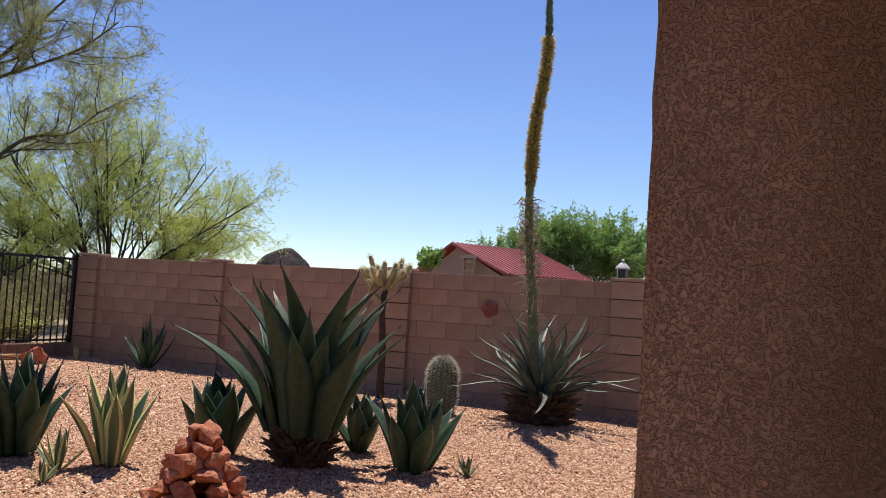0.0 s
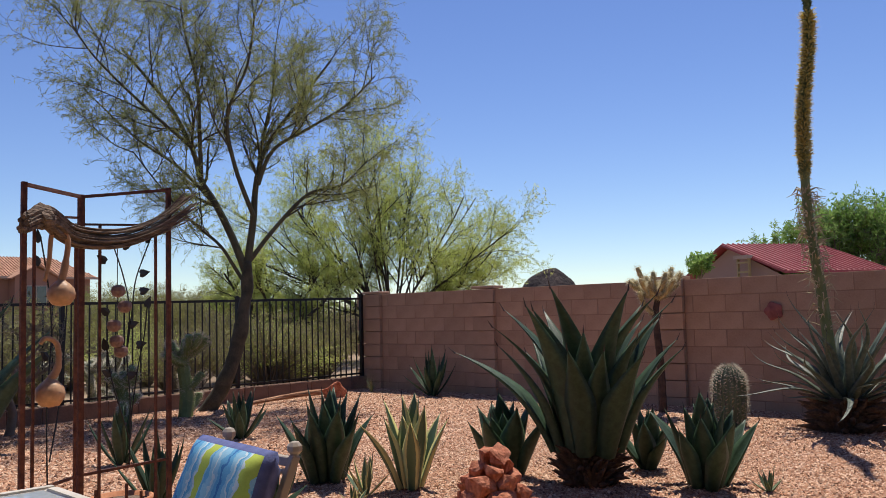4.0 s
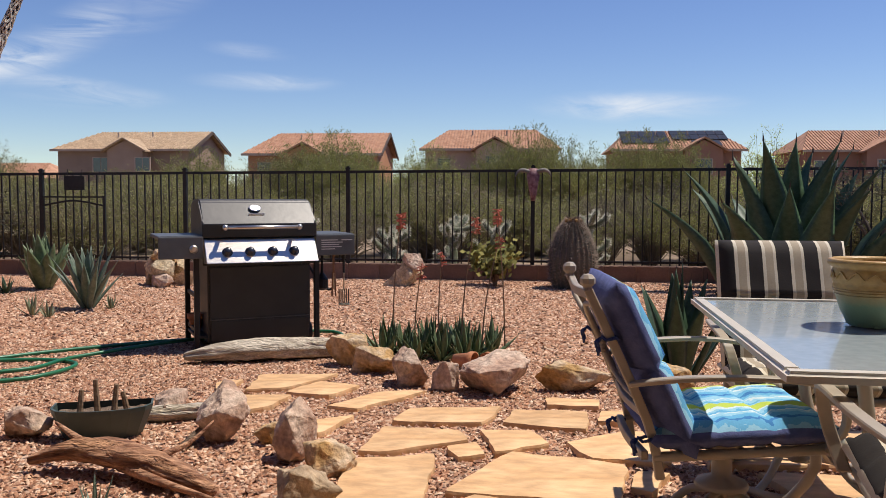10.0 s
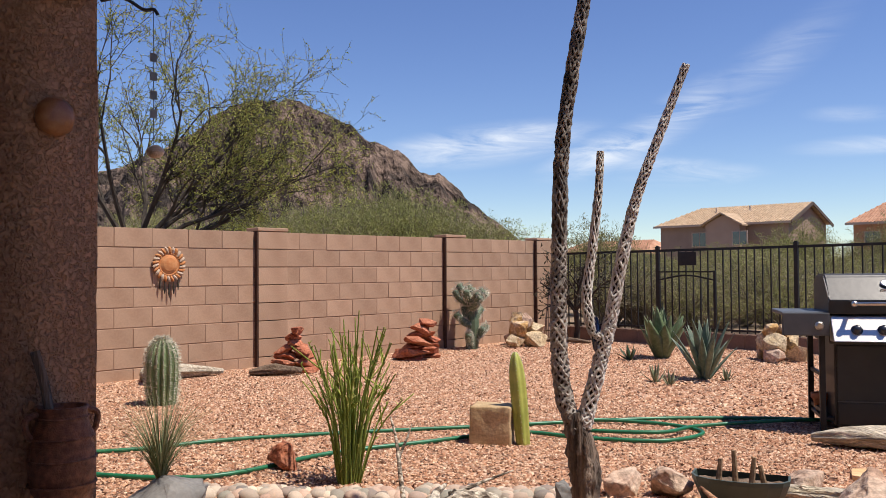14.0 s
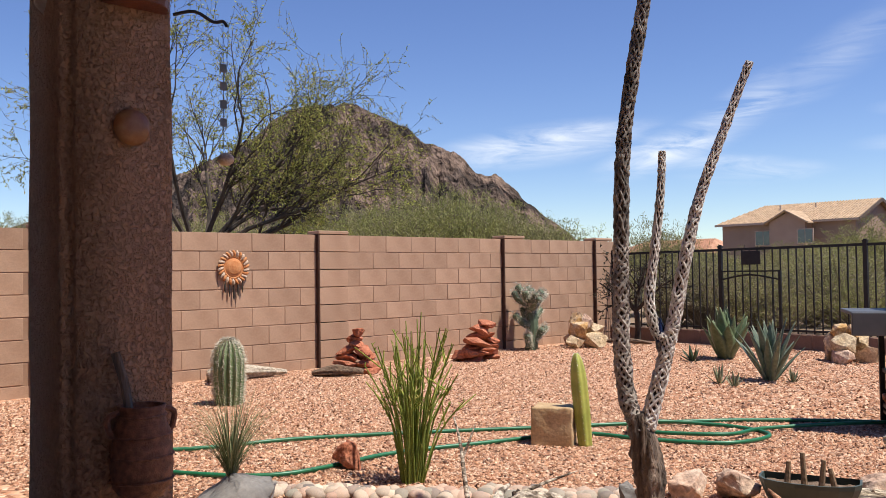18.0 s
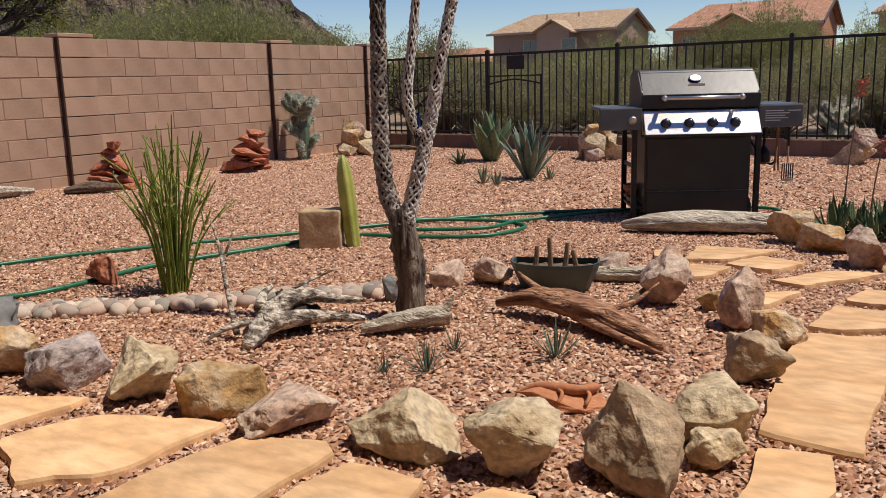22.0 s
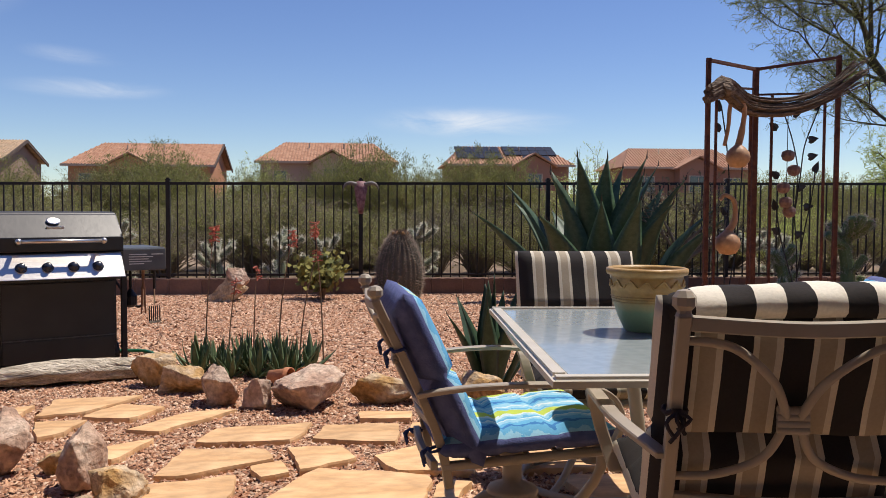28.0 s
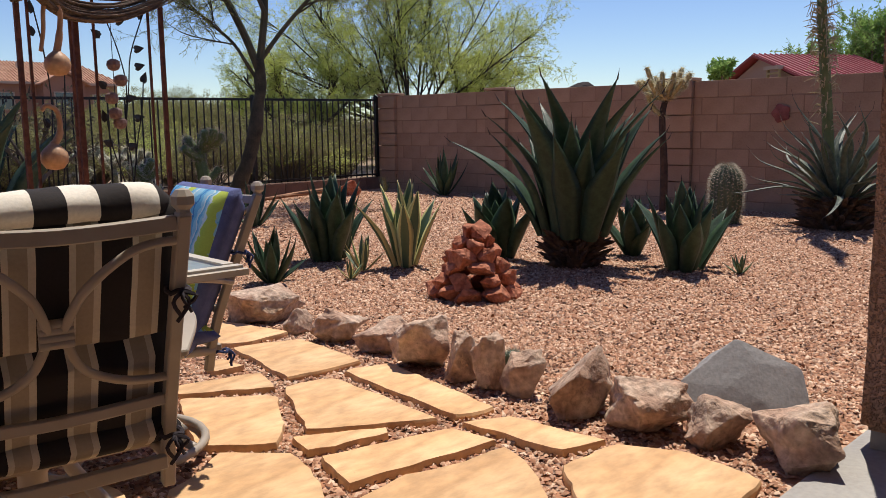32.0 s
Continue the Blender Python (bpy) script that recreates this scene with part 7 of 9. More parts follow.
def iron_vine(p, q, line, leaves):
    """A thin iron stem through (share of the panel, height), with a heart-shaped leaf at each (share, height, lean)."""
    d = (q - p).normalized()
    n = Vector((-d.y, d.x, 0))
    bm = bmesh.new()
    tube(bm, curve_pts([p.lerp(q, f) + Vector((0, 0, z)) for f, z in line], 5), .0035, 5)
    vine = part("vine", bm, M_BLACKIRON, ab)
    for f, z, lean in leaves:
        c = p.lerp(q, f) + Vector((0, 0, z))
        up = d * math.sin(radians(lean)) + Vector((0, 0, math.cos(radians(lean))))
        side = up.cross(n)
        bm = bmesh.new()
        ring = [(0, 0), (.012, -.004), (.021, .010), (.018, .026), (.008, .044), (0, .058), (-.008, .044), (-.018, .026), (-.021, .010), (-.012, -.004)]
        hi = [bm.verts.new(c + side * a + up * b + n * (.003 + .25 * abs(a))) for a, b in ring]
        lo = [bm.verts.new(c + side * a + up * b - n * (.001 - .25 * abs(a))) for a, b in ring]
        bm.faces.new(hi)
        bm.faces.new(lo[::-1])
        for j in range(10):
            bm.faces.new((lo[j], lo[(j + 1) % 10], hi[(j + 1) % 10], hi[j]))
        part("iron_leaf", bm, M_BLACKIRON, vine)


iron_vine(AM, AR, [(.53, .50), (.54, .80), (.50, 1.05), (.53, 1.25), (.46, 1.42), (.32, 1.60)], [(.52, .93, 70), (.30, 1.24, -60), (.27, 1.49, -60), (.46, 1.565, 70)])
iron_vine(AM, AR, [(.50, 1.05), (.56, 1.25), (.60, 1.40), (.72, 1.55), (.82, 1.66)], [(.53, 1.18, 75), (.66, 1.345, 75), (.66, 1.435, 78), (.72, 1.60, 40)])
iron_vine(AM, AR, [(.54, .70), (.62, .95), (.70, 1.12), (.74, 1.28)], [(.62, 1.08, 80), (.74, 1.27, 20)])
iron_vine(AM, AR, [(.54, .62), (.40, .82), (.32, .95), (.28, 1.08)], [(.33, .95, -70), (.28, 1.07, -20)])
iron_vine(AL, AM, [(.42, .50), (.40, .85), (.47, 1.15), (.40, 1.38), (.27, 1.58)], [(.27, 1.555, -20), (.27, 1.46, -50), (.46, 1.34, 70), (.42, 1.05, -60)])
iron_vine(AL, AM, [(.45, .60), (.62, .85), (.70, 1.10), (.74, 1.30)], [(.64, .90, 70), (.74, 1.29, 10)])
# twisted wood slung along the top
tw = thing("driftwood_swag", "twisted grey vine wood slung across the trellis", "driftwood")
r = random.Random(3)
off = Vector((.0, -.045, 0))
for k in range(34):
    jj = Vector((r.uniform(-.02, .02), r.uniform(-.035, .035), r.uniform(-.045, .045)))
    pts = curve_pts([AL + off + Vector((-.02, -.01, 1.62)) + jj * .8, AL.lerp(AM, .28) + off + Vector((0, 0, 1.66)) + jj * .9, AL.lerp(AM, .8) + off + Vector((0, 0, 1.595)) + jj, AM.lerp(AR, .35) + off + Vector((0, -.02, 1.60)) + jj, AM.lerp(AR, .8) + off + Vector((0, -.01, 1.68)) + jj * 1.1, AR + off + Vector((.06 + r.uniform(0, .06), 0, 1.80)) + jj * 1.5], 5)
    bm = bmesh.new()
    tube(bm, pts, [max(.003, (.012 if i < 9 else .0062) * (1 - .5 * i / len(pts)) * r.uniform(.85, 1.15)) for i in range(len(pts))], 6)
    part("strand", bm, M_DRIFT, tw)
bm = bmesh.new()
bmesh.ops.create_icosphere(bm, subdivisions=3, radius=.055)
for v in bm.verts:
    v.co *= 1 + .35 * noise.fractal(v.co * 16, 1, 2, 3)
part("burl", bm, M_DRIFT, tw, at=AL.lerp(AM, .22) + off + Vector((0, 0, 1.66)))


def gourd(at, s, flip, label):
    g = thing("gourd", label, "gourd", at=at, group="gourds hung on the trellis")
    bm = bmesh.new()
    lathe(bm, [(.005, -.062), (.04, -.055), (.062, -.025), (.066, 0), (.06, .025), (.04, .048), (.022, .062), (.016, .07)], 20)
    for v in bm.verts:
        v.co *= s
    part("bulb", bm, M_GOURD, g, smooth=True)
    bm = bmesh.new()
    n = curve_pts([(.0, 0, .06 * s), (.035 * s, 0, .12 * s), (.03 * s, 0, .22 * s), (-.02 * s, 0, .25 * s), (-.045 * s, 0, .225 * s)], 5) if not flip else curve_pts([(0, 0, .06 * s), (.02 * s, 0, .15 * s), (.03 * s, 0, .27 * s), (-.02 * s, 0, .33 * s), (-.05 * s, 0, .28 * s), (-.06 * s, 0, .16 * s), (-.08 * s, 0, .06 * s)], 5)
    tube(bm, n, [(.019 if i < 6 else .015) * s * (1 - .35 * i / len(n)) for i in range(len(n))], 10)
    part("neck", bm, M_GOURD, g, smooth=True)
    bm = bmesh.new()
    tube(bm, [n[len(n) // 2], n[len(n) // 2] + Vector((0, 0, .06 * s))], .002, 4)
    part("hanging_wire", bm, M_BLACKIRON, g)


gourd(AL.lerp(AM, .45) + Vector((-.02, -.05, .90)), .95, False, "round dried gourd with a curled neck")
gourd(AL.lerp(AM, .55) + Vector((0, -.05, 1.33)), .9, True, "dried gourd with a long looped neck")
ml = thing("hanging_ornaments", "string of small clay ornaments on the trellis", "ornament")
M_CLAYDK = mat("dark_clay", (0.17, 0.0935, 0.0723), (0.272, 0.17, 0.136), rough=0.8, scale=30, bump=0.2)
mp = AM.lerp(AR, .36) + Vector((0, -.03, 0))
rod("cord", mp + Vector((0, 0, 1.04)), mp + Vector((0, 0, 1.62)), .002, ml, M_BLACKIRON)
for k, z in enumerate((1.345, 1.27, 1.18, 1.105, 1.055)):
    bm = bmesh.new()
    lathe(bm, [(.012, .03), (.03, .02), (.034, 0), (.026, -.02), (.01, -.028)], 12)
    part("clay_bell", bm, M_CLAYDK, ml, at=mp + Vector((.028 * math.sin(k * 2.2 - .4), .01 * k - .03, z)))


# ---- dried cholla skeleton ----
M_SKEL = mat("dried_cholla_wood", (0.425, 0.391, 0.348), (0.663, 0.629, 0.578), rough=0.9, scale=9, bump=0.5, bscale=40, fine=0.2, dist=0.006)
M_SKELDK = mat("dark_cholla_wood", (0.051, 0.0399, 0.0314), (0.374, 0.332, 0.289), rough=0.9, scale=7, bump=0.5, bscale=40, fine=0.25, dist=0.006)
# dark wood; within the lattice limbs it paints the shade of the hollow
M_DARKWOOD_SHADE = mat("dark_wood_and_shade", (0.0298, 0.0229, 0.017), (0.0595, 0.0425, 0.0298), rough=1.0, scale=12, bump=0.3)
M_BARK = mat("grey_brown_bark", (0.0425, 0.0289, 0.0213), (0.255, 0.187, 0.14), rough=0.95, scale=14, bump=1.0, bscale=30, fine=0.55, fscale=45, dist=0.05, stretch=(1, 1, .16))
sk = thing("cholla_skeleton", "tall forked dried cholla skeleton with latticed grey wood", "dead plant", at=(-2.27, 2.50, 0))


def lattice(name, pts, radii, strands, turns, par, wood=None, label=""):
    """A netted wooden tube: strands winding both ways about a solid dark core that paints the shade of the hollow."""
    pts = curve_pts(pts, 16)
    n = len(pts)
    rad = [radii[0] + (radii[-1] - radii[0]) * i / (n - 1) for i in range(n)]
    bm = bmesh.new()
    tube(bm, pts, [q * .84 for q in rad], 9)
    c = part(name, bm, M_DARKWOOD_SHADE, par, label)
    fr = []
    side = Vector((1, 0, 0))
    for i, p in enumerate(pts):
        d = (pts[min(i + 1, n - 1)] - pts[max(i - 1, 0)]).normalized()
        side = (side - d * side.dot(d)).normalized()
        fr.append((p, side.copy(), d.cross(side)))
    bm = bmesh.new()
    for w in (-1, 1):
        for s in range(strands):
            line = []
            for i, (p, u, v) in enumerate(fr):
                a = 2 * math.pi * s / strands + w * turns * 2 * math.pi * i / (n - 1) + .55 * noise.noise(Vector((i * .33, s * 3.1, w * 7)))
                line.append(p + (u * math.cos(a) + v * math.sin(a)) * rad[i] * (.90 + .07 * math.sin(i * 2.3 + s * 1.3) + .10 * max(0.0, math.sin(i * .55)) ** 6))
            tube(bm, line, [q * (.19 + .05 * math.sin(s * 2.1 + i * .8)) for i, q in enumerate(rad)], 5)
    o = part("lattice_netting", bm, wood or M_SKEL, c)
    o["kind"] = "stuff"
    return c


lower = curve_pts([(-.01, -.01, -.05), (-.004, -.003, .197), (-.02, -.014, .343), (-.045, -.03, .48)], 6)
bm = bmesh.new()
tube(bm, lower, [.070, .064, .060, .057, .055, .056, .060, .060, .058, .057, .056, .056, .054, .052, .048, .045, .042, .040, .036][:len(lower)], 24)
bmesh.ops.subdivide_edges(bm, edges=bm.edges[:], cuts=1)
for v in bm.verts:
    a = math.atan2(v.co.y, v.co.x)
    v.co += Vector((v.co.x, v.co.y, 0)) * (.40 * noise.noise(Vector((math.cos(a) * 4, math.sin(a) * 4, v.co.z * 2.0))) + .2 * noise.noise(v.co * 34))
part("trunk", bm, M_BARK, sk, smooth=True)
lattice("left_limb", [(-.035, -.024, .40), (-.076, -.054, .55), (-.092, -.065, .77), (-.09, -.063, 1.0), (-.086, -.061, 1.22), (-.075, -.053, 1.57), (-.04, -.028, 1.885), (.002, .002, 2.18), (.03, .02, 2.4)], [.036, .025], 8, 6.5, sk, wood=M_SKELDK)
lattice("right_limb", [(-.012, -.01, .42), (.04, .028, .66), (.085, .06, .88), (.13, .09, 1.15), (.176, .124, 1.377), (.253, .178, 1.63), (.345, .242, 1.92)], [.033, .015], 8, 6.0, sk)
lattice("middle_limb", [(.085, .06, .84), (.035, .025, .80), (.004, .003, .94), (.025, .018, 1.16), (.048, .034, 1.40), (.056, .04, 1.57)], [.025, .014], 7, 3.4, sk)
gl = thing("blue_glass_ornament", "dark blue glass ornament hung in the fork", "ornament", at=(-2.235, 2.525, .80))
bm = bmesh.new()
lathe(bm, [(.004, -.075), (.016, -.05), (.022, 0), (.02, .04), (.009, .06), (.008, .075)], 14)
part("glass_body", bm, mat("blue_glass", (0.0051, 0.0102, 0.0425), rough=0.08, bump=0, spec=0.8), gl, smooth=True)


# ---- driftwood ----
M_WHITEWOOD = mat("bleached_wood", (0.30, 0.245, 0.18), (0.60, 0.52, 0.41), rough=0.9, scale=4, bump=0.9, bscale=10, fine=0.35, fscale=22, dist=0.02, stretch=(1.0, 8, 8))
M_REDWOOD = mat("reddish_old_wood", (0.16, 0.062, 0.03), (0.50, 0.27, 0.15), rough=0.9, scale=4, bump=0.9, bscale=10, fine=0.35, fscale=22, dist=0.02, stretch=(1.0, 8, 8))


def log(name, pts, radii, material, label, seed, flat=.75, limbs=()):
    """A weathered log: an uneven fluted body, with side limbs as parts."""
    c = sum((Vector(p) for p in pts), Vector()) / len(pts)
    c.z = 0
    th = thing(name, label, "driftwood", at=c)
    P = [Vector(p) - c for p in curve_pts(pts, 6)]
    n = len(P)
    rad = []
    for i in range(n):
        f = i / (n - 1) * (len(radii) - 1)
        k = min(int(f), len(radii) - 2)
        rad.append(radii[k] + (radii[k + 1] - radii[k]) * (f - k))
    bm = bmesh.new()
    rings = tube(bm, P, rad, 24)
    for i, ring in enumerate(rings):
        for k, v in enumerate(ring):
            off = v.co - P[i]
            off *= 1 + .40 * noise.noise(Vector((k * .9, i * .16, seed))) + .22 * noise.noise(Vector((k * 2.1, i * .5, seed + 9))) + (.10 if k % 3 == 0 else -.05)
            off.z *= flat
            v.co = P[i] + off
    part("trunk", bm, material, th, smooth=True)
    for lp, lr in limbs:
        bm = bmesh.new()
        q = [Vector(p) - c for p in curve_pts(lp, 4)]
        tube(bm, q, [lr * (1 - .75 * i / (len(q) - 1)) for i in range(len(q))], 7)
        part("limb", bm, material, th, smooth=True)
    return th


log("driftwood_log", [(-2.22, 4.80, .05), (-2.0, 4.86, .075), (-1.7, 4.98, .08), (-1.42, 5.12, .07), (-1.26, 5.2, .05)], [.03, .075, .085, .08, .05], M_WHITEWOOD, "long bleached driftwood log in front of the grill", 1)
log("driftwood_log", [(-1.98, 2.72, .05), (-1.80, 2.74, .09), (-1.60, 2.70, .09), (-1.38, 2.62, .06), (-1.18, 2.52, .03)], [.02, .05, .065, .055, .02], M_REDWOOD, "reddish split driftwood log on the gravel", 2,
    limbs=(([(-1.75, 2.75, .10), (-1.85, 2.80, .13), (-1.95, 2.86, .16)], .022), ([(-1.48, 2.7, .08), (-1.40, 2.84, .10), (-1.34, 2.95, .16)], .016), ([(-1.6, 2.68, .06), (-1.4, 2.55, .05), (-1.15, 2.44, .03)], .026)))
log("driftwood_log", [(-2.30, 2.17, .03), (-2.22, 2.24, .05), (-2.12, 2.33, .065), (-2.03, 2.41, .07)], [.018, .040, .046, .040], M_WHITEWOOD, "short bleached log at the skeleton's foot", 3,
    limbs=(([(-2.05, 2.40, .08), (-2.03, 2.42, .12), (-2.015, 2.43, .15)], .016),))
M_ROOT = mat("grey_root_wood", (0.12, 0.09, 0.065), (0.58, 0.50, 0.40), rough=0.9, scale=7, bump=1.0, bscale=14, fine=0.4, fscale=22, dist=0.02, stretch=(2.0, 4, 6), lo=0.42, hi=0.58)
log("driftwood_root", [(-2.56, 1.80, .02), (-2.60, 1.92, .06), (-2.62, 2.02, .11), (-2.60, 2.12, .14), (-2.54, 2.20, .13)], [.022, .042, .045, .038, .018], M_ROOT, "gnarled bleached root with dark patches", 4, flat=.9,
    limbs=(([(-2.60, 1.94, .07), (-2.52, 2.05, .08), (-2.42, 2.16, .07), (-2.34, 2.25, .05)], .046), ([(-2.62, 2.06, .13), (-2.54, 2.14, .15), (-2.45, 2.21, .13), (-2.36, 2.28, .12)], .040), ([(-2.66, 1.98, .12), (-2.72, 2.06, .15), (-2.74, 2.14, .17)], .03),
           ([(-2.72, 1.90, .02), (-2.78, 1.92, .20), (-2.84, 1.95, .36), (-2.90, 1.97, .46)], .014), ([(-2.82, 1.94, .30), (-2.80, 1.97, .38), (-2.79, 1.99, .44)], .008), ([(-2.66, 2.10, .15), (-2.58, 2.22, .20), (-2.50, 2.30, .24)], .010), ([(-2.66, 1.92, .08), (-2.74, 1.84, .05), (-2.80, 1.79, .0)], .018)))
bm = rock_bm(.25, .19, .17, 55, rough=.2)
lone("dark_stump", bm, M_DARKWOOD_SHADE, "near-black stump of the old root", "driftwood", at=(-2.62, 2.11, 0))
log("driftwood_log", [(-7.75, 4.45, .04), (-7.55, 4.62, .07), (-7.4, 4.85, .05)], [.03, .07, .03], M_DRIFT, "grey driftwood piece beside the red cairn", 5)
log("driftwood_log", [(-8.2, 3.5, .06), (-8.12, 3.9, .08), (-8.02, 4.3, .05)], [.08, .09, .03], M_WHITEWOOD, "bleached driftwood along the wall", 6,
    limbs=(([(-8.15, 3.55, .12), (-7.9, 3.4, .16), (-7.75, 3.38, .02)], .035),))
log("driftwood_log", [(6.9, 9.75, .04), (7.5, 9.72, .08), (8.1, 9.7, .10), (8.6, 9.75, .06)], [.02, .04, .05, .03], M_REDWOOD, "reddish branch lying along the fence", 7)
log("driftwood_log", [(-8.0, 9.6, .03), (-7.6, 9.75, .05), (-7.2, 9.8, .03)], [.02, .04, .02], M_DRIFT, "grey branch lying by the corner", 8)
log("driftwood_log", [(-2.0, 3.42, .03), (-1.75, 3.5, .04), (-1.55, 3.55, .05)], [.03, .05, .04], M_WHITEWOOD, "short pale log behind the planter", 9)
log("stick", [(-1.52, 3.05, .01), (-1.46, 3.2, .08), (-1.40, 3.34, .14)], [.02, .018, .012], M_DRIFT, "stick leaning beside the planter", 10)


# ---- planter, pots, hose ----
M_PLANTER = mat("green_plastic", (0.0425, 0.0638, 0.0553), (0.0638, 0.0892, 0.0765), rough=0.5, scale=8, bump=0.05)
M_EARTH = mat("dry_potting_soil", (0.119, 0.0765, 0.051), (0.204, 0.145, 0.102), rough=1, scale=30, bump=0.6)
pl = thing("planter_box", "dark green plastic trough planter with bare stems", "planter", at=(-1.93, 3.19, 0), turn=20)
bm = bmesh.new()
BOW = [(-.215, .10), (-.218, .0), (-.19, -.055), (-.13, -.09), (-.05, -.108), (.05, -.108), (.13, -.09), (.19, -.055), (.218, .0), (.215, .10)]
rings = []
for k, z in ((.72, 0.0), (.76, .02), (.95, .125), (.965, .145), (.92, .145), (.90, .10)):
    rings.append([bm.verts.new((a * k, (b - .1) * k + .1, z)) for a, b in BOW])
for a, b in zip(rings, rings[1:]):
    for k in range(10):
        bm.faces.new((a[k], a[(k + 1) % 10], b[(k + 1) % 10], b[k]))
bm.faces.new(rings[0][::-1])
part("trough", bm, M_PLANTER, pl)
bm = bmesh.new()
bmesh.ops.create_grid(bm, x_segments=14, y_segments=8, size=1.0)
for v in bm.verts:
    v.co = Vector((v.co.x * (.185 if v.co.y > -.2 else .13), v.co.y * .080 + .008, .118 + .012 * noise.noise(v.co * 5)))
part("soil", bm, M_EARTH, pl)
for x, y, h, a in ((-.09, 0, .10, 4), (-.02, .01, .14, -3), (.05, -.01, .12, 6), (.10, .02, .08, -8)):
    bm = bmesh.new()
    tube(bm, [(x, y, .12), (x + a * .002, y, .12 + h)], [.014, .010], 7)
    part("bare_stem", bm, M_DRY, pl)
M_TERRA = mat("terracotta", (0.42, 0.155, 0.066), (0.49, 0.21, 0.10), rough=0.85, scale=12, bump=0.2, fine=0.1)
for k, (x, y, t, s) in enumerate(((-.46, 4.84, 65, 1.0), (-.30, 4.88, -20, .95))):
    pt = thing("clay_pot", "small terracotta pot lying on its side", "pot", at=(x, y, .055), group="fallen clay pots")
    bm = bmesh.new()
    lathe(bm, [(.035, -.07), (.052, .03), (.060, .035), (.062, .07), (.054, .07), (.050, .03), (.03, -.055)], 18)
    o = part("body", bm, M_TERRA, pt, smooth=True, at=pose(0, 0, 0, 90, 0, t))
    o.scale = (s, s, s)
pt = thing("clay_pot", "terracotta pot standing on the grill cart", "pot", at=gr.matrix_world @ Vector((-.40, .05, .105)))
bm = bmesh.new()
lathe(bm, [(.03, 0), (.05, .08), (.06, .085), (.06, .12), (.05, .12), (.04, .03)], 16)
part("body", bm, M_TERRA, pt, smooth=True)
bw = thing("clay_planter", "low terracotta bowl planter with small agaves", "planter", at=(2.80, 5.05, 0))
bm = bmesh.new()
lathe(bm, [(.10, 0), (.17, .10), (.185, .105), (.19, .14), (.172, .14), (.16, .10)], 24)
part("bowl", bm, M_TERRA, bw, smooth=True)
bm = bmesh.new()
lathe(bm, [(.166, .112), (.10, .122), (.004, .126)], 20)
part("soil", bm, M_EARTH, bw, smooth=True)
lz = thing("lizard_ornament", "terracotta lizard ornament on a clay shard", "ornament", at=(-1.28, 1.90, 0.0), turn=20, size=1.2)
bm = rock_bm(.24, .13, .045, 71, rough=.02)
part("shard", bm, M_TERRA, lz)
bm = bmesh.new()
tube(bm, curve_pts([(-.13, .02, .02), (-.08, .03, .035), (-.01, .0, .045), (.05, -.01, .05), (.09, .01, .055)], 5), [.003, .004, .005, .007, .008, .010, .012, .014, .015, .016, .016, .016, .015, .014, .013, .012, .013, .014, .013, .010, .005], 9)
for s in (-1, 1):
    for x in (-.02, .05):
        tube(bm, curve_pts([(x, 0, .045), (x + .018, s * .032, .045), (x + .008, s * .052, .022)], 3), .0055, 6)
part("body", bm, M_TERRA, lz, smooth=True)

M_HOSE = mat("green_hose", (0.0085, 0.111, 0.0467), (0.0153, 0.153, 0.068), rough=0.4, scale=20, bump=0.05, spec=0.5)
hs = thing("garden_hose", "green garden hose snaking over the gravel", "hose")
bm = bmesh.new()
loop1 = [(-5.9, 1.2, .02), (-5.2, 1.75, .02), (-4.93, 2.48, .02), (-4.5, 3.2, .02), (-4.08, 3.82, .02), (-3.7, 4.4, .02), (-3.3, 4.95, .02), (-2.8, 5.4, .02), (-2.45, 5.62, .02), (-1.9, 6.0, .02), (-1.55, 6.05, .02), (-1.42, 5.75, .02), (-1.6, 5.5, .02)]
tube(bm, curve_pts(loop1, 14), .013, 8)
part("hose_run", bm, M_HOSE, hs, smooth=True)
bm = bmesh.new()
loop2 = [(-4.9, 1.35, .02), (-4.19, 1.83, .02), (-4.15, 2.62, .02), (-3.98, 3.2, .02), (-3.75, 3.85, .02), (-3.3, 4.0, .02), (-2.9, 4.25, .02), (-2.85, 4.65, .02), (-3.2, 4.75, .02), (-3.6, 4.45, .04), (-3.5, 4.1, .04), (-3.0, 4.35, .045), (-2.95, 4.8, .03), (-2.6, 5.3, .04), (-2.3, 5.7, .03)]
tube(bm, curve_pts(loop2, 14), .013, 8)
part("hose_run", bm, M_HOSE, hs, smooth=True)

# ---- ornaments on walls, fence and columns ----
sf = thing("sun_face_plaque", "orange clay sun plaque with a pale rope rim and tassels", "ornament", at=(YX0 + .012, 3.90, 1.16), size=1.12)
M_SUN = mat("orange_clay", (0.468, 0.17, 0.051), (0.544, 0.255, 0.102), rough=0.8, scale=20, bump=0.2)
M_ROPE = mat("pale_rope", (0.468, 0.34, 0.238), (0.561, 0.442, 0.34), rough=0.9, scale=40, bump=0.3)
bm = bmesh.new()
lathe(bm, [(.118, 0), (.12, .008), (.10, .018), (.09, .014), (.06, .03), (.02, .038), (.004, .038)], 28)
part("disc", bm, M_SUN, sf, at=pose(0, 0, 0, 0, 90, 0))
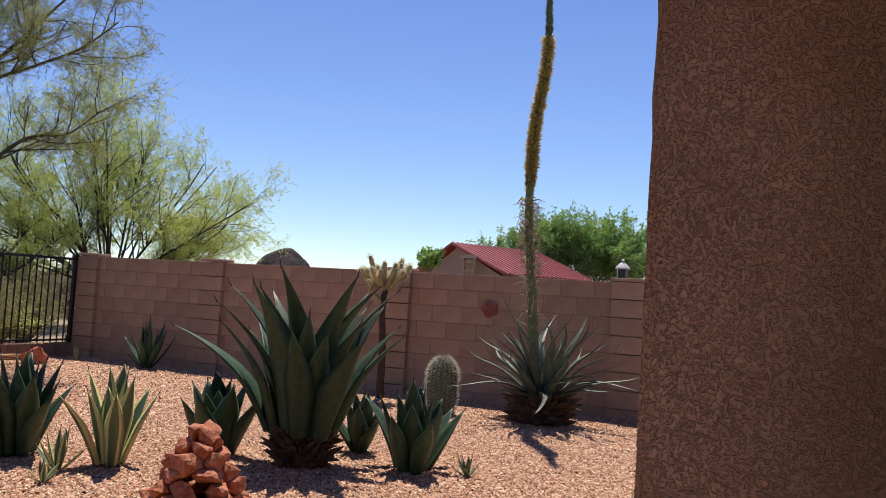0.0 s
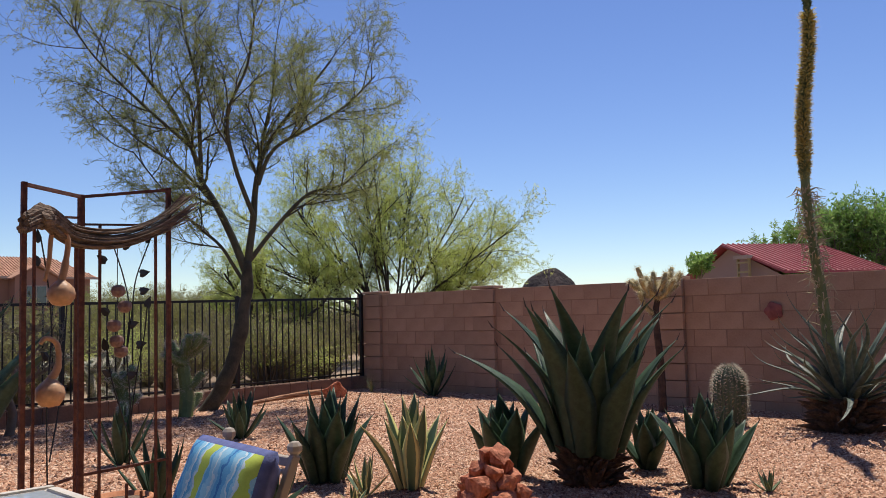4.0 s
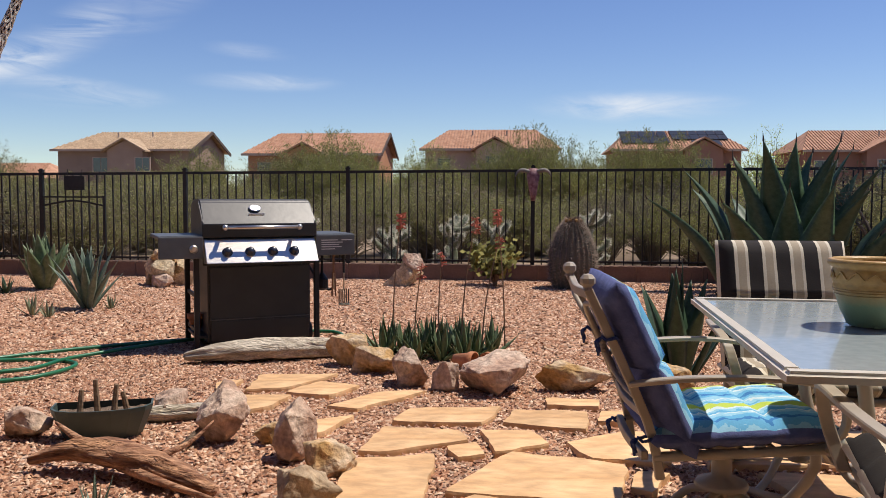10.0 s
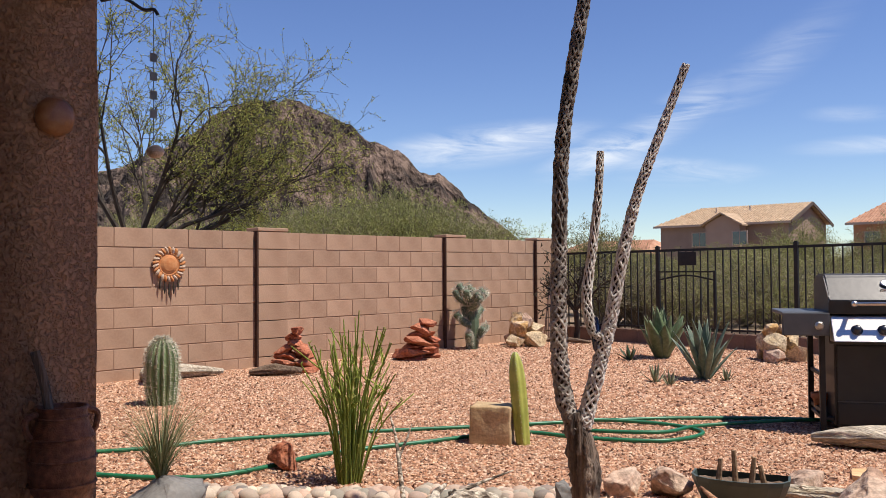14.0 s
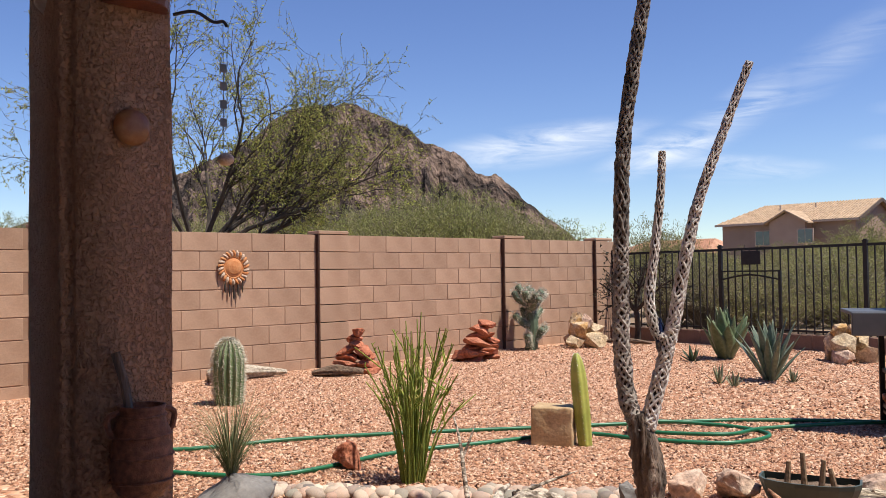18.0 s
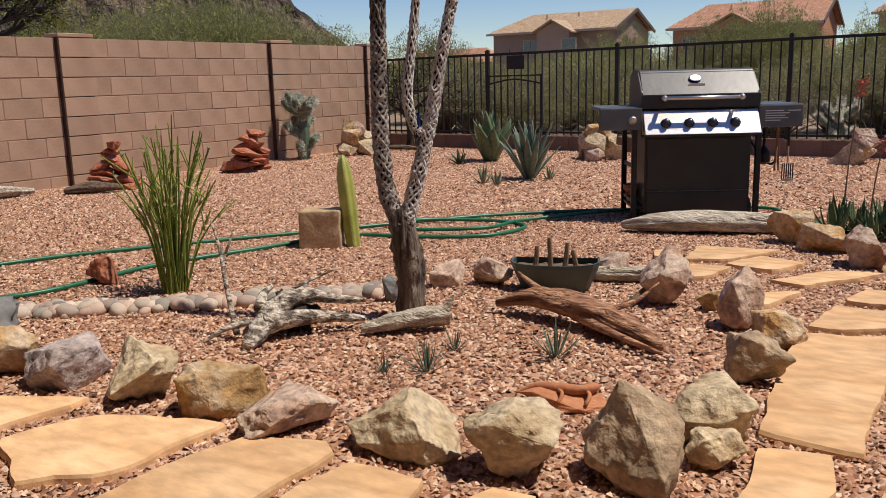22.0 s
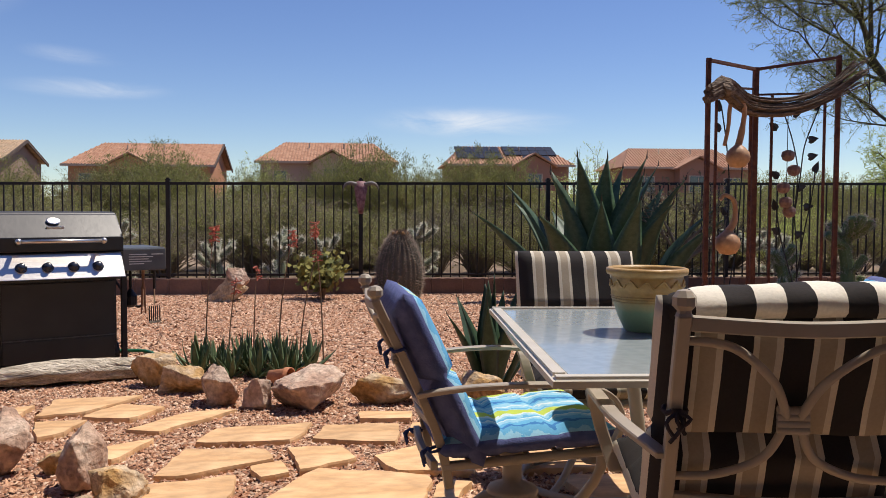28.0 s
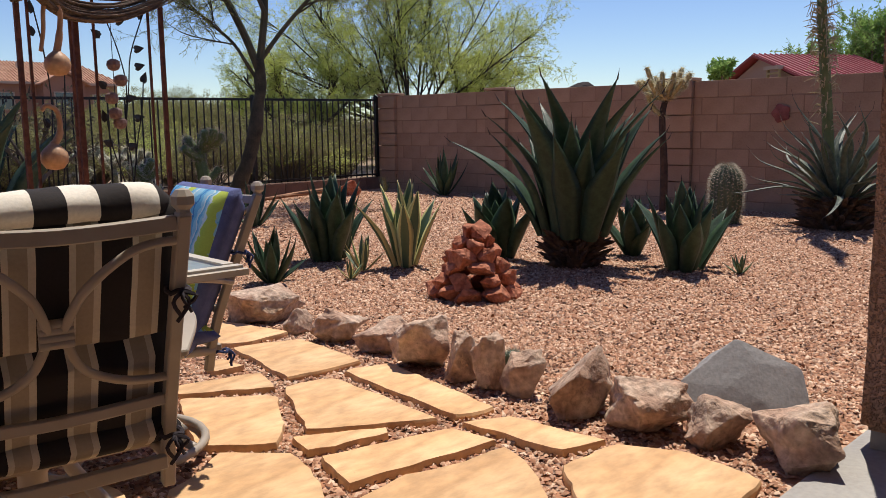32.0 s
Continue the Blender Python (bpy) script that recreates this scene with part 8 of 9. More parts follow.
for k in range(26):
    a = 2 * math.pi * k / 26
    bm = bmesh.new()
    tube(bm, curve_pts([(.012, .11 * math.cos(a), .11 * math.sin(a)), (.02, .14 * math.cos(a + .08), .14 * math.sin(a + .08)), (.012, .163 * math.cos(a + .15), .163 * math.sin(a + .15))], 3), [.012, .013, .014, .014, .013, .012, .008], 6)
    part("rim_bead", bm, M_ROPE if k % 2 else M_SUN, sf)
for k in range(5):
    bm = bmesh.new()
    y = -.09 + .045 * k
    tube(bm, [(.015, y, -.13), (.015, y, -.20 - .035 * (2 - abs(2 - k))), (.015, y, -.24 - .035 * (2 - abs(2 - k)))], [.004, .010, .003], 6)
    part("tassel", bm, M_DARKWOOD_SHADE, sf)
ht = thing("red_wall_ornament", "faded red round ornament on the shaded wall", "ornament", at=(YX1 - .012, 3.72, 1.12))
bm = bmesh.new()
lathe(bm, [(.10, 0), (.10, .015), (.075, .025), (.035, .032), (.004, .035)], 20, lambda a: 1 + .12 * math.sin(a * 5))
part("disc", bm, mat("faded_red_paint", (0.187, 0.0425, 0.0382), (0.289, 0.085, 0.068), rough=0.7, scale=15, bump=0.2), ht, at=pose(0, 0, 0, 0, -90, 0))
sc = thing("steer_skull_ornament", "painted cow skull ornament with horns on the fence", "ornament", at=(0.02, FENCE_Y - .05, 1.20))
M_BONE = mat("painted_bone", (0.145, 0.051, 0.0638), (0.306, 0.17, 0.17), rough=0.7, scale=22, bump=0.2, fine=0.2)
M_HORN = mat("grey_horn", (0.119, 0.102, 0.085), (0.204, 0.178, 0.153), rough=0.6, scale=20, bump=0.1)
bm = bmesh.new()
tube(bm, [(0, -.02, .20), (0, -.04, .12), (0, -.045, .0), (0, -.04, -.10), (0, -.03, -.19)], [.07, .085, .062, .045, .028], 12)
for v in bm.verts:
    v.co.y = v.co.y * .6
part("skull", bm, M_BONE, sc, smooth=True)
for s in (-1, 1):
    bm = bmesh.new()
    tube(bm, curve_pts([(s * .05, -.03, .17), (s * .13, -.04, .19), (s * .19, -.05, .17), (s * .22, -.06, .11)], 4), [.03, .03, .028, .027, .026, .025, .023, .02, .018, .015, .012, .008, .004], 8)
    part("horn", bm, M_HORN, sc, smooth=True)

# gate in the fence with a small sign
gt = thing("garden_gate", "low black iron gate with an arched top", "gate", at=(0, FENCE_Y - .03, 0))
for x in (-6.47, -5.62):
    rod("gate_post", (x, 0, .1), (x, 0, 1.05), .022, gt, M_BLACKIRON)
bm = bmesh.new()
tube(bm, curve_pts([(-6.47, 0, .92), (-6.05, 0, .985), (-5.62, 0, .92)], 6), .013, 6)
part("arch_rail", bm, M_BLACKIRON, gt)
rod("gate_top_rail", (-6.47, 0, 1.035), (-5.62, 0, 1.035), .014, gt, M_BLACKIRON)
rod("gate_bottom_rail", (-6.47, 0, .26), (-5.62, 0, .26), .014, gt, M_BLACKIRON)
for k in range(1, 8):
    rod("gate_bar", (-6.47 + .85 * k / 8, 0, .26), (-6.47 + .85 * k / 8, 0, .95), .008, gt, M_BLACKIRON)
sg = thing("fence_sign", "small black square sign on the fence", "sign", at=(-6.02, FENCE_Y - .045, 1.22))
bm = bmesh.new()
bm_box(bm, -.14, -.008, -.095, .14, .008, .095)
bevel_all(bm, .004)
part("plate", bm, M_BLACKIRON, sg)
rod("hanger", (-.1, .01, .08), (-.1, .02, .18), .004, sg, M_BLACKIRON)
rod("hanger", (.1, .01, .08), (.1, .02, .18), .004, sg, M_BLACKIRON)

# ornaments on the left-hand column, which faces the garden side
CX = -2.76
jg = thing("clay_jug", "dark brown patterned clay jug hung on the column", "jug", at=(CX + .075, .52, .585))
M_JUG = mat("brown_patterned_clay", (0.111, 0.0382, 0.0187), (0.23, 0.0935, 0.0467), rough=0.6, scale=45, bump=0.4, fine=0.25, fscale=60)
bm = bmesh.new()
lathe(bm, [(.06, -.15), (.082, -.12), (.09, -.06), (.086, 0), (.08, .02), (.084, .035), (.072, .06), (.066, .10), (.07, .115), (.06, .115), (.055, .05), (.06, -.1)], 24)
part("body", bm, M_JUG, jg, smooth=True)
for z in (-.10, -.03, .03, .085):
    bm = bmesh.new()
    rr0 = {-.10: .0895, -.03: .0905, .03: .0845, .085: .0695}[z]
    tube(bm, [(math.cos(6.2832 * k / 24) * rr0, math.sin(6.2832 * k / 24) * rr0, z) for k in range(25)], .0035, 5, cap=False)
    part("raised_band", bm, M_JUG, jg)
for s in (-1, 1):
    bm = bmesh.new()
    tube(bm, curve_pts([(0, s * .068, .10), (0, s * .10, .085), (0, s * .095, .045), (0, s * .08, .03)], 4), .009, 7)
    part("handle", bm, M_JUG, jg)
bm = bmesh.new()
tube(bm, curve_pts([(-.02, -.02, .02), (-.03, -.035, .16), (-.045, -.06, .27)], 3), .014, 8)
part("stick", bm, M_BARK, jg)
dk = thing("clay_disc", "round glazed clay disc on the column", "ornament", at=(CX + .004, .52, 1.53))
bm = bmesh.new()
lathe(bm, [(.056, 0), (.058, .012), (.045, .03), (.02, .036), (.004, .036)], 24)
part("disc", bm, mat("ochre_brown_glaze", (0.204, 0.0765, 0.0255), (0.306, 0.145, 0.0595), rough=0.4, scale=25, bump=0.1), dk, at=pose(0, 0, 0, 0, 90, 0), smooth=True)
ln = thing("wall_sconce", "dark red wall pot near the top of the column", "ornament", at=(CX + .01, .53, 1.90))
bm = bmesh.new()
lathe(bm, [(.10, -.005), (.105, .015), (.095, .02), (.09, .16), (.1, .2)], 20)
for v in bm.verts:
    v.co.x = max(0, v.co.x)
part("pot", bm, mat("dark_red_glaze", (0.102, 0.0255, 0.0153), (0.162, 0.051, 0.0255), rough=0.35, scale=20, bump=0.1), ln)
ps = thing("wall_pocket", "small cream wall vase on the column", "ornament", at=(-2.94, .33, 1.93))
bm = bmesh.new()
lathe(bm, [(.004, -.05), (.03, -.02), (.042, .03), (.04, .12)], 14)
part("vase", bm, M_ROPE, ps)
wc = thing("wind_chime", "shell wind chime on a butterfly bracket", "wind chime", at=(CX + .0, .68, 1.86))
bm = bmesh.new()
tube(bm, curve_pts([(-.05, 0, .06), (-.02, .06, .075), (-.01, .12, .05), (0, .15, .055), (0, .165, .04)], 4), .006, 6)
part("bracket", bm, M_BLACKIRON, wc)
bm = bmesh.new()
tube(bm, [(0, .15, .05), (0, .15, -.42)], .001, 4)
part("cord", bm, M_BLACKIRON, wc)
M_CAPIZ = mat("pale_shell", (0.255, 0.264, 0.272), (0.34, 0.34, 0.34), rough=0.3, bump=0, trans=.5)
for k, z in enumerate((-.10, -.16, -.22, -.28)):
    bm = bmesh.new()
    bm_box(bm, -.0015, .138, z - .014, .0015, .162, z + .014)
    part("shell_plate", bm, M_CAPIZ, wc)
bm = bmesh.new()
bmesh.ops.create_icosphere(bm, subdivisions=2, radius=.028)
for v in bm.verts:
    v.co.z *= .8
    v.co += v.co * .25 * noise.noise(v.co * 30)
part("seashell", bm, M_ROPE, wc, at=(0, .155, -.40), smooth=True)

# white garden lantern standing on the neighbour's side of the wall
lt = thing("garden_lantern", "white garden lantern beyond the block wall", "lantern", at=(10.06, 2.20, 1.56))
M_WHITEP = mat("white_lantern_paint", (0.527, 0.51, 0.476), (0.595, 0.578, 0.544), rough=0.5, scale=10, bump=0.05)
bm = bmesh.new()
lathe(bm, [(.05, -.62), (.05, -.02), (.075, .0), (.075, .012)], 12)
part("post", bm, M_WHITEP, lt)
bm = bmesh.new()
lathe(bm, [(.06, .012), (.066, .12)], 8)
part("glass", bm, M_GLASSDARK, lt)
bm = bmesh.new()
lathe(bm, [(.09, .12), (.085, .135), (.05, .175), (.02, .195), (.015, .21), (.02, .225), (.004, .24)], 12)
part("cap", bm, M_WHITEP, lt)


# ---- trees and desert brush ----
class Soup:
    """Collects faces of one mesh quickly."""

    def __init__(self):
        self.v, self.f = [], []

    def limb(self, a, b, ra, rb, seg=4):
        d = (b - a)
        if d.length < 1e-6:
            return
        d.normalize()
        s = d.orthogonal().normalized()
        t = d.cross(s)
        n = len(self.v)
        for p, q in ((a, ra), (b, rb)):
            for k in range(seg):
                ang = 2 * math.pi * k / seg
                self.v.append(p + (s * math.cos(ang) + t * math.sin(ang)) * q)
        for k in range(seg):
            self.f.append((n + k, n + (k + 1) % seg, n + seg + (k + 1) % seg, n + seg + k))

    def leaf(self, c, d, size, wide, r):
        s = d.cross(Vector((r.gauss(0, 1), r.gauss(0, 1), r.gauss(0, 1))))
        s = s.normalized() * size * wide if s.length > 1e-6 else Vector((size * wide, 0, 0))
        n = len(self.v)
        self.v += [c - s * .6, c + d * size * .5 + s, c + d * size]
        self.f.append((n, n + 1, n + 2))

    def mesh(self, name, material, smooth=False):
        me = bpy.data.meshes.new(name)
        me.from_pydata([tuple(p) for p in self.v], [], self.f)
        me.materials.append(material)
        if smooth:
            me.polygons.foreach_set("use_smooth", [True] * len(me.polygons))
        return me


def branch(wood, leaves, r, p, d, length, rad, level, spec):
    """One limb bending on its way, with children along it and leaves on the last ones."""
    seg = spec["seg"][level]
    step = length / seg
    pts = [p.copy()]
    for i in range(seg):
        jit = Vector((r.gauss(0, 1), r.gauss(0, 1), r.gauss(0, 1))) * spec["bend"][level]
        d = (d + jit + Vector((0, 0, spec["up"][level]))).normalized()
        q = p + d * step
        r0, r1 = rad * (1 - .65 * i / seg), rad * (1 - .65 * (i + 1) / seg)
        (leaves if level >= spec.get("green", 9) else wood).limb(p, q, max(r0, .0026), max(r1, .0018), spec["sides"][level])
        last = level == len(spec["kids"])
        if last:
            for _ in range(spec["leaves"]):
                c = p.lerp(q, r.random())
                ld = (d * .5 + Vector((r.gauss(0, 1), r.gauss(0, 1), r.gauss(0, 1) - spec.get("droop", 0)))).normalized()
                leaves.leaf(c, ld, spec["size"] * r.uniform(.6, 1.3), spec["wide"], r)
        p = q
        pts.append(p.copy())
    if level < len(spec["kids"]):
        for k in range(spec["kids"][level]):
            t = r.uniform(spec["from"][level], 1.0)
            f = t * seg
            i = min(int(f), seg - 1)
            c = pts[i].lerp(pts[i + 1], f - i)
            a = r.uniform(0, 6.283)
            o = d.orthogonal().normalized()
            o = (o * math.cos(a) + d.cross(o) * math.sin(a)).normalized()
            sp = spec["spread"][level]
            nd = (d * (1 - sp) + o * sp).normalized()
            branch(wood, leaves, r, c, nd, length * spec["shrink"][level] * r.uniform(.7, 1.15), rad * (1 - .6 * t) * .62, level + 1, spec)


M_LEAF_OLIVE = palette("palo_verde_leaves", [(0.30, 0.34, 0.11), (0.40, 0.42, 0.15), (0.21, 0.245, 0.08), (0.42, 0.39, 0.15)], bump=0, thin=0.5)
M_LEAF_BRIGHT = palette("mesquite_leaves", [(0.51, 0.58, 0.15), (0.60, 0.65, 0.22), (0.40, 0.48, 0.10), (0.66, 0.67, 0.29)], bump=0, thin=0.58)
M_LEAF_DARK = palette("citrus_leaves", [(0.17, 0.306, 0.068), (0.272, 0.425, 0.111), (0.374, 0.51, 0.17)], bump=0, thin=0.45)
M_LEAF_GREY = palette("creosote_leaves", [(0.245, 0.235, 0.09), (0.31, 0.29, 0.12), (0.18, 0.18, 0.07), (0.365, 0.33, 0.16)], bump=0, thin=0.35)
M_LEAF_BUSH = palette("olive_bush_leaves", [(0.245, 0.25, 0.08), (0.32, 0.315, 0.11), (0.18, 0.19, 0.062), (0.37, 0.34, 0.14)], bump=0, thin=0.4)
M_LEAF_DRY = palette("dry_brush_leaves", [(0.17, 0.145, 0.085), (0.238, 0.204, 0.119), (0.128, 0.119, 0.0595)], bump=0, thin=0.3)
M_TWIG = mat("grey_twig", (0.16, 0.125, 0.09), (0.26, 0.21, 0.155), rough=0.95, scale=4, bump=0)
M_DARKBARK = mat("dark_bark", (0.0382, 0.0289, 0.0221), (0.0723, 0.0561, 0.0425), rough=0.95, scale=6, bump=0.3)
M_TRUNK = mat("palo_verde_bark", (0.0425, 0.0391, 0.0221), (0.0935, 0.0782, 0.0476), rough=0.9, scale=6, bump=0.6, bscale=20, fine=0.25, dist=0.012)


def tree(name, x, y, label, seed, spec, limbs, trunk, leafmat, barkmat=None, category="tree"):
    """trunk: points and radii; limbs: (start height index, direction, length, radius)."""
    r = random.Random(seed)
    th = thing(name, label, category, at=(x, y, 0))
    bm = bmesh.new()
    pts = curve_pts(trunk[0], 5)
    tube(bm, pts, [trunk[1] + (trunk[2] - trunk[1]) * i / (len(pts) - 1) for i in range(len(pts))], 12)
    for v in bm.verts:
        v.co += Vector((noise.noise(v.co * 5), noise.noise(v.co * 5 + Vector((9, 0, 0))), 0)) * trunk[1] * .25
    part("trunk", bm, barkmat or M_TRUNK, th, smooth=True)
    wood, leaves = Soup(), Soup()
    for t, d, ln, rad in limbs:
        branch(wood, leaves, r, along(pts, t), Vector(d).normalized(), ln, rad, 0, spec)
    part("branch_frame", wood.mesh("branch_frame", barkmat or M_TRUNK), None, th)
    o = part("crown", leaves.mesh("crown", leafmat), None, th)
    o["kind"] = "stuff"
    return th


PV = dict(seg=[6, 6, 5, 4], bend=[.09, .13, .18, .22], up=[.02, .03, .0, -.05], sides=[7, 6, 4, 3], kids=[0, 7, 7], spread=[.4, .42, .5], shrink=[.6, .56, .6], leaves=3, size=.06, wide=.10, droop=.2, green=3)
PV["from"] = [.2, .15, .1]
M_PV_TWIG = mat("palo_verde_twig", (0.055, 0.05, 0.028), (0.10, 0.09, 0.05), rough=0.9, scale=4, bump=0)
pv = thing("palo_verde_tree", "palo verde tree with a dark mottled trunk and feathery olive crown", "tree", at=(6.40, 9.90, 0))
rt = random.Random(3)
bm = bmesh.new()
pts = curve_pts([(-.02, .01, -.1), (.14, -.08, .15), (.31, -.19, .57), (.41, -.25, 1.02), (.475, -.297, 1.56), (.485, -.303, 1.95)], 6)
tube(bm, pts, [.115 - .048 * i / (len(pts) - 1) for i in range(len(pts))], 14)
for v in bm.verts:
    v.co += Vector((noise.noise(v.co * 5), noise.noise(v.co * 5 + Vector((9, 0, 0))), 0)) * .03
part("trunk", bm, M_TRUNK, pv, smooth=True)
# main limbs: sideways in the plane of the crown, height; the last number leans each one towards or away from the patio
PV_LIMBS = (([(.56, 1.80), (.39, 2.26), (.17, 2.73), (-.01, 3.04), (-.11, 3.43), (-.36, 3.97), (-.65, 4.36), (-1.02, 4.82)], .056, .15),
            ([(.54, 1.66), (.41, 1.87), (.23, 2.15), (-.03, 2.38), (-.25, 2.58), (-.55, 2.95), (-.85, 3.35)], .028, -.45),
            ([(.57, 1.86), (.66, 2.49), (.69, 2.88), (.76, 3.27), (.93, 3.66), (1.34, 4.22), (1.76, 4.79)], .054, .1),
            ([(.57, 1.90), (.89, 2.33), (1.30, 2.79), (1.54, 2.95), (1.94, 3.06), (2.30, 3.42)], .036, .5),
            ([(-.01, 3.04), (-.03, 3.66), (-.05, 4.21), (-.19, 4.83), (-.26, 5.23)], .032, -.3), ([(.72, 2.96), (.92, 3.43), (1.41, 3.74), (1.90, 4.06), (2.30, 4.47)], .030, -.3),
            ([(.66, 2.53), (.41, 3.19), (.32, 3.82), (.57, 4.45), (.66, 5.09)], .034, -.55), ([(.17, 2.73), (-.30, 3.25), (-.85, 3.65), (-1.40, 4.20)], .026, .5),
            ([(.70, 2.95), (.85, 3.80), (1.00, 4.50), (1.05, 5.2)], .028, .6), ([(-.11, 3.43), (-.70, 3.95), (-1.30, 4.55), (-1.6, 5.0)], .024, -.2))
wood, leaves = Soup(), Soup()
along_dir, out_dir = Vector((.848, -.53, 0)), Vector((.53, .848, 0))
for line, rad, lean in PV_LIMBS:
    q = curve_pts([along_dir * a + out_dir * (lean * (z - 1.8) * .42) + Vector((0, 0, z)) for a, z in line], 5)
    n = len(q)
    for i in range(n - 1):
        wood.limb(q[i], q[i + 1], rad * (1 - .75 * i / n), rad * (1 - .75 * (i + 1) / n), 8)
    for k in range(12):
        f = .26 + .74 * (k + rt.random()) / 12
        i = min(int(f * (n - 1)), n - 2)
        c, d = q[i].lerp(q[i + 1], f * (n - 1) - i), (q[i + 1] - q[i]).normalized()
        o = Vector((rt.gauss(0, 1), rt.gauss(0, 1), rt.gauss(.2, .7))).normalized()
        branch(wood, leaves, rt, c, (d * .55 + o * .6).normalized(), rt.uniform(.65, 1.1), max(.008, rad * (1 - .75 * f) * .55), 1, PV)
part("branch_frame", wood.mesh("branch_frame", M_PV_TWIG), None, pv)
o = part("crown", leaves.mesh("crown", M_LEAF_OLIVE), None, pv)
o["kind"] = "stuff"
MQ = dict(seg=[7, 5, 4, 3], bend=[.07, .13, .18, .2], up=[.02, .02, .01, .0], sides=[6, 4, 3, 3], kids=[10, 7, 6], spread=[.38, .46, .5], shrink=[.33, .56, .55], leaves=3, size=.095, wide=.12, droop=.15, green=3)
MQ["from"] = [.25, .15, .1]
rm = random.Random(17)
MQ_LIMBS = []
for k in range(27):
    a = -1.25 + 2.5 * ((k * .618) % 1.0) + rm.uniform(-.06, .06)        # lean to the side
    top = 3.45 + 1.35 * math.cos(a * .9) - .25 * a
    back = rm.uniform(-.75, .75)
    side = Vector((.698, -.716, 0)) * math.sin(a) + Vector((.716, .698, 0)) * back * .6 + Vector((0, 0, max(.22, math.cos(a))))
    MQ_LIMBS.append((1.0, side, top * rm.uniform(.72, 1.0), .036))
tree("mesquite_tree", 16.0, 15.6, "airy bright green mesquite tree behind the wall corner", 8, MQ, MQ_LIMBS,
     ([(0, 0, -.1), (-.15, .12, .4), (-.30, .28, .8)], .16, .13), M_LEAF_BRIGHT, M_DARKBARK)
tree("mesquite_tree", 12.9, 17.0, "bright green mesquite bush behind the fence", 9, MQ,
     [(1.0, (math.cos(a), math.sin(a), z), 2.1, .06) for a, z in ((0, .6), (1.0, 1.2), (2.0, .5), (3.0, .9), (4.0, 1.0), (5.0, .5), (5.8, 1.2))],
     ([(0, 0, -.1), (.05, 0, .3), (0, .05, .6)], .16, .12), M_LEAF_BRIGHT, M_DARKBARK)
LT = dict(seg=[6, 5, 4, 4], bend=[.09, .15, .2, .2], up=[.05, .05, .03, .0], sides=[6, 4, 3, 3], kids=[7, 6, 6], spread=[.36, .45, .5], shrink=[.54, .56, .55], leaves=3, size=.05, wide=.24, droop=.0)
LT["from"] = [.3, .2, .15]
tree("mesquite_tree", -11.9, 4.9, "sparse mesquite with dark branches behind the block wall", 14, LT,
     [(1.0, (math.cos(a), math.sin(a), z), ln, .042) for a, z, ln in ((1.13, .40, 2.7), (1.3, .85, 2.6), (.9, .6, 2.5), (1.5, .25, 2.4), (1.0, 1.5, 2.2), (.5, 1.1, 2.3), (2.2, 1.2, 2.3), (3.6, 1.0, 2.3), (4.6, 1.1, 2.5), (5.4, 1.2, 2.5), (0, 1.4, 2.3), (4.2, .6, 2.3))],
     ([(0, 0, -.1), (0.128, 0.085, 0.51), (.25, .2, 1.3)], .14, .09), palette("spring_leaves", [(0.30, 0.34, 0.07), (0.42, 0.43, 0.11), (0.20, 0.22, 0.05), (0.46, 0.38, 0.12)], bump=0, thin=0.4), M_DARKBARK)
CT = dict(seg=[5, 4, 3], bend=[.12, .18, .2], up=[.16, .10, .05], sides=[5, 4, 3], kids=[9, 8], spread=[.40, .5], shrink=[.5, .45], leaves=6, size=.16, wide=.24, droop=.1)
CT["from"] = [.2, .1]
for k, (x, y, s, h) in enumerate(((32.6, 11.2, 2.0, 1.5), (33.2, 9.9, 2.4, 1.6), (33.6, 8.6, 2.5, 1.7), (33.9, 7.3, 2.3, 1.5))):
    tree("leafy_tree", x, y, "fresh green leafy tree in the neighbour's garden", 20 + k, CT,
         [(1.0, (math.cos(a), math.sin(a), z), s, .06) for a, z in ((0, 1.3), (1.2, 2), (2.5, 1.3), (3.6, 2), (4.8, 1.3), (5.6, 3), (1.9, 4), (4.2, 4), (.6, .7), (3.1, .7), (4.3, .7))], ([(0, 0, -.1), (0, 0, h * .6), (0, 0, h)], .12, .1), M_LEAF_DARK, M_TWIG)
ST = dict(CT, size=.085, leaves=6, kids=[6, 5])
tree("leafy_tree", 14.75, 6.9, "small dark green tree top showing over the wall", 25, ST, [(1.0, (math.cos(a), math.sin(a), .9), .36, .02) for a in (0, 1.3, 2.6, 3.9, 5.2)], ([(0, 0, -.1), (0, 0, 1.0), (0, 0, 1.68)], .05, .03), M_LEAF_DARK, M_TWIG)
# dead bush in the wall corner
DB = dict(seg=[4, 4, 3], bend=[.2, .25, .3], up=[.05, .02, .0], sides=[5, 4, 3], kids=[5, 5], spread=[.45, .55], shrink=[.6, .6], leaves=2, size=.06, wide=.3, droop=0)
DB["from"] = [.2, .1]
tree("dead_bush", -7.6, 10.0, "dark bare bush in the wall corner", 31, DB, [(1.0, (math.cos(a), math.sin(a) * .4, 1.3), .7, .03) for a in (0, 1.2, 2.4, 3.6, 4.8)], ([(0, 0, -.05), (0.0425, 0, 0.255), (0, 0, 0.468)], .05, .04), palette("withered_leaves", [(0.0425, 0.0382, 0.0255), (0.0765, 0.068, 0.0425)], bump=0), M_DARKWOOD_SHADE, "bush")
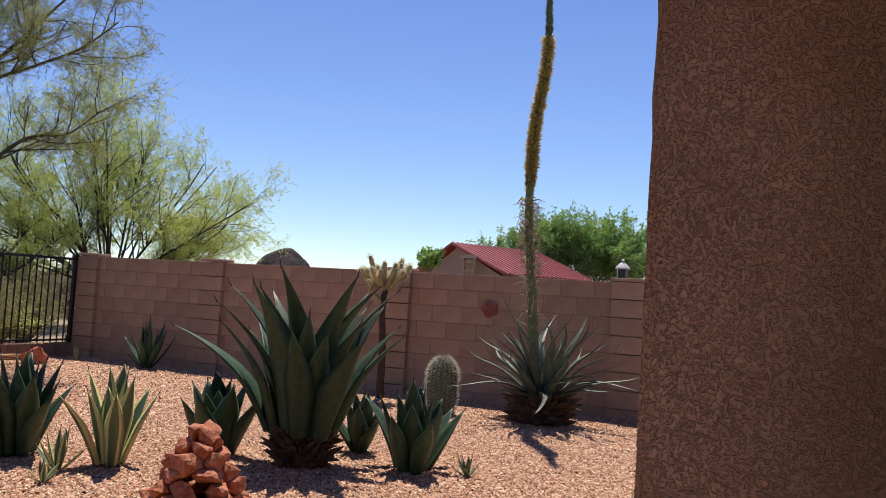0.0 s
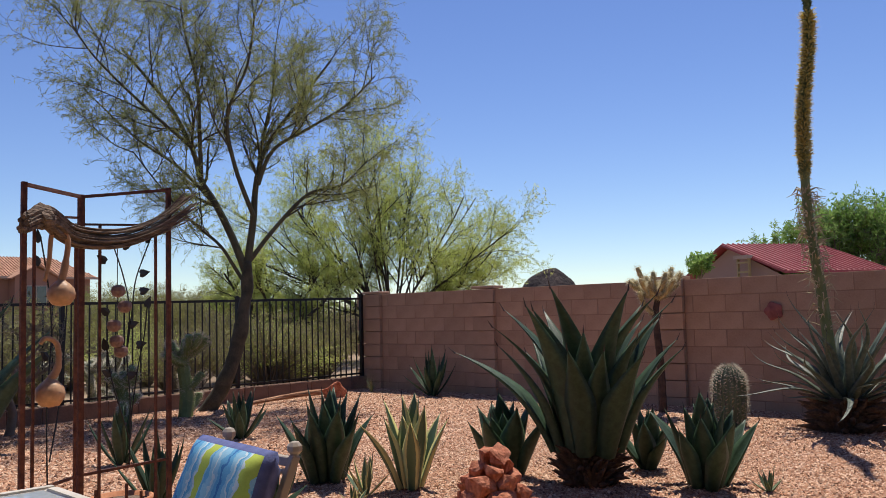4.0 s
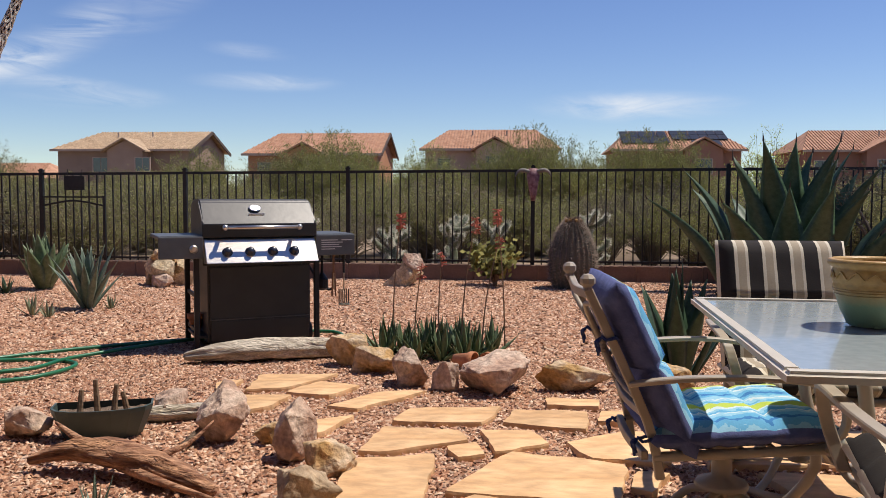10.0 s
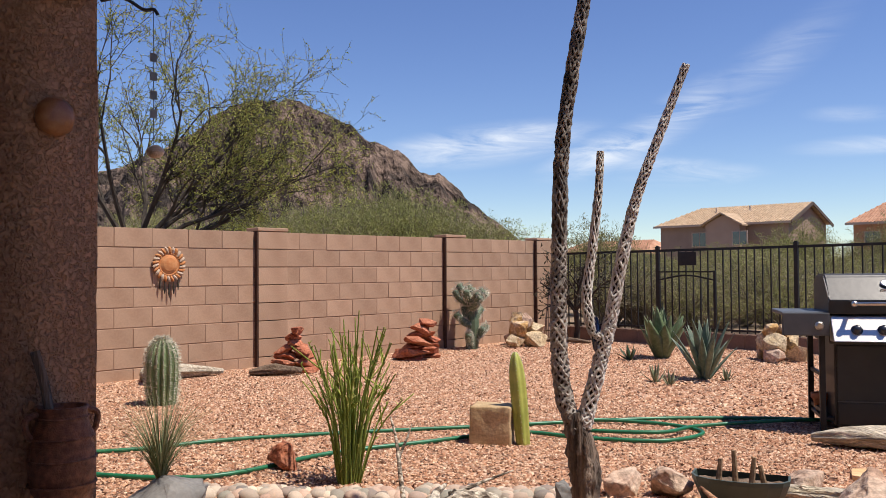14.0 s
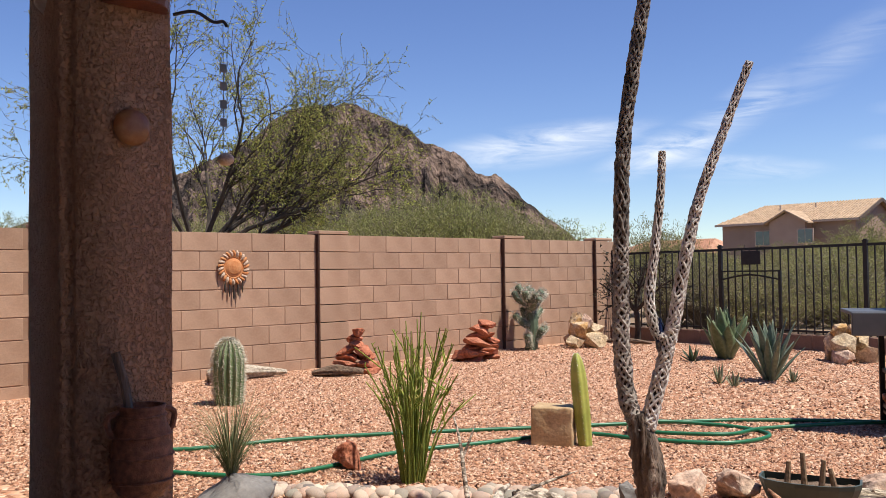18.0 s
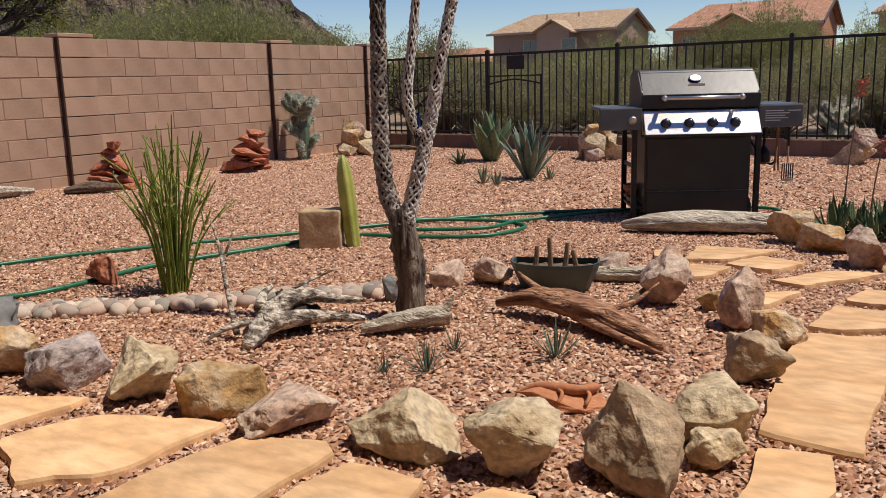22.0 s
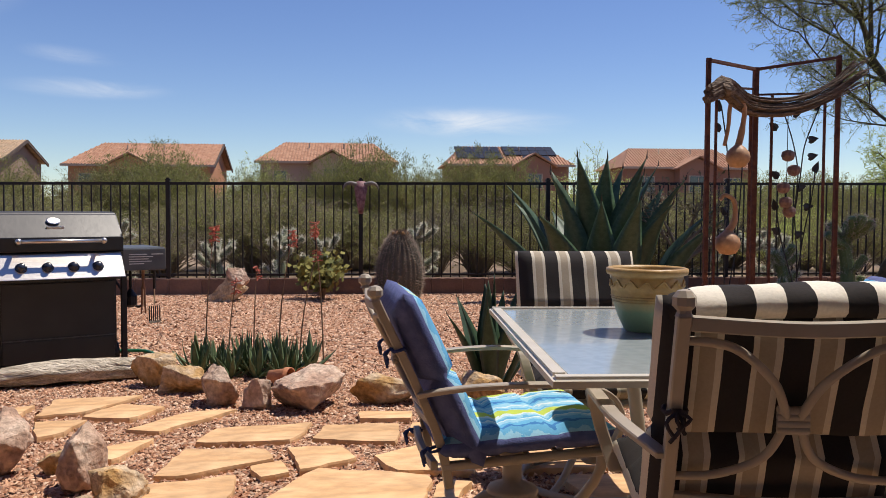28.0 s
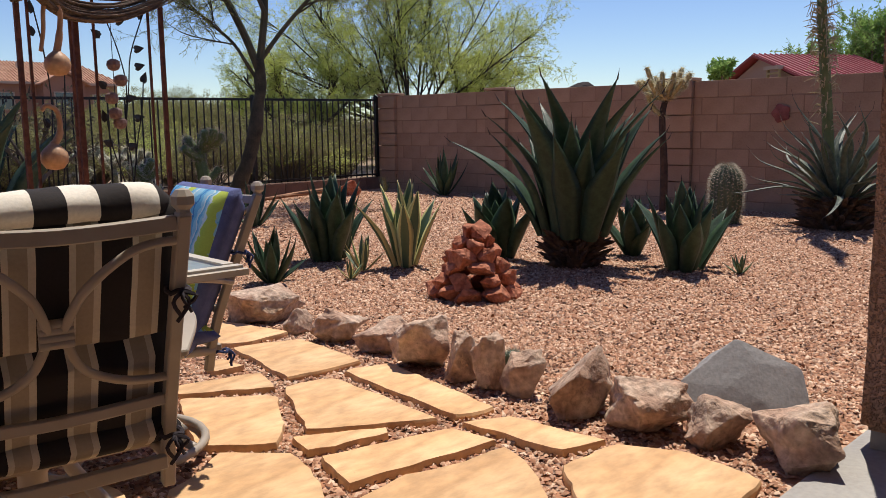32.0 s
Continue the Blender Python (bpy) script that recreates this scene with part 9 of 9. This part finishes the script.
tree("dead_bush", 3.9, 9.7, "spiny grey brush beside the giant agave", 32, DB, [(1.0, (math.cos(a), math.sin(a) * .4, 1.2), .8, .03) for a in (0, 1.2, 2.4, 3.6, 4.8)], ([(0, 0, -.05), (.05, 0, .2), (.0, 0, .4)], .05, .04), M_LEAF_DRY, M_TWIG, "bush")

SHRUB = []
for k, (nl, lm, sz) in enumerate(((8500, M_LEAF_GREY, .028), (8500, M_LEAF_BUSH, .028), (4500, M_LEAF_DRY, .03), (9500, M_LEAF_GREY, .03), (8000, M_LEAF_BRIGHT, .028), (27000, M_LEAF_BUSH, .027), (25000, M_LEAF_GREY, .026))):
    r = random.Random(60 + k)
    wood, leaves = Soup(), Soup()
    tips = []
    for i in range(110 if k < 5 else 240):
        a, q = r.uniform(0, 6.283), r.random() ** .5
        e = Vector((math.cos(a) * .55 * q, math.sin(a) * .55 * q, r.uniform(.55, 1.0) * (1.05 - .45 * q * q)))
        m = Vector((e.x * .35, e.y * .35, e.z * .5)) + Vector((r.gauss(0, .03), r.gauss(0, .03), 0))
        wood.limb(Vector((e.x * .05, e.y * .05, 0)), m, .008 if k < 5 else .003, .005 if k < 5 else .002, 3)
        wood.limb(m, e, .005 if k < 5 else .002, .001, 3)
        tips.append((m, e))
        for _ in range(3):
            t = m.lerp(e, r.random())
            e2 = t + Vector((r.gauss(0, 1), r.gauss(0, 1), r.gauss(.6, .7))).normalized() * r.uniform(.06, .16)
            wood.limb(t, e2, .003 if k < 5 else .001, .0006, 3)
            tips.append((t, e2))
    for i in range(nl):
        m, e = r.choice(tips)
        c = m.lerp(e, r.uniform(.25, 1.05)) + Vector((r.gauss(0, 1), r.gauss(0, 1), r.gauss(0, 1))) * .018
        leaves.leaf(c, Vector((r.gauss(0, 1), r.gauss(0, 1), r.gauss(.4 if k < 5 else 1.3, 1))).normalized(), sz * r.uniform(.5, 1.2) * (1 if k < 5 else 1.4), .22 if k < 5 else .11, r)
    SHRUB.append((wood.mesh("twig_tangle", M_TWIG), leaves.mesh("foliage", lm)))


def brush_top(x, y):
    """Height of the brush behind the left-hand wall: it follows the slope of the ground beyond."""
    az, d = math.degrees(math.atan2(-x, y)), math.hypot(x, y)
    tab = ((34, 3.9), (38, 3.4), (40, 2.9), (41.5, 3.3), (43.5, 4.4), (46, 5.2), (50, 6.0), (54, 5.2), (57, 4.6), (80, 4.3))
    e = next((p + (q - p) * (az - a) / (b - a) for (a, p), (b, q) in zip(tab, tab[1:]) if a <= az <= b), 9.0)
    return (1.05 + d * math.tan(radians(e))) / 1.02


def shrub(x, y, w, h, kind, r, label, z=0.0):
    th = thing("desert_shrub", label, "shrub", at=(x, y, z - .03), turn=r.uniform(0, 360), group="desert brush outside the fence")
    th.scale = (w, w, h)
    o = part("twig_tangle", SHRUB[kind][0], None, th)
    o["kind"] = "stuff"
    o = part("foliage", SHRUB[kind][1], None, th)
    o["kind"] = "stuff"


r = random.Random(99)
LABS = ["grey-green creosote bush in the desert", "olive palo verde bush in the desert", "dry tan desert brush", "dense grey-green desert bush", "fresh green desert bush", "tall feathery olive desert bush", "tall dense grey-green desert bush"]
for k in range(62):                              # the row close behind the fence
    x = -9.5 + 20.5 * (k + r.uniform(-.4, .4)) / 62
    kd = r.choice((0, 0, 1, 2, 3, 3)) if x < 6 else r.choice((3, 4, 4, 1))
    shrub(x, r.uniform(11.6, 15.5), r.uniform(1.3, 2.2), r.uniform(.9, 1.55), kd, r, LABS[kd])
for k in range(80):                              # further out, taller
    y = r.uniform(16, 42)
    x = r.uniform(-.95, .85) * (y + 4)
    kd = r.choice((0, 5, 5, 6, 6, 3, 2))
    shrub(x, y, r.uniform(2.2, 4.2), r.uniform(.72, 1.0) * (1.05 + .034 * y), kd, r, LABS[kd])
for k in range(30):                              # before the far houses
    y = r.uniform(48, 80)
    x = r.uniform(-.8, .62) * y
    kd = r.choice((5, 6, 3, 4))
    shrub(x, y, r.uniform(5, 9), r.uniform(.65, .95) * (1.05 + .034 * y), kd, r, LABS[kd])
for k in range(34):                              # behind the left-hand wall
    a = radians(r.uniform(38, 76))
    d = r.uniform(17, 40)
    kd = r.choice((5, 6, 3, 5, 6))
    x, y = -math.sin(a) * d - 1.5, math.cos(a) * d
    shrub(x, y, r.uniform(2.5, 4.5), brush_top(x, y) * r.uniform(.80, 1.0), kd, r, LABS[kd])
for x, y, w, h, kd in ((-6.9, 29, 3.8, 3.3, 5), (-8.6, 29, 3.4, 2.8, 6), (.15, 29.7, 3.2, 3.5, 5), (-.9, 30.5, 2.8, 3.0, 5), (3.9, 29.5, 3.2, 3.3, 5), (5.2, 30.2, 3.0, 3.2, 5), (-6.0, 27.5, 3.4, 2.75, 5), (-3.2, 27.0, 2.8, 2.6, 5), (1.6, 27.8, 3.2, 2.9, 5), (-11.5, 28.5, 3.2, 2.7, 5), (-5.2, 44.4, 4.2, 3.8, 4), (8.0, 28.6, 3.2, 3.25, 4),
                       (-15.7, 12.2, 4.0, 3.7, 6), (-14.8, 13.2, 3.6, 3.4, 5), (-13.9, 14.2, 3.4, 3.1, 6), (-17.0, 11.4, 4.0, 3.6, 5), (-12.6, 15.3, 2.6, 2.5, 4), (-16.5, 13.8, 3.6, 3.6, 5), (-11.4, 16.4, 2.4, 2.3, 6)):
    shrub(x, y, w, brush_top(x, y) if x < -11 and y < 18 else h, kd, r, LABS[kd])                 # taller bushes standing out
for x, y, w, h, kd in ((14.4, 26.1, 3.2, 2.3, 5), (16.0, 27.5, 3.6, 2.3, 6), (17.6, 26.0, 3.4, 2.2, 5), (19.5, 30, 3.8, 2.5, 5), (22.0, 33, 4.2, 2.7, 6), (15.2, 31, 3.8, 2.6, 5), (25.0, 37, 4.5, 2.9, 5), (12.6, 24.0, 2.8, 2.0, 3), (19.0, 25.5, 3.2, 2.0, 3), (12.2, 21.6, 2.4, 2.0, 5), (13.3, 21.4, 2.6, 1.95, 6), (11.2, 22.6, 2.6, 2.0, 5), (16.6, 28.6, 3.4, 2.5, 5)):
    shrub(x, y, w, h, kd, r, LABS[kd])                 # low brush between the last house and the mesquites
# pale chollas just outside the fence
for k, x in enumerate((-1.9, -1.1, -.5, .8, 3.6, 4.3, 5.0, 5.7, 6.2, -3.2)):
    cholla(x, 11.3 + .3 * (k % 3), r.uniform(.55, .85), 70 + k, "pale spiny cholla outside the fence", M_THORN_PALE, M_AGAVE_PALE, 9, rad=.06, spread=.3)

# the walls' blocks come last in the file
block_wall("wall_left", YX0, 1, 0.0, 10.50, [1.90, 4.97, 8.04, 10.09], -0.09, "tan concrete block garden wall with pilasters in the sun", joints=True)
block_wall("wall_right", YX1, -1, 0.0, 10.50, [1.85, 4.80, 7.72, 10.09], -0.10, "brown concrete block garden wall in its own shade")


# ---- loose gravel over the bed ----
def pebbles(n, x0, x1, y0, y1, smin, smax, seed):
    g = np.random.default_rng(seed)
    base = np.array([(1, 0, -.35), (-1, 0, -.35), (0, 1, -.35), (0, -1, -.35), (0, 0, 1)], float)
    tri = np.array([(0, 2, 4), (2, 1, 4), (1, 3, 4), (3, 0, 4)])
    p = base[None] * g.uniform(.6, 1.25, (n, 5, 1)) + g.normal(0, .18, (n, 5, 3))
    p *= np.stack([g.uniform(.8, 1.35, n), g.uniform(.6, 1.0, n), g.uniform(.32, .66, n)], 1)[:, None]
    a, b = g.uniform(0, 6.283, n), g.normal(0, .40, n)
    ca, sa, cb, sb = np.cos(a), np.sin(a), np.cos(b), np.sin(b)
    x, y, z = p[..., 0], p[..., 1], p[..., 2]
    x, z = x * cb[:, None] + z * sb[:, None], -x * sb[:, None] + z * cb[:, None]
    x, y = x * ca[:, None] - y * sa[:, None], x * sa[:, None] + y * ca[:, None]
    s = g.uniform(smin, smax, n)[:, None]
    pos = np.stack([g.uniform(x0, x1, n), g.uniform(y0, y1, n), g.uniform(.001, .010, n)], 1)
    v = np.stack([x * s + pos[:, :1], y * s + pos[:, 1:2], z * s + pos[:, 2:3]], 2).reshape(-1, 3)
    f = (tri[None] + 5 * np.arange(n)[:, None, None]).reshape(-1, 3)
    me = bpy.data.meshes.new("gravel")
    me.vertices.add(len(v))
    me.vertices.foreach_set("co", v.ravel())
    me.loops.add(f.size)
    me.loops.foreach_set("vertex_index", f.ravel())
    me.polygons.add(len(f))
    me.polygons.foreach_set("loop_start", np.arange(0, f.size, 3))
    me.update(calc_edges=True)
    me.materials.append(M_PEBBLE)
    return me


for n, box, s in ((40000, (7.4, 9.75, .3, 5.5), (.009, .017)), (16000, (3.2, 7.4, -.4, .8), (.008, .016)), (170000, (-4.6, 3.6, .62, 5.4), (.0065, .0145)), (90000, (3.2, 7.4, .8, 6.0), (.008, .0155)), (90000, (-8.3, -4.5, .8, 7.0), (.009, .0165)), (110000, (-8.3, 9.2, 5.4, 10.3), (.011, .021))):
    tagged(new("gravel", pebbles(n, *box, *s, n)), "loose reddish crushed granite gravel", "gravel", kind="stuff")
